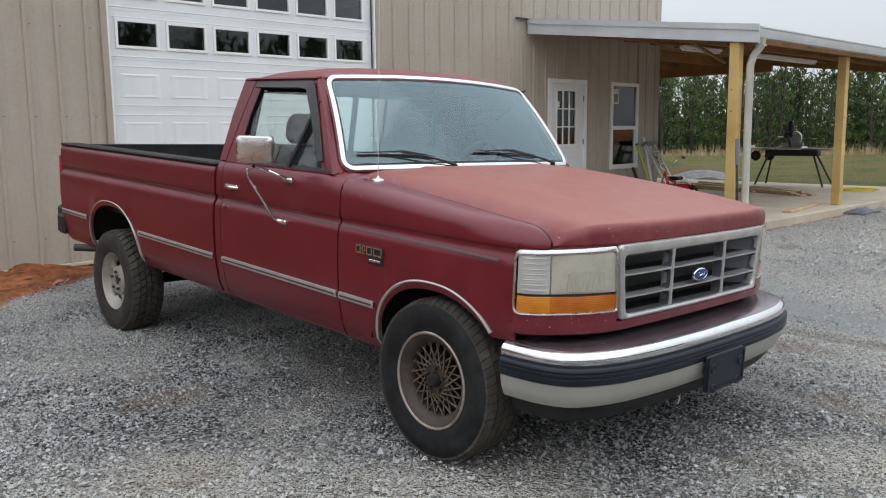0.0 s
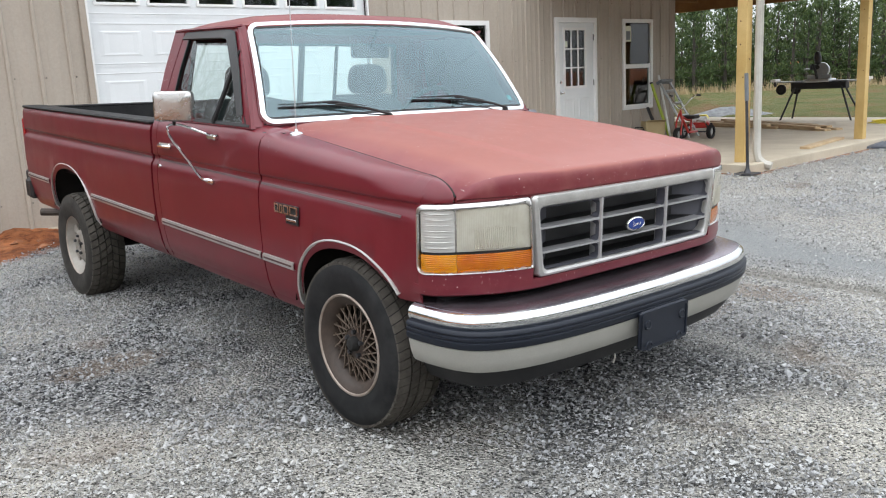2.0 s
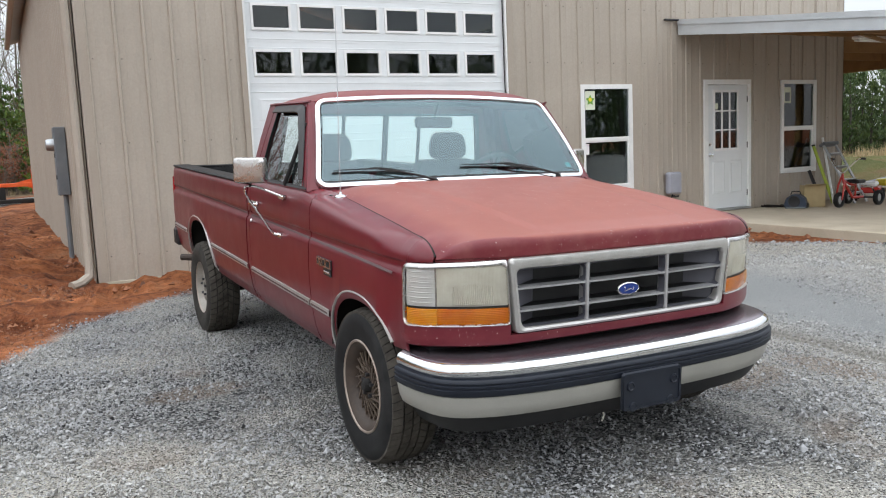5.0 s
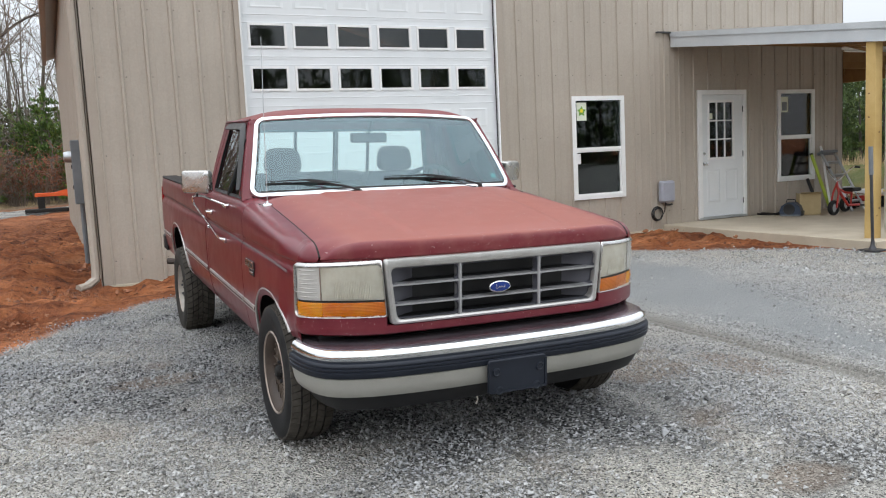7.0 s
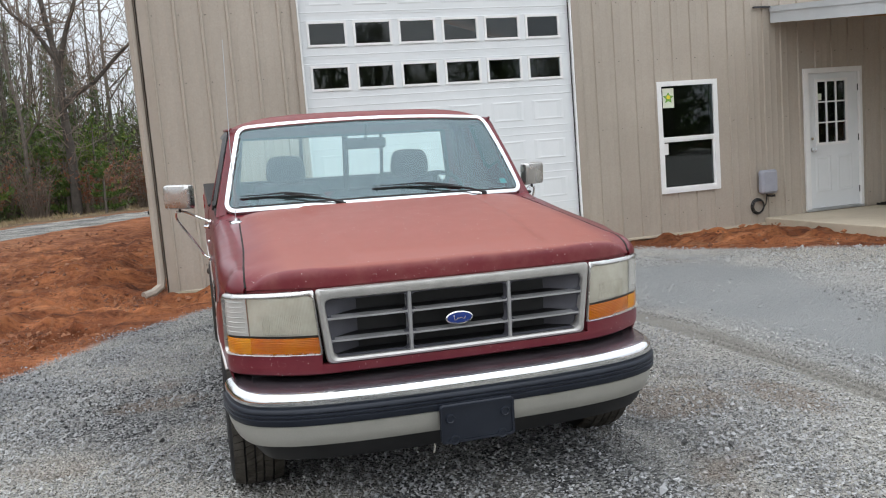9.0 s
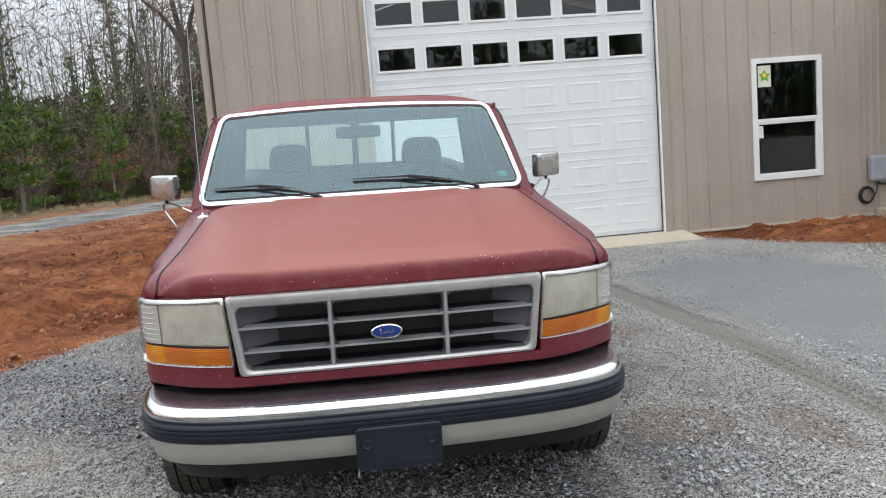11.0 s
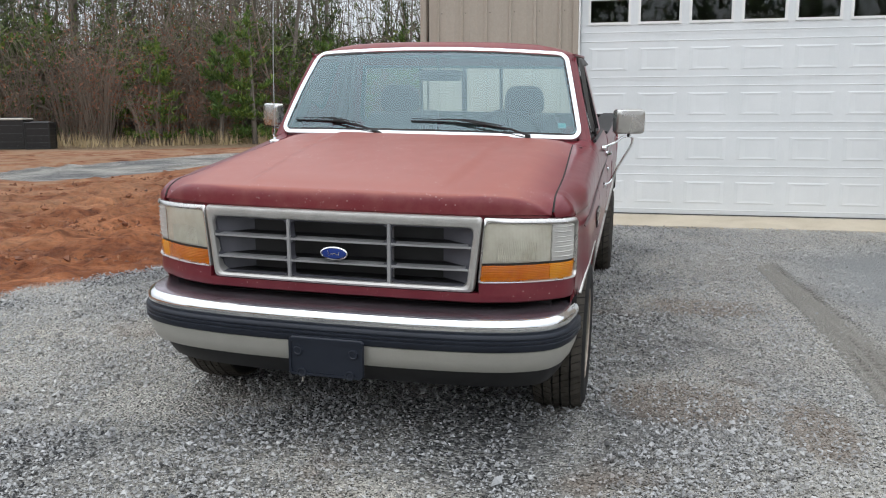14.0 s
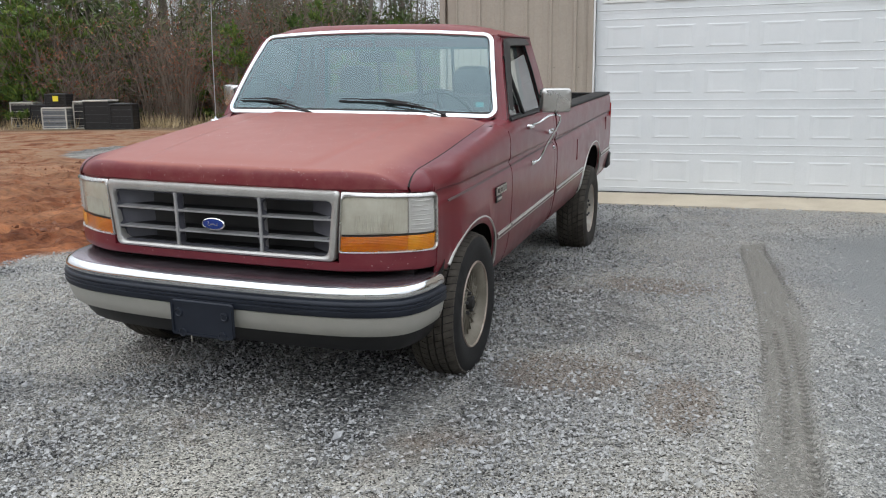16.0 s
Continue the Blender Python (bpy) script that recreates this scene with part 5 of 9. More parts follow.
def both(name, geo, mat, parent, label="", smooth=35):
    """The passenger's side and its mirror image."""
    return [part(name, geo, mat, parent, label, smooth), part(name, geo.mirrored(), mat, parent, label, smooth)]


def both_skewed(name, geo, mat, parent, label=""):
    return [part(name, skew(geo), mat, parent[0], label), part(name, skew(g2), mat, parent[1], label)] if (g2 := geo.mirrored()) else []


fenders = both_skewed("fender", side_sheet(-0.43, 0.672, fender_top, FRONT_ARCH), M_RED, (truck, truck), "dark red front fender with a chrome wheel lip")
doors = both("door", side_sheet(0.682, 1.800, door_top), M_RED, truck, "dark red door with a grey pinstripe and chrome moulding")
both("cab_corner", side_sheet(1.806, 1.868, door_top), M_RED, truck)
beds = both("bed_side", side_sheet(1.892, 4.375, bed_top, REAR_ARCH, 0.05), M_RED, truck, "dark red bed side with a wheel opening")


# wheel lips
def arch_lip(arch_p, w=0.014, first=-math.pi / 2):
    g = Geo()
    c, a = arch_p[0], arch_p[1]
    path = [(c + a * math.sin(t), arch(c + a * math.sin(t), *arch_p)) for t in np.linspace(first, math.pi / 2, 49)]
    rows = []
    for k, (y, z) in enumerate(path):
        p, q = path[max(0, k - 1)], path[min(len(path) - 1, k + 1)]
        d = Vector((q[0] - p[0], q[1] - p[1])).normalized()
        nrm = Vector((-d.y, d.x))
        x = float(np.interp(z, [s[0] for s in SIDE], [s[1] for s in SIDE])) + 0.007 - (0.026 * sstep(-0.15, -0.43, y) if y < -0.15 else 0.0)
        rows.append([(-x + 0.010, y + nrm.x * w, z + nrm.y * w), (-x - 0.004, y + nrm.x * w * 0.8, z + nrm.y * w * 0.8), (-x - 0.007, y + nrm.x * w * 0.3, z + nrm.y * w * 0.3), (-x - 0.002, y - nrm.x * 0.004, z - nrm.y * 0.004), (-x + 0.018, y - nrm.x * 0.004, z - nrm.y * 0.004)])
    return g.grid(rows, (0.004, 0, 0))


for ob, p in ((fenders, FRONT_ARCH), (beds, REAR_ARCH)):
    g = arch_lip(p, 0.012, -1.02 if p is FRONT_ARCH else -math.pi / 2)
    if p is FRONT_ARCH:
        both_skewed("wheel_lip", g, M_SILVERTRIM, ob, "chrome wheel-opening moulding")
    else:
        part("wheel_lip", g, M_SILVERTRIM, ob[0], "chrome wheel-opening moulding")
        part("wheel_lip", g.mirrored(), M_SILVERTRIM, ob[1], "chrome wheel-opening moulding")


def moulding(y0, y1):
    g = Geo()
    rows = []
    for y in spans(y0, y1, 0.1):
        zc = 0.572 + 0.006 * y
        x = float(np.interp(zc, [s[0] for s in SIDE], [s[1] for s in SIDE]))
        rows.append([(-x + 0.004, y, zc - 0.018), (-x - 0.009, y, zc - 0.016), (-x - 0.012, y, zc - 0.007), (-x - 0.012, y, zc + 0.007), (-x - 0.009, y, zc + 0.016), (-x + 0.004, y, zc + 0.018)])
    return g.grid(rows, (0.004, 0, 0))


def moulding_insert(y0, y1):
    rows = []
    for y in spans(y0 + 0.012, y1 - 0.012, 0.1):
        zc = 0.572 + 0.006 * y
        x = float(np.interp(zc, [s[0] for s in SIDE], [s[1] for s in SIDE]))
        rows.append([(-x - 0.010, y, zc - 0.005), (-x - 0.0135, y, zc - 0.004), (-x - 0.0135, y, zc + 0.004), (-x - 0.010, y, zc + 0.005)])
    return Geo().grid(rows, (0.003, 0, 0))


def stripe(y0, y1, z0=0.903, slope=0.0122, w=0.0042):
    rows = []
    for y in spans(y0, y1, 0.06):
        zc = z0 + slope * y
        r = []
        for dz in (-w, w):
            z = zc + dz
            x = float(np.interp(z, [s[0] for s in SIDE], [s[1] for s in SIDE]))
            r.append((-x - 0.0035, y, z))
        rows.append(r)
    return Geo().grid(rows, (0.003, 0, 0))


for obs, runs in ((fenders, [(0.405, 0.668)]), (doors, [(0.690, 1.792)]), (beds, [(1.90, 2.935), (3.845, 4.35)])):
    for y0, y1 in runs:
        for ob, flip in zip(obs, (False, True)):
            g, gi = moulding(y0, y1), moulding_insert(y0, y1)
            mo = part("side_moulding", g.mirrored() if flip else g, M_SILVERTRIM, ob, "chrome side moulding")
            part("moulding_insert", gi.mirrored() if flip else gi, M_STRIPE, mo)
for obs, (y0, y1) in ((fenders, (-0.36, 0.668)), (doors, (0.686, 1.797)), (beds, (1.90, 4.36))):
    g = stripe(y0, y1)
    both_skewed("pinstripe", g, M_STRIPE, obs)
for ob, s in zip(fenders, (-1, 1)):
    em = part("model_badge", Geo().box(*sorted((s * 0.961, s * 0.967)), 0.335, 0.435, 0.763, 0.800, 0.003), M_BLACK, ob, "dark plate of the raised metal model badge")
    for a, b in ((0.485, 0.522), (0.452, 0.478), (0.402, 0.445), (0.335, 0.395)):
        o = [(s * 0.963, a, 0.803), (s * 0.963, b, 0.803), (s * 0.963, b, 0.843), (s * 0.963, a, 0.843)]
        i2 = [(s * 0.963, a + 0.008, 0.810), (s * 0.963, b - 0.008, 0.810), (s * 0.963, b - 0.008, 0.836), (s * 0.963, a + 0.008, 0.836)]
        part("badge_bar", Geo().ring(o, i2, (s * 0.007, 0, 0)), M_DULLCHROME, em, smooth=0)
    part("badge_backing", Geo().box(*sorted((s * 0.960, s * 0.964)), 0.330, 0.526, 0.801, 0.845, 0.001), M_BLACK, em)
    part("badge_bar", Geo().box(*sorted((s * 0.965, s * 0.971)), 0.345, 0.425, 0.775, 0.787, 0.002), M_DULLCHROME, em)

# hood
us = [-1 + 2 * k / 96 for k in range(97)]
HOOD_D = [0.0, 0.0, 0.0002, 0.001, 0.003, 0.007, 0.013, 0.022, 0.034, 0.050, 0.085, 0.13]


def hood_point(u, v):
    """v counts the rows from the lip (0) to the cowl."""
    xf = u * 0.838
    yf = nose_y(xf) + 0.003
    yr = 0.605 + 0.075 * abs(u) ** 2
    if v < len(HOOD_D):
        y = yf + HOOD_D[v]
    else:
        y = lerp(yf + HOOD_D[-1], yr, (v - len(HOOD_D) + 1) / 15)
    d = y - yf
    t = d / (yr - yf)
    zc = 0.973 + 0.073 * (1 - (1 - min(1, d / 0.040)) ** 3.4) ** (1 / 3.4) + 0.124 * t + 0.016 * math.sin(math.pi * t)
    zc += 0.011 * sstep(0.03, 0.14, d) * (1 - sstep(0.575, 0.625, abs(u) + 0.12 * (1 - t)))
    z = lerp(zc, seam_z(y), abs(u) ** 11)
    if v == 0:
        y, z = yf + 0.012, z - 0.006
    return (u * (seam_x(y) - 0.004), y, z)


hood = part("hood", skew(Geo().grid([[hood_point(u, v) for u in us] for v in range(len(HOOD_D) + 15)], (0, 0.006, -0.020))), M_HOOD, truck, "sun-faded chalky red hood with stone chips")

# matt dark tube laid in the open hood seam in place of its shade
both_skewed("hood_gap", Geo().tube([(-seam_x(y), y, seam_z(y) - 0.006) for y in [SEAM_F + 0.004 + 0.02 * k for k in range(12)] + spans(-0.20, 0.66, 0.06)], 0.0070, 6), M_DARK, (truck, truck))
# fender noses above the lamps
sec = [(0.918, 0.955)] + [(x - 0.026 * sstep(0.85, 0.93, x), z) for x, z in fender_top(-0.43)]
rows = []
for k in range(17):
    y = lerp(-0.43, SEAM_F + 0.002, (k / 16) ** 0.75)
    xs, zt = seam_x(y), seam_z(y)
    out = (float(np.interp(y, NYC, NX)) + 0.003 - xs) / (float(np.interp(-0.43, NYC, NX)) + 0.003 - seam_x(-0.43))
    low = lerp(0.955, 0.958, k / 16)
    up = max(0.004, zt - low) / (seam_z(-0.43) - 0.955)
    rows.append([(-(xs + (x - seam_x(-0.43)) * out), y, low + (z - 0.955) * up) for x, z in sec])
both_skewed("fender_nose", Geo().grid(rows, (0.004, 0.010, -0.012)), M_RED, fenders)

# front panel below the lamps
val = Geo()
vrows = []
for z, o in ((0.617, -0.055), (0.618, -0.014), (0.626, -0.001), (0.648, 0.004), (0.662, 0.003)):
    run = nose_run(0.0, 0.926, 30)
    half = [(x + ax * o, y + ay * o, z) for x, y, ax, ay in run]
    vrows.append([(-x, y, zz) for x, y, zz in half[::-1]] + half[1:])
val.grid(vrows, (0, 0.03, 0))
part("front_valance", val, M_NOSE, truck, "dark red panel below the grille, full of stone chips")
both("lamp_panel", nose_patch(0.574, 0.926, 0.658, 0.704, 0.003, 0.03, 16).mirrored(), M_NOSE, truck)
# dark structure behind the nose
g = Geo().box(-0.84, 0.84, -0.47, -0.42, 0.42, 0.97).box(-0.60, 0.60, -0.56, -0.545, 0.60, 0.975)
part("radiator_support", g, M_BLACK, truck)

# grille
GT, GB = 0.966, 0.664


def gx(z):
    return lerp(0.555, 0.587, (z - GB) / (GT - GB))


def gfront(x):
    return nose_y(x) - 0.004


def gbar(pts, w, depth, proud):
    """A bar of the grille along pts (x, z), w wide."""
    g = Geo()
    rows = []
    for k, (x, z) in enumerate(pts):
        a, b = pts[max(0, k - 1)], pts[min(len(pts) - 1, k + 1)]
        d = Vector((b[0] - a[0], b[1] - a[1])).normalized()
        nx, nz = -d.y * w / 2, d.x * w / 2
        y = gfront(x) - proud
        rows.append([(x - nx, y + depth, z - nz), (x - nx, y + 0.006, z - nz), (x - nx * 0.6, y, z - nz * 0.6), (x + nx * 0.6, y, z + nz * 0.6), (x + nx, y + 0.006, z + nz), (x + nx, y + depth, z + nz)])
    g.grid(rows, closed=True)
    m = 6
    n = len(rows)
    g.f += [tuple(range(m)), tuple(range((n - 1) * m + m - 1, (n - 1) * m - 1, -1))]
    return g


corners = [(-gx(GB), GB), (gx(GB), GB), (gx(GT), GT), (-gx(GT), GT)]


def round_loop(cs, r, n=5):
    out = []
    for k in range(4):
        p, a, b = Vector(cs[k]), Vector(cs[k - 1]), Vector(cs[(k + 1) % 4])
        da, db = (a - p).normalized(), (b - p).normalized()
        for i in range(n + 1):
            t = i / n
            q = (p + da * r * (1 - t) ** 2 + db * r * t ** 2)
            out.append((q.x, q.y))
    return out


icorn = [(-gx(GB) + 0.030, GB + 0.022), (gx(GB) - 0.030, GB + 0.022), (gx(GT) - 0.034, GT - 0.045), (-gx(GT) + 0.034, GT - 0.045)]
lo, li = round_loop(corners, 0.022, 6), round_loop(icorn, 0.03, 6)


def sub(loop, n):
    return [(lerp(a[0], b[0], k / n), lerp(a[1], b[1], k / n)) for a, b in zip(loop, loop[1:] + loop[:1]) for k in range(n)]


lo, li = sub(lo, 4), sub(li, 4)
prof_rows = []
for t, yo in ((0.0, 0.030), (0.0, 0.004), (0.12, -0.004), (0.5, -0.009), (0.88, -0.004), (1.0, 0.004), (1.0, 0.05)):
    prof_rows.append([(lerp(a[0], b[0], t), gfront(lerp(a[0], b[0], t)) + yo, lerp(a[1], b[1], t)) for a, b in zip(lo, li)])
grille = part("grille", Geo().grid(prof_rows, closed=True), M_SILVERTRIM, truck, "chrome framed grille with three by three openings")
HZ = (0.753, 0.843)
for x0 in (-0.213, 0.213):
    part("grille_bar", gbar([(x0, z) for z in spans(GB + 0.018, GT - 0.04, 0.1)], 0.017, 0.05, 0.003), M_BAR, grille)
for z in HZ:
    part("grille_bar", gbar([(x, z) for x in spans(-gx(z) + 0.026, gx(z) - 0.026, 0.08)], 0.011, 0.05, 0.0), M_BAR, grille)
zs_cells = [GB + 0.02, HZ[0], HZ[1], GT - 0.043]
for i in range(3):
    a, b = zs_cells[i] + 0.009, zs_cells[i + 1] - 0.009
    g = Geo().prism([(-0.55, -0.615, a - 0.012), (-0.55, -0.53, a - 0.004), (-0.55, -0.53, a + 0.002), (-0.55, -0.615, a - 0.004)], (1.10, 0, 0))
    part("grille_shelf", g, M_BLACK, grille)
    for x0, x1 in ((-0.528, -0.2225), (-0.2035, 0.2035), (0.2225, 0.528)):
        # rounded plastic liner of one opening
        z0, z1 = a - 0.004, b + 0.004
        q = [(x0, z0), (x1, z0), (x1, z1), (x0, z1)]
        if abs(x0) > 0.5 or abs(x1) > 0.5:
            q = [(x * (gx(z) - 0.028) / 0.528 if abs(x) > 0.5 else x, z) for x, z in q]
        wide, tight = sub(round_loop([(x + math.copysign(0.004, x - (x0 + x1) / 2), z + math.copysign(0.004, z - (z0 + z1) / 2)) for x, z in q], 0.003, 4), 3), sub(round_loop(q, 0.020, 4), 3)
        rows = [[(x, gfront(x) + 0.010, z) for x, z in wide], [(x, gfront(x) + 0.003, z) for x, z in tight], [(x, gfront(x) + 0.005, z) for x, z in tight], [(x * 0.99, gfront(x) + 0.040, z) for x, z in tight]]
        part("cell_liner", Geo().grid(rows, closed=True), M_GRILLE, grille)
    for s in (-1, 1):
        g = Geo().prism([(s * 0.555, -0.632, a - 0.006), (s * 0.555, -0.632, b + 0.006), (s * 0.395, -0.552, b - 0.002), (s * 0.395, -0.552, a + 0.004)], (0, 0.02, 0))
        part("grille_cheek", g, M_GRILLE, grille)
part("grille_backing", Geo().box(-0.57, 0.57, -0.535, -0.527, GB - 0.02, GT), M_BLACK, grille)
part("hood_latch", Geo().box(-0.045, -0.02, -0.555, -0.536, 0.86, 0.95, 0.003), M_STEEL, grille)


def oval(a, b, n=28):
    return [(a * math.cos(2 * math.pi * k / n), b * math.sin(2 * math.pi * k / n)) for k in range(n)]


def dome(rings, cx, y, cz):
    """Ovals stacked towards the viewer: (a, b, dy)."""
    g = Geo()
    rows = [[(cx + x, y + dy, cz + z) for x, z in oval(a, b)] for a, b, dy in rings]
    g.grid(rows, closed=True)
    g.f.append(tuple(range(len(g.v) - 28, len(g.v))))
    return g


badge = part("oval_badge", dome([(0.058, 0.027, 0.0), (0.058, 0.027, -0.008), (0.054, 0.0235, -0.011), (0.052, 0.022, -0.009)], -0.012, -0.675, 0.797), M_CHROME, grille, "blue oval badge with a silver rim")
part("badge_field", dome([(0.052, 0.022, -0.008), (0.050, 0.0205, -0.0115), (0.03, 0.011, -0.0135)], -0.012, -0.675, 0.797), M_BLUE, badge)
sq = [(-0.034, -0.002), (-0.029, 0.007), (-0.021, 0.008), (-0.023, -0.002), (-0.027, -0.008), (-0.012, -0.005), (-0.008, 0.002), (-0.003, -0.004), (0.002, 0.002), (0.008, 0.001), (0.012, -0.004), (0.020, -0.003), (0.024, 0.008), (0.022, -0.005), (0.031, -0.003)]
part("badge_scroll", Geo().tube(curve_pts([(x - 0.012, -0.6895 + 4.0 * x * x, 0.797 + z) for x, z in sq], 3), 0.0016, 5), M_CHROME, badge)

# lamps
LAMP = nose_run(0.590, 0.9265, 240)
LAMP_S = [0.0]
for p, q in zip(LAMP, LAMP[1:]):
    LAMP_S.append(LAMP_S[-1] + math.hypot(q[0] - p[0], q[1] - p[1]))
LAMP_L = LAMP_S[-1]


def lamp_at(d, z, out):
    """A point of the lamp's face, d along the nose from the grille, lifted by out."""
    x, y, ax, ay = (float(np.interp(d, LAMP_S, [p[k] for p in LAMP])) for k in range(4))
    return (x + ax * out, y + ay * out, z)


def corner_loop(cs, radii, n=5):
    """A four-cornered outline with a radius of its own at each corner."""
    out = []
    for k in range(4):
        p, a, b = Vector(cs[k]), Vector(cs[k - 1]), Vector(cs[(k + 1) % 4])
        da, db = (a - p).normalized(), (b - p).normalized()
        for i in range(n + 1):
            t = i / n
            q = p + da * radii[k] * (1 - t) ** 2 + db * radii[k] * t ** 2
            out.append((q.x, q.y))
    return sub(out, 6)


LAMP_O = [(0, 0.702), (LAMP_L, 0.700), (LAMP_L, 0.949), (0, 0.966)]
LAMP_I = [(0.009, 0.711), (LAMP_L - 0.008, 0.709), (LAMP_L - 0.008, 0.927), (0.009, 0.942)]
for s, side in ((1, "driver"), (-1, "passenger")):
    def put(name, geo, mat, parent, label=""):
        geo.v = [(x - 0.021 * (0.966 - z) / 0.264 * max(0.0, (0.92 - x) / 0.33), y, z) for x, y, z in geo.v]
        return part(name, geo if s > 0 else geo.mirrored(), mat, parent, label)
    lamp = put("headlamp_unit", nose_patch(0.592, 0.920, 0.706, 0.955, -0.040, 0.012, 16), M_DULLCHROME, truck, "headlamp unit with milky lens, clear corner lens and amber turn signal")
    lo2, li2 = corner_loop(LAMP_O, (0.010, 0.036, 0.030, 0.008)), corner_loop(LAMP_I, (0.010, 0.028, 0.020, 0.024))
    rows = []
    for t, o in ((0.0, -0.03), (0.0, 0.003), (0.10, 0.008), (0.35, 0.011), (0.70, 0.010), (0.92, 0.006), (1.0, 0.0), (1.0, -0.02)):
        r = []
        for (da, za), (db, zb) in zip(lo2, li2):
            z = lerp(za, zb, t)
            r.append(lamp_at(lerp(da, db, t), z, o - 0.012 * sstep(0.930, 0.966, z)))
        rows.append(r)
    put("bezel", Geo().grid(rows, closed=True), M_DULLCHROME, lamp, "thin dull chrome lamp bezel")
    sharp, tight = corner_loop(LAMP_O, (0.001, 0.001, 0.001, 0.001)), corner_loop(LAMP_O, (0.010, 0.036, 0.030, 0.008))
    put("lamp_surround", Geo().grid([[lamp_at(d, z, -0.002) for d, z in sharp], [lamp_at(d, z, -0.002) for d, z in tight], [lamp_at(d, z, -0.03) for d, z in tight]], closed=True), M_NOSE, lamp)
    put("bezel_divider", nose_patch(0.596, 0.9225, 0.773, 0.781, -0.004, 0.03, 14), M_BLACK, lamp)
    put("headlamp_lens", nose_patch(0.598, 0.842, 0.782, 0.944, -0.002, 0.006, 12, 8, 0.007), M_HEAD, lamp, "milky yellowed headlamp lens")
    put("corner_lens", nose_patch(0.847, 0.924, 0.782, 0.934, -0.001, 0.006, 12, 6, 0.004), M_CLEAR, lamp, "clear ribbed corner lens")
    put("lens_divider", nose_patch(0.8425, 0.8465, 0.782, 0.940, 0.0, 0.03, 2), M_DULLCHROME, lamp)
    put("signal_lens", nose_patch(0.598, 0.842, 0.706, 0.772, -0.001, 0.006, 12, 4, 0.004), M_AMBER, lamp, "amber turn signal lens")
    put("side_signal_lens", nose_patch(0.8435, 0.924, 0.706, 0.772, -0.001, 0.006, 8, 4, 0.004), M_PALEAMBER, lamp, "paler amber corner lens")
    put("signal_reflector", nose_patch(0.600, 0.80, 0.708, 0.770, -0.030, 0.004, 8), M_DULLCHROME, lamp)
    put("signal_reflector", nose_patch(0.81, 0.922, 0.708, 0.770, -0.014, 0.004, 8), M_CHROME, lamp)
    put("signal_bulb", Geo().tube([(0.70, nose_y(0.70) + 0.022, 0.740), (0.76, nose_y(0.76) + 0.016, 0.740)], 0.012, 8), M_STEEL, lamp)
    put("marker_reflector", nose_patch(0.850, 0.922, 0.784, 0.932, -0.016, 0.004, 8), M_CHROME, lamp)
    put("marker_bulb", Geo().tube([(0.886, nose_y(0.886) + 0.010, 0.860), (0.886, nose_y(0.886) + 0.010, 0.89)], 0.008, 8), M_STEEL, lamp)
    for k in range(7):
        z = 0.797 + 0.020 * k
        put("lens_rib", nose_patch(0.853, 0.920, z - 0.0025, z + 0.0025, 0.0035, 0.002, 8, 2, 0.0015), M_CLEAR, lamp)
    flute = nose_run(0.650, 0.792, 44)
    fl = Geo().grid([[(x + ax * (0.0035 + 0.0025 * (k % 2)), y + ay * (0.0035 + 0.0025 * (k % 2)), z + 0.010 * (z > 0.83) * math.sin(k / 44 * math.pi)) for k, (x, y, ax, ay) in enumerate(flute)] for z in (0.790, 0.82, 0.86)], (0, 0.003, 0))
    put("fluted_panel", fl, M_HEAD, lamp)
    put("reflector", nose_patch(0.600, 0.842, 0.784, 0.944, -0.034, 0.004, 8), M_CHROME, lamp)

for ob in truck.children:
    if ob.name.split(".")[0] in ("front_valance", "lamp_panel", "radiator_support", "grille", "headlamp_unit"):
        ob.location.x = NOSE_DX

# front bumper
BP = curve_pts([(0, -0.805, 0), (0.35, -0.797, 0), (0.60, -0.772, 0), (0.755, -0.732, 0), (0.862, -0.671, 0), (0.918, -0.584, 0), (0.943, -0.48, 0), (0.951, -0.395, 0)], 7)


def bumper_band(prof, close_back=0.02):
    """prof: (height, inward offset) pairs, swept along the bumper plan."""
    half = []
    for k, p in enumerate(BP):
        a, b = BP[max(0, k - 1)], BP[min(len(BP) - 1, k + 1)]
        d = (b - a).normalized()
        half.append((p.x, p.y, d.y, -d.x))
    full = [(-x, y, -ax, ay) for x, y, ax, ay in half[:0:-1]] + half
    rows = []
    for z, o in prof:
        rows.append([(x - ax * o, y - ay * o, z) for x, y, ax, ay in full])
    return Geo().grid(rows)


def loop_band(prof):
    return bumper_band(prof + [prof[0]])


bumper = part("front_bumper", loop_band([(0.585, 0.24), (0.588, 0.17), (0.590, 0.12), (0.5905, 0.08), (0.589, 0.055), (0.5865, 0.036), (0.582, 0.021), (0.574, 0.009), (0.564, 0.002), (0.551, 0.0), (0.539, 0.002), (0.531, 0.008), (0.525, 0.014), (0.45, 0.03), (0.45, 0.05), (0.57, 0.24)]), M_CHROME, truck, "chrome front bumper with a dark rubber strip")
# added strip over the chrome shelf, coloured like the body's dark reflection
part("top_pad", loop_band([(0.5865, 0.235), (0.5905, 0.17), (0.5925, 0.12), (0.593, 0.08), (0.5915, 0.056), (0.589, 0.038), (0.5865, 0.029), (0.583, 0.030), (0.580, 0.06), (0.578, 0.235)]), M_PLUMREFLECT, bumper, "dull bumper top with the red body's plum reflection in its colour")
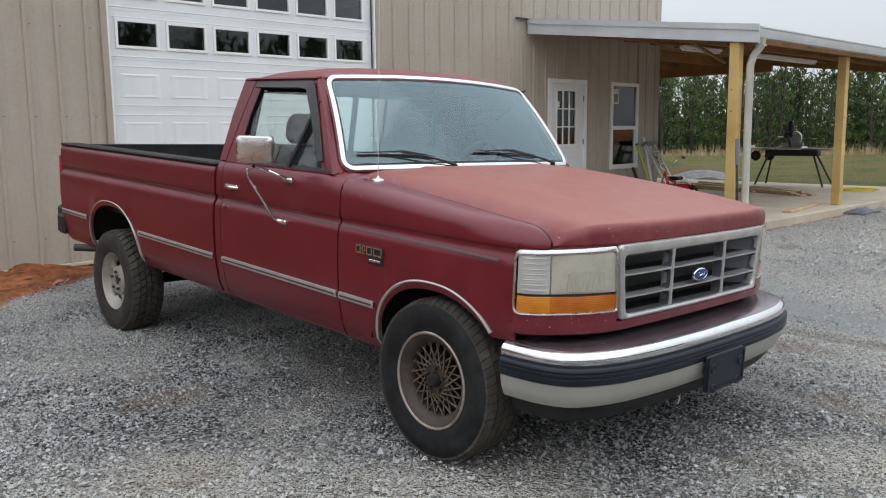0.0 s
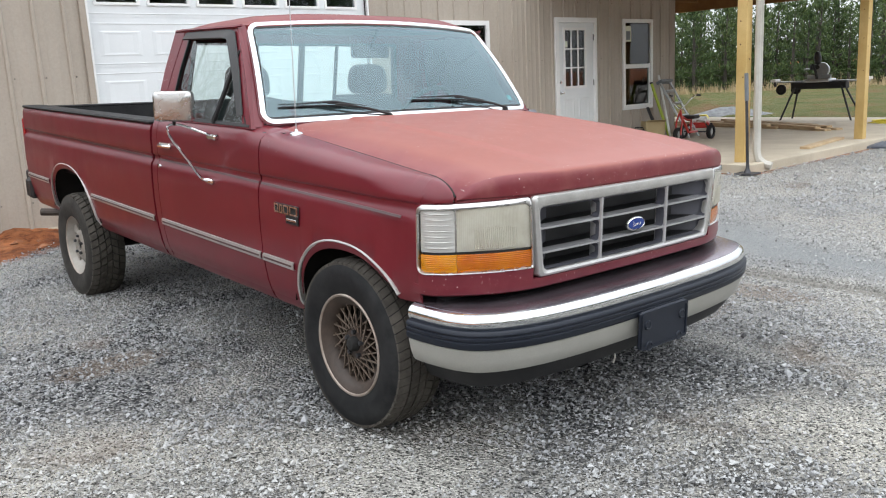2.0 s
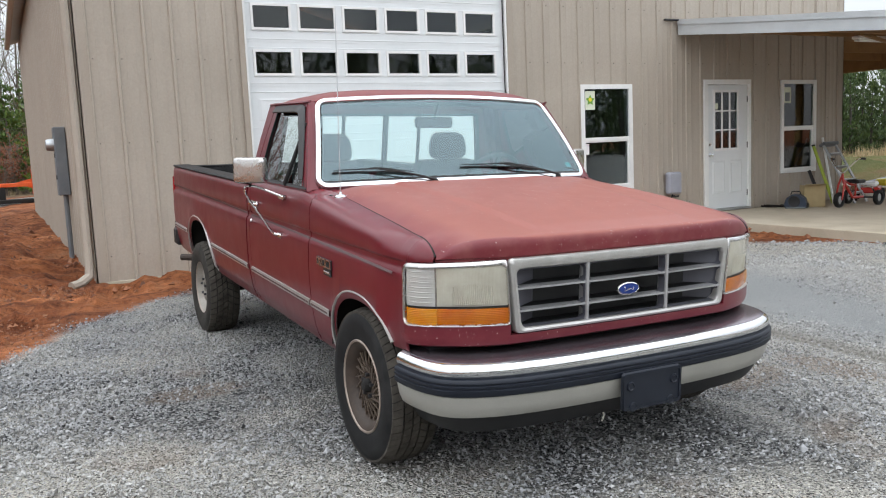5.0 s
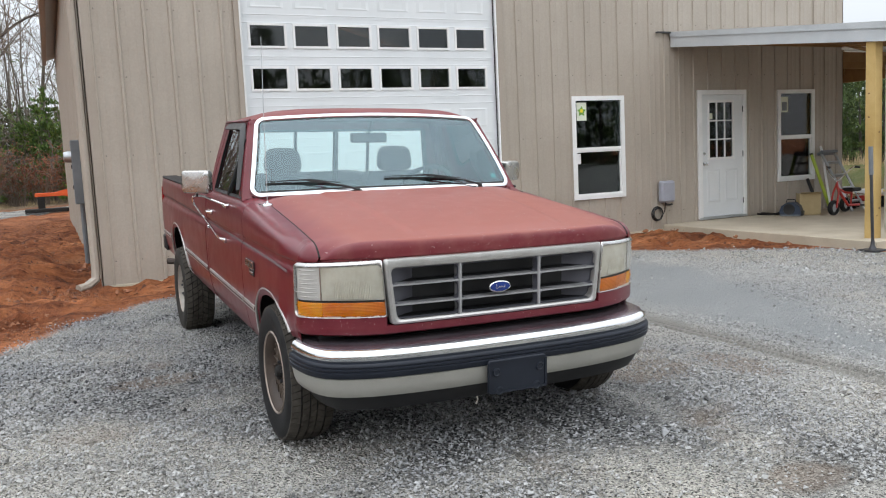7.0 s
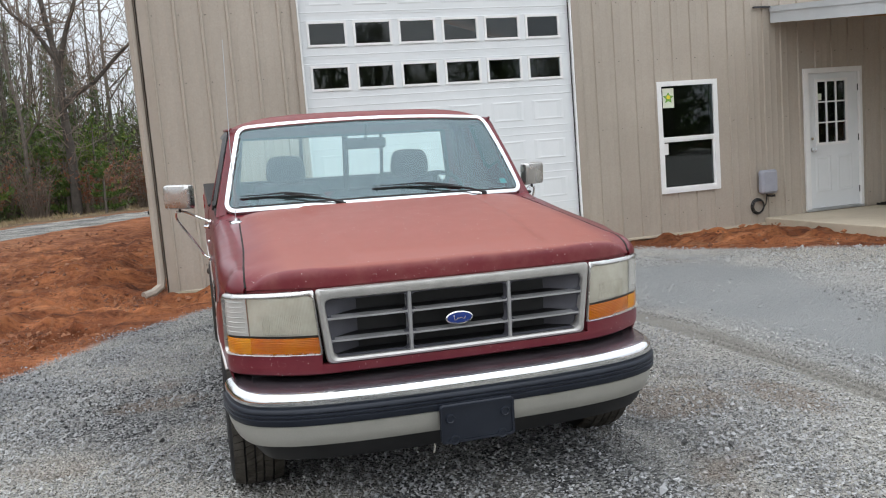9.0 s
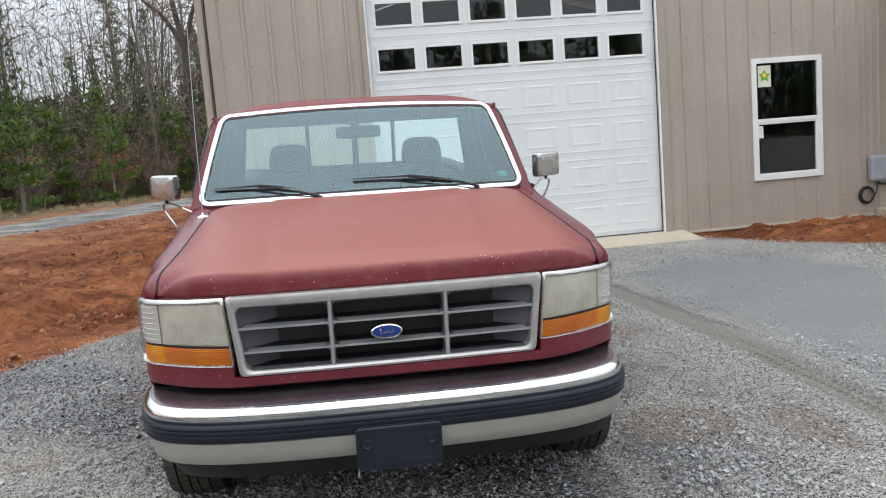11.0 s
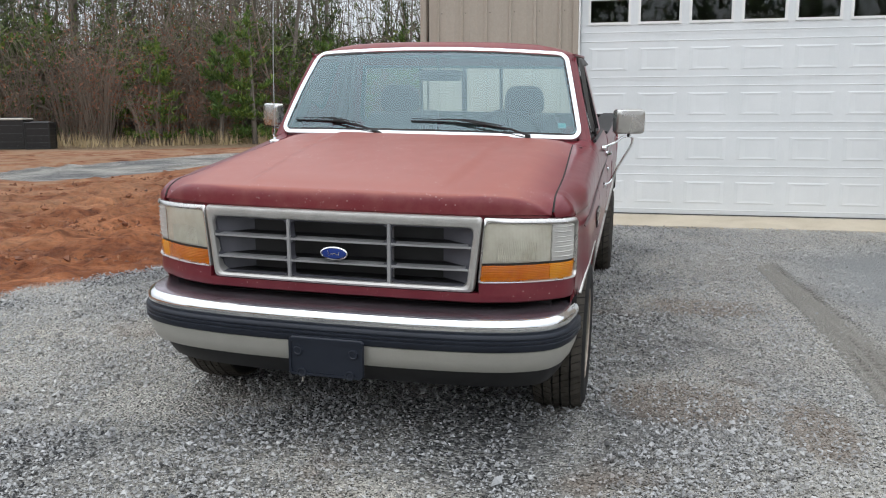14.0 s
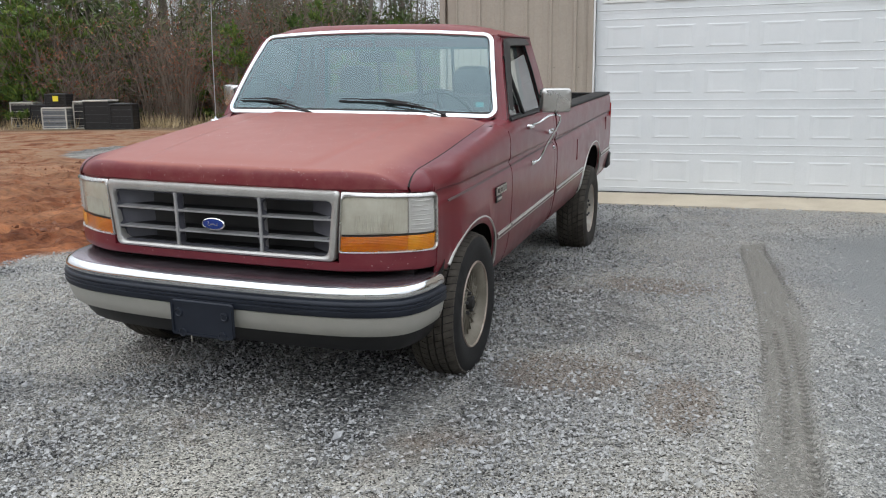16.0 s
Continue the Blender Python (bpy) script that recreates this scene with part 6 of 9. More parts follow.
part("rub_strip", loop_band([(0.531, 0.010), (0.529, -0.004), (0.522, -0.010), (0.514, -0.011), (0.511, -0.006), (0.507, -0.006), (0.504, -0.011), (0.497, -0.011), (0.494, -0.006), (0.490, -0.006), (0.487, -0.011), (0.472, -0.010), (0.462, -0.004), (0.460, 0.012)]), M_RUB, bumper, "slate grey grooved rubber strip")
part("lower_bumper", loop_band([(0.461, 0.006), (0.456, 0.002), (0.415, 0.010), (0.380, 0.024), (0.368, 0.034), (0.366, 0.06), (0.455, 0.06)]), M_SILVER, bumper, "silver beige lower bumper section")
part("air_dam", loop_band([(0.385, 0.05), (0.36, 0.055), (0.320, 0.072), (0.288, 0.095), (0.286, 0.112), (0.385, 0.10)]), M_BLACK, truck, "black plastic air dam below the bumper")
plate = part("plate_bracket", Geo().box(-0.155, 0.155, -0.832, -0.809, 0.329, 0.486, 0.010), M_RUB, bumper, "empty slate grey plate bracket")
part("bracket_lip", Geo().ring([(x, -0.831, z) for x, z in round_loop([(-0.153, 0.331), (0.153, 0.331), (0.153, 0.484), (-0.153, 0.484)], 0.014, 4)], [(x, -0.831, z) for x, z in round_loop([(-0.143, 0.3415), (0.143, 0.3415), (0.143, 0.473), (-0.143, 0.473)], 0.012, 4)], (0, -0.006, 0)), M_RUB, plate)
for x, z in ((-0.115, 0.430), (0.115, 0.430), (-0.10, 0.342), (0.10, 0.342)):
    part("screw_boss", Geo().lathe([(0.0001, -0.004), (0.012, -0.004), (0.015, -0.007), (0.019, -0.006), (0.021, 0)], 12, pose(x, -0.832, z), "y"), M_RUB, plate)
part("hanging_wire", Geo().tube([(-0.165, -0.70, 0.31), (-0.163, -0.71, 0.275), (-0.168, -0.705, 0.25)], 0.004, 5), M_ACCASE, truck, "short pale wire end below the air dam")
bumper.location.x = NOSE_DX
part("bumper_filler", Geo().box(-0.80, 0.80, -0.56, -0.50, 0.52, 0.588), M_BLACK, truck)

# windscreen
def screen(u, v):
    x = u * lerp(0.850, 0.732, v)
    y = lerp(lerp(0.640, 0.760, abs(u) ** 2.2), lerp(1.005, 1.075, abs(u) ** 2.2), v)
    z = lerp(lerp(1.182, 1.168, u * u), lerp(1.632, 1.606, u * u), v) + 0.012 * math.sin(math.pi * v)
    y -= 0.012 * math.sin(math.pi * v)
    return Vector((x, y, z))


RU, RV = 0.060, 0.095


def screen_u(v):
    d = max(0.0, RV - v, v - (1 - RV)) / RV
    return 1 - RU * (1 - math.sqrt(max(0.0, 1 - d * d)))


screen_v = [0, 0.012, 0.03, 0.06, RV] + [RV + (1 - 2 * RV) * j / 7 for j in range(1, 7)] + [1 - RV, 0.94, 0.97, 0.988, 1]
part("windscreen", Geo().grid([[screen((-1 + k / 12) * screen_u(v), v) for k in range(25)] for v in screen_v]), M_GLASS, truck, "tinted curved windscreen")
uv, corner_fans = [], []
for cu, cv, a0 in ((1 - RU, RV, -90), (1 - RU, 1 - RV, 0), (-1 + RU, 1 - RV, 90), (-1 + RU, RV, 180)):
    fan = [(cu + RU * math.cos(radians(a0 + 15 * k)), cv + RV * math.sin(radians(a0 + 15 * k))) for k in range(7)]
    corner_fans.append([(math.copysign(1, cu), 0 if cv < 0.5 else 1)] + fan)
    uv += fan
    e = uv[-1]
    nxt = {0: (1 - RU, 1 - RV), 1: (-1 + RU, 1), 2: (-1, RV), 3: (1 - RU, 0)}[len(corner_fans) - 1]
    if len(corner_fans) == 1:
        nxt = (1, 1 - RV)
    steps = 20 if e[1] in (0, 1) or abs(e[1] - nxt[1]) < 1e-6 else 8
    uv += [(lerp(e[0], nxt[0], k / steps), lerp(e[1], nxt[1], k / steps)) for k in range(1, steps)]
edge = [screen(u, v) for u, v in uv]
for fan in corner_fans:
    part("screen_corner", Geo().prism([screen(u, v) + Vector((0, 0.006, -0.004)) for u, v in fan], (0, 0.006, -0.004)), M_RED, truck)
cen = Vector((0, 0.86, 1.39))


def frame_loop(din, lift):
    out = []
    n = len(edge)
    for k, p in enumerate(edge):
        d = (edge[(k + 1) % n] - edge[k - 1]).normalized()
        nrm = Vector((0, -0.80, 0.60))
        side = d.cross(nrm).normalized()
        if side.dot(p - cen) < 0:
            side = -side
        out.append(p + side * din + nrm * lift)
    return out


part("screen_trim", Geo().grid([frame_loop(*q) for q in ((-0.011, 0.003), (-0.008, 0.008), (0.006, 0.009), (0.014, 0.005), (0.016, -0.012))], closed=True), M_CHROME, truck, "bright chrome windscreen surround")
part("screen_seal", Geo().grid([frame_loop(*q) for q in ((-0.026, 0.001), (-0.022, 0.004), (-0.013, 0.004))], closed=True), M_BLACK, truck)
part("inspection_sticker", Geo().grid([[screen(a, b) + Vector((0, 0.012, -0.002)) for a in (0.875, 0.925)] for b in (0.10, 0.155)], (0, 0.002, 0)), M_TEAL, truck, "small teal windscreen sticker")
# cowl
part("cowl", Geo().grid([[(u * seam_x(0.66) * 1.08, 0.60 + 0.08 * u * u, 1.150 - 0.02 * u * u) for u in us], [(u * 0.86, 0.665 + 0.115 * u * u, 1.163 - 0.012 * u * u) for u in us]], (0, 0, -0.02)), M_RED, truck)


def wiper(px, tipx, zt):
    w = part("wiper", Geo().lathe([(0.0001, 0.02), (0.014, 0.018), (0.016, 0)], 10, pose(px, 0.625 + 0.075 * px * px, 1.17), "z"), M_BLACK, truck, "black windscreen wiper at rest")
    sgn = -1

    def on(x, h, lift):
        u = x / 0.83
        v = h
        p = screen(max(-0.97, min(0.97, u)), v)
        return p + Vector((0, -0.8, 0.6)) * lift
    mid = (px + tipx) / 2 - 0.02
    part("arm", Geo().tube([(px, 0.62 + 0.075 * px * px, 1.185), on(px - 0.10, 0.035, 0.028), on(lerp(px, mid, 0.75), 0.085, 0.03), on(mid - 0.02, 0.11, 0.028)], [0.008, 0.006, 0.0045, 0.004], 6), M_BLACK, w)
    ends = [(tipx, 0.12), (lerp(tipx, px, 0.25), 0.118), (mid, 0.108), (lerp(tipx, px, 0.62), 0.095), (lerp(tipx, px, 0.80), 0.065)]
    part("blade", Geo().tube([on(x, h, 0.008) for x, h in ends], 0.0042, 5), M_BLACK, w)
    part("blade_holder", Geo().tube([on(x, h + 0.012, 0.02 + (0.012 if k == 2 else 0)) for k, (x, h) in enumerate(ends)], [0.002, 0.0035, 0.006, 0.0035, 0.002], 5), M_BLACK, w)
    return w


wiper(-0.235, -0.765, 0)
wiper(0.585, -0.06, 0)

# cab: roof, pillars, back
def roof_pt(u, v):
    yf = lerp(1.005, 1.075, abs(u) ** 2.2) - 0.006
    y = lerp(yf, 1.79, v)
    x = u * lerp(0.745, 0.772, sstep(0, 0.25, v))
    e = 1 - (1 - min(1, v / 0.13)) ** 2 if v < 0.13 else (1 - ((v - 0.86) / 0.14) ** 2 if v > 0.86 else 1.0)
    edge_z = lerp(lerp(1.648, 1.622, u * u), 1.606, sstep(0, 0.3, v))
    z = lerp(lerp(1.634, 1.608, u * u) if v < 0.5 else 1.600, 1.672 + 0.012 * math.sin(math.pi * v), max(0, e) * (1 - abs(u) ** 4))
    z = max(z, lerp(1.634, 1.608, u * u) if v < 0.05 else 1.596)
    return (x, y, z)


vs = [0, 0.03, 0.07, 0.12, 0.18, 0.3, 0.45, 0.6, 0.75, 0.86, 0.91, 0.95, 0.98, 1.0]
roof_u = [-1, -0.985, -0.95, -0.9, -0.82, -0.7, -0.5, -0.25, 0, 0.25, 0.5, 0.7, 0.82, 0.9, 0.95, 0.985, 1]
cab_roof = part("cab_roof", Geo().grid([[roof_pt(u, v) for u in roof_u] for v in vs], (0, 0, -0.03)), M_ROOF, truck, "faded red cab roof")


def sx(z):
    return lerp(0.908, 0.785, (z - 1.146) / 0.454)


def sp(y, z, o=0.0):
    return (-(sx(z) + o), y, z)


# door glass frame with the quarter light, cab corner pillar
o = [sp(0.775, 1.140), sp(1.797, 1.140), sp(1.735, 1.40), sp(1.665, 1.600), sp(1.090, 1.600), sp(0.938, 1.40)]
i = [sp(0.828, 1.152), sp(1.690, 1.152), sp(1.660, 1.40), sp(1.612, 1.566), sp(1.132, 1.566), sp(0.980, 1.40)]
fr = Geo().ring(o, i, (0.03, 0, 0))
gl = Geo().add([sp(0.828, 1.150, -0.012), sp(1.690, 1.150, -0.012), sp(1.660, 1.40, -0.012), sp(1.612, 1.568, -0.012), sp(1.132, 1.568, -0.012), sp(0.980, 1.40, -0.012)], [(0, 1, 2, 5), (5, 2, 3, 4)])
seal = Geo().ring(i, [sp(0.848, 1.162, 0.001), sp(1.678, 1.162, 0.001), sp(1.648, 1.40, 0.001), sp(1.602, 1.556, 0.001), sp(1.140, 1.556, 0.001), sp(0.994, 1.40, 0.001)], (0.012, 0, 0))
bar = Geo().tube([sp(1.155, 1.150, 0.002), sp(1.035, 1.45, 0.002), sp(1.02, 1.49, 0.0)], [0.013, 0.011, 0.008], 6)
belt = Geo().tube([sp(0.80, 1.150, 0.006), sp(1.62, 1.150, 0.006)], 0.010, 5)
visor = Geo().grid([[sp(0.868, 1.20, 0.010), sp(0.978, 1.40, 0.010), sp(1.092, 1.578, 0.010), sp(1.16, 1.592, 0.008), sp(1.63, 1.592, 0.008)],
                    [sp(0.896, 1.192, 0.022), sp(1.012, 1.383, 0.026), sp(1.124, 1.545, 0.030), sp(1.18, 1.553, 0.032), sp(1.625, 1.556, 0.030)], [sp(0.900, 1.191, 0.012), sp(1.016, 1.381, 0.014), sp(1.128, 1.541, 0.018), sp(1.182, 1.547, 0.022), sp(1.625, 1.550, 0.020)]], (0.004, 0, 0))
for ob, flip in zip(doors, (False, True)):
    def put2(name, geo, mat, label="", parent=None):
        return part(name, geo.mirrored() if flip else geo, mat, parent or ob, label)
    put2("window_surround", fr, M_RED)
    put2("door_glass", gl, M_SIDEGLASS, "clear door glass")
    put2("glass_seal", seal, M_BLACK)
    put2("quarter_light_bar", bar, M_BLACK)
    put2("belt_seal", belt, M_BLACK)
    put2("vent_visor", visor, M_SMOKE, "smoked plastic vent visor")
both("corner_pillar", Geo().prism([sp(1.800, 1.146), sp(1.868, 1.146), sp(1.84, 1.40), sp(1.790, 1.600), sp(1.668, 1.600), sp(1.738, 1.40)], (0.06, 0, 0)), M_RED, truck)
ap = Geo()
ap.grid([[(-0.846, 0.764, 1.150), (-0.872, 0.768, 1.148), (-0.904, 0.790, 1.146), (-0.907, 0.86, 1.146)],
         [(-0.790, 0.927, 1.385), (-0.810, 0.928, 1.385), (-0.843, 0.945, 1.385), (-0.846, 1.0, 1.385)],
         [(-0.728, 1.084, 1.608), (-0.748, 1.085, 1.610), (-0.782, 1.10, 1.604), (-0.780, 1.16, 1.600)]], (0.012, 0.02, 0))
both("a_pillar", ap, M_RED, truck)
both("cowl_side", Geo().grid([[(-0.806, 0.664, 1.138), (-0.86, 0.664, 1.133), (-0.905, 0.668, 1.121), (-0.930, 0.668, 1.100)], [(-0.826, 0.715, 1.148), (-0.868, 0.72, 1.142), (-0.906, 0.74, 1.130), (-0.931, 0.74, 1.104)], [(-0.846, 0.766, 1.156), (-0.876, 0.775, 1.152), (-0.907, 0.82, 1.146), (-0.932, 0.83, 1.110)]], (0, 0.01, -0.02)), M_RED, truck)
both("drip_rail", Geo().tube([(-0.776, 1.06, 1.606), (-0.792, 1.10, 1.602), (-0.794, 1.66, 1.602), (-0.785, 1.78, 1.598)], 0.007, 5), M_RED, truck)
# back panel with the sliding window
bo = [(-0.90, 1.866, 0.42), (0.90, 1.866, 0.42), (0.905, 1.868, 1.146), (0.785, 1.785, 1.60), (-0.785, 1.785, 1.60), (-0.905, 1.868, 1.146)]
bi = [(-0.73, 1.864, 1.160), (0.73, 1.864, 1.160), (0.745, 1.855, 1.20), (0.70, 1.800, 1.545), (-0.70, 1.800, 1.545), (-0.745, 1.855, 1.20)]
part("cab_back", Geo().ring(bo, bi, (0, -0.03, 0)), M_RED, truck)
back_glass = part("back_window", Geo().add([(p[0], p[1] - 0.012, p[2]) for p in bi], [(0, 1, 2, 5), (5, 2, 3, 4)]), M_SIDEGLASS, truck, "sliding back window with black bars")
for x in (-0.30, 0.0, 0.25):
    w = 0.012 if x else 0.020
    part("slider_bar", Geo().tube([(x, 1.848, 1.165), (x, 1.790, 1.535)], w, 6), M_BLACK, back_glass)
part("window_rubber", Geo().ring(bi, [(p[0] * 0.965, p[1], lerp(1.35, p[2], 0.92)) for p in bi], (0, -0.028, 0)), M_BLACK, back_glass)

# door fittings
for ob, s in zip(doors, (-1, 1)):
    def bx(a, b, *r):
        return Geo().box(*sorted((s * a, s * b)), *r)
    h = part("door_handle", bx(0.942, 0.962, 1.615, 1.75, 0.990, 1.020, 0.006), M_CHROME, ob, "chrome push-button door handle")
    part("pull", Geo().tube([(s * 0.952, 1.615, 1.002), (s * 0.976, 1.64, 1.004), (s * 0.976, 1.715, 1.006), (s * 0.952, 1.745, 1.006)], 0.009, 6), M_CHROME, h)
    part("lock", Geo().lathe([(0.0001, 0.968), (0.010, 0.966), (0.012, 0.955)], 10, (pose(0, 1.755, 0.893) if s > 0 else pose(0, 1.755, 0.893, 0, 0, 180)), "x"), M_CHROME, ob)
    inn = 0.0 if s < 0 else 0.024
    mg = Geo()
    mm = pose(s * (1.110 - inn), 1.165, 1.236, 0, 0, 37 * s * (1.0 if s < 0 else 0.8))
    prow = []
    for y, k in ((1.205, 0.97), (1.200, 1.0), (1.165, 1.0), (1.140, 0.97), (1.128, 0.88), (1.124, 0.60), (1.123, 0.2)):
        lp = round_loop([(-0.097 * k, -0.070 * k), (0.097 * k, -0.070 * k), (0.097 * k, 0.070 * k), (-0.097 * k, 0.070 * k)], 0.026 * k, 5)
        prow.append([tuple(mm @ Vector((a * 0.95, (y - 1.165) * 0.66, b))) for a, b in lp])
    mg.grid(prow, closed=True)
    mg.f.append(tuple(range(len(mg.v) - len(prow[0]), len(mg.v))))
    mir = part("wing_mirror", mg, M_DULLCHROME, ob, "chrome towing-style door mirror on a tube arm")
    part("mirror_glass", Geo().prism([tuple(mm @ Vector((a * 0.95, 0.026, b))) for a, b in round_loop([(-0.092, -0.065), (0.092, -0.065), (0.092, 0.065), (-0.092, 0.065)], 0.024, 4)], (0, -0.003, 0)), M_CHROME, mir)
    arm = [(s * 0.955, 1.110, 1.092), (s * 1.01, 1.13, 1.116), (s * (1.075 - inn), 1.165, 1.146), (s * (1.118 - inn), 1.19, 1.150), (s * (1.133 - inn), 1.20, 1.134), (s * (1.122 - inn), 1.20, 1.09), (s * (1.047 - inn / 2), 1.19, 0.975), (s * 0.995, 1.175, 0.888), (s * 0.968, 1.145, 0.874)]
    part("mirror_arm", Geo().tube(curve_pts(arm, 4), 0.0065, 7), M_CHROME, mir)
    part("mirror_post", Geo().tube([(s * (1.108 - inn), 1.182, 1.148), (s * (1.110 - inn), 1.172, 1.180)], 0.008, 7), M_BLACK, mir)
    part("arm_bracket", bx(0.935, 0.968, 1.065, 1.15, 1.072, 1.100, 0.008), M_CHROME, mir)
    part("arm_bracket", bx(0.945, 0.975, 1.11, 1.185, 0.856, 0.884, 0.008), M_CHROME, mir)

# bed
both("bed_rail_cap", Geo().box(-0.945, -0.80, 1.895, 4.38, 1.108, 1.128, 0.008), M_LINER, truck, "black plastic rail cap")
both("bed_inner_wall", Geo().grid([[(-0.80 if k % 4 < 2 else -0.788, 1.90 + 0.05 * k, z) for k in range(50)] for z in (0.70, 1.115)], (-0.03, 0, 0)), M_LINER, truck, "ribbed black bed liner", 20)
part("bed_floor", Geo().box(-0.86, 0.86, 1.90, 4.36, 0.66, 0.70), M_LINER, truck)
part("bed_front", Geo().grid([[(-0.80 + 0.04 * k, 1.905 if k % 4 < 2 else 1.917, z) for k in range(41)] for z in (0.68, 1.112)], (0, -0.02, 0)), M_LINER, truck, "ribbed black front of the bed liner", 20)
part("bed_front_cap", Geo().box(-0.80, 0.80, 1.890, 1.935, 1.108, 1.128, 0.008), M_LINER, truck)
gate = part("tailgate", Geo().box(-0.80, 0.80, 4.335, 4.385, 0.66, 1.10, 0.01), M_RED, truck, "dark red tailgate, closed")
part("gate_liner", Geo().box(-0.78, 0.78, 4.322, 4.334, 0.70, 1.10), M_LINER, gate)
part("gate_cap", Geo().box(-0.80, 0.80, 4.325, 4.392, 1.10, 1.118, 0.006), M_LINER, gate)
both("tail_lamp", Geo().box(-0.956, -0.82, 4.372, 4.398, 0.70, 1.03, 0.010), M_TAIL, truck, "tall red tail lamp")
rb = part("rear_bumper", Geo().box(-0.93, 0.93, 4.40, 4.56, 0.44, 0.62, 0.02), M_BLACK, truck, "black rear step bumper")
both("bumper_end", Geo().box(-0.955, -0.88, 4.36, 4.50, 0.40, 0.56, 0.02), M_BLACK, truck)
part("exhaust_pipe", Geo().tube([(-0.55, 3.6, 0.30), (-0.80, 3.95, 0.33), (-0.97, 4.08, 0.335)], 0.028, 10), M_BRONZE, truck, "rusty exhaust tailpipe")
for ob in beds[1:]:
    part("fuel_door", Geo().box(0.952, 0.963, 2.62, 2.76, 0.70, 0.86, 0.006), M_RED, ob, "fuel filler door")
    part("fuel_door", Geo().box(0.952, 0.963, 4.05, 4.16, 0.80, 0.92, 0.006), M_RED, ob)

# underside
part("chassis", Geo().box(-0.46, -0.36, -0.6, 4.4, 0.30, 0.44).box(0.36, 0.46, -0.6, 4.4, 0.30, 0.44).box(-0.62, 0.62, 0.55, 1.85, 0.36, 0.46).box(-0.36, 0.36, -0.55, 0.6, 0.26, 0.60).box(-0.74, 0.74, 1.9, 2.7, 0.40, 0.66).box(-0.74, 0.74, 3.95, 4.33, 0.46, 0.66), M_DARK, truck, "dark chassis rails and floor")
# unseen tank, gearbox, crossmember and muffler, added to block light beneath
part("fuel_tank", Geo().box(-0.80, -0.48, 1.95, 2.85, 0.33, 0.60, 0.05), M_DARK, truck, "unseen dark fuel tank, added to block light under the truck")
part("gearbox", Geo().tube([(0, 0.35, 0.40), (0, 0.75, 0.40), (0, 0.95, 0.38), (0, 1.7, 0.34)], [0.22, 0.20, 0.13, 0.10], 12), M_DARK, truck)
part("driveshaft", Geo().tube([(0, 1.7, 0.34), (0, 3.3, 0.19)], 0.045, 10), M_DARK, truck)
part("crossmember", Geo().box(-0.70, 0.70, -0.20, 0.22, 0.24, 0.40, 0.03), M_DARK, truck)
part("muffler", Geo().tube([(0.62, 1.2, 0.34), (0.62, 1.25, 0.34), (0.62, 1.9, 0.33), (0.62, 1.95, 0.33)], [0.03, 0.11, 0.11, 0.03], 12), M_DARK, truck)
part("rear_axle", Geo().tube([(-0.75, 3.39, 0.17), (-0.12, 3.39, 0.17), (0, 3.39, 0.17), (0.12, 3.39, 0.17), (0.75, 3.39, 0.17)], [0.04, 0.04, 0.13, 0.04, 0.04], 12), M_DARK, truck)
part("front_axle", Geo().tube([(-0.75, 0.0, 0.30), (0.75, 0.0, 0.28)], 0.04, 8), M_DARK, truck)


def wheel_well(c, r, top):
    g = Geo()
    rows = []
    for x in (-0.925, -0.60):
        rows.append([(x, c + r * math.sin(t), max(0.41, 0.36 + (top - 0.36) * math.cos(t))) for t in np.linspace(-1.62, 1.62, 25)])
    g.grid(rows, (0, 0, 0.012))
    g.prism([(-0.60, c + r * math.sin(t), max(0.41, 0.36 + (top - 0.36) * math.cos(t))) for t in np.linspace(-1.62, 1.62, 25)], (0.01, 0, 0))
    return g


both("wheel_well", wheel_well(0.012, 0.44, 0.83), M_DARK, truck)
both("wheel_well", wheel_well(3.39, 0.49, 0.84), M_DARK, truck)
both("rocker", Geo().box(-0.895, -0.80, 0.44, 1.86, 0.372, 0.41, 0.01), M_RED, truck)
part("firewall", Geo().box(-0.86, 0.86, 0.60, 0.66, 0.42, 1.13), M_DARK, truck)
part("cab_floor", Geo().box(-0.86, 0.86, 0.62, 1.85, 0.44, 0.47), M_DARK, truck)
part("headliner", Geo().grid([[(x, y, 1.598) for x in (-0.74, 0, 0.74)] for y in (1.09, 1.4, 1.77)], (0, 0, 0.01)), M_SEAT, truck)

# cab interior
dash = part("dashboard", Geo().grid([[(x, y + 0.05 * (x / 0.84) ** 2, z) for x in spans(-0.84, 0.84, 0.12)] for y, z in ((0.70, 1.135), (0.80, 1.155), (0.92, 1.150), (0.985, 1.12), (1.00, 1.04), (0.94, 0.95), (0.92, 0.80))], (0, -0.02, -0.02)), M_DASH, truck, "grey padded dashboard")
part("instrument_hood", Geo().box(0.20, 0.62, 0.88, 1.00, 1.10, 1.175, 0.02), M_DASH, dash)
wheel_c = Matrix.Translation((0.40, 1.13, 1.125)) @ Matrix.Rotation(radians(-58), 4, "X")
sw = part("steering_wheel", Geo().lathe([(0.195 + 0.014 * math.cos(a), 0.014 * math.sin(a)) for a in np.linspace(0, 2 * math.pi, 9)[:-1]], 30, wheel_c, "z", True), M_BLACK, truck, "black steering wheel")
part("hub", Geo().lathe([(0.0001, 0.02), (0.06, 0.018), (0.075, 0.0), (0.05, -0.06)], 16, wheel_c, "z"), M_BLACK, sw)
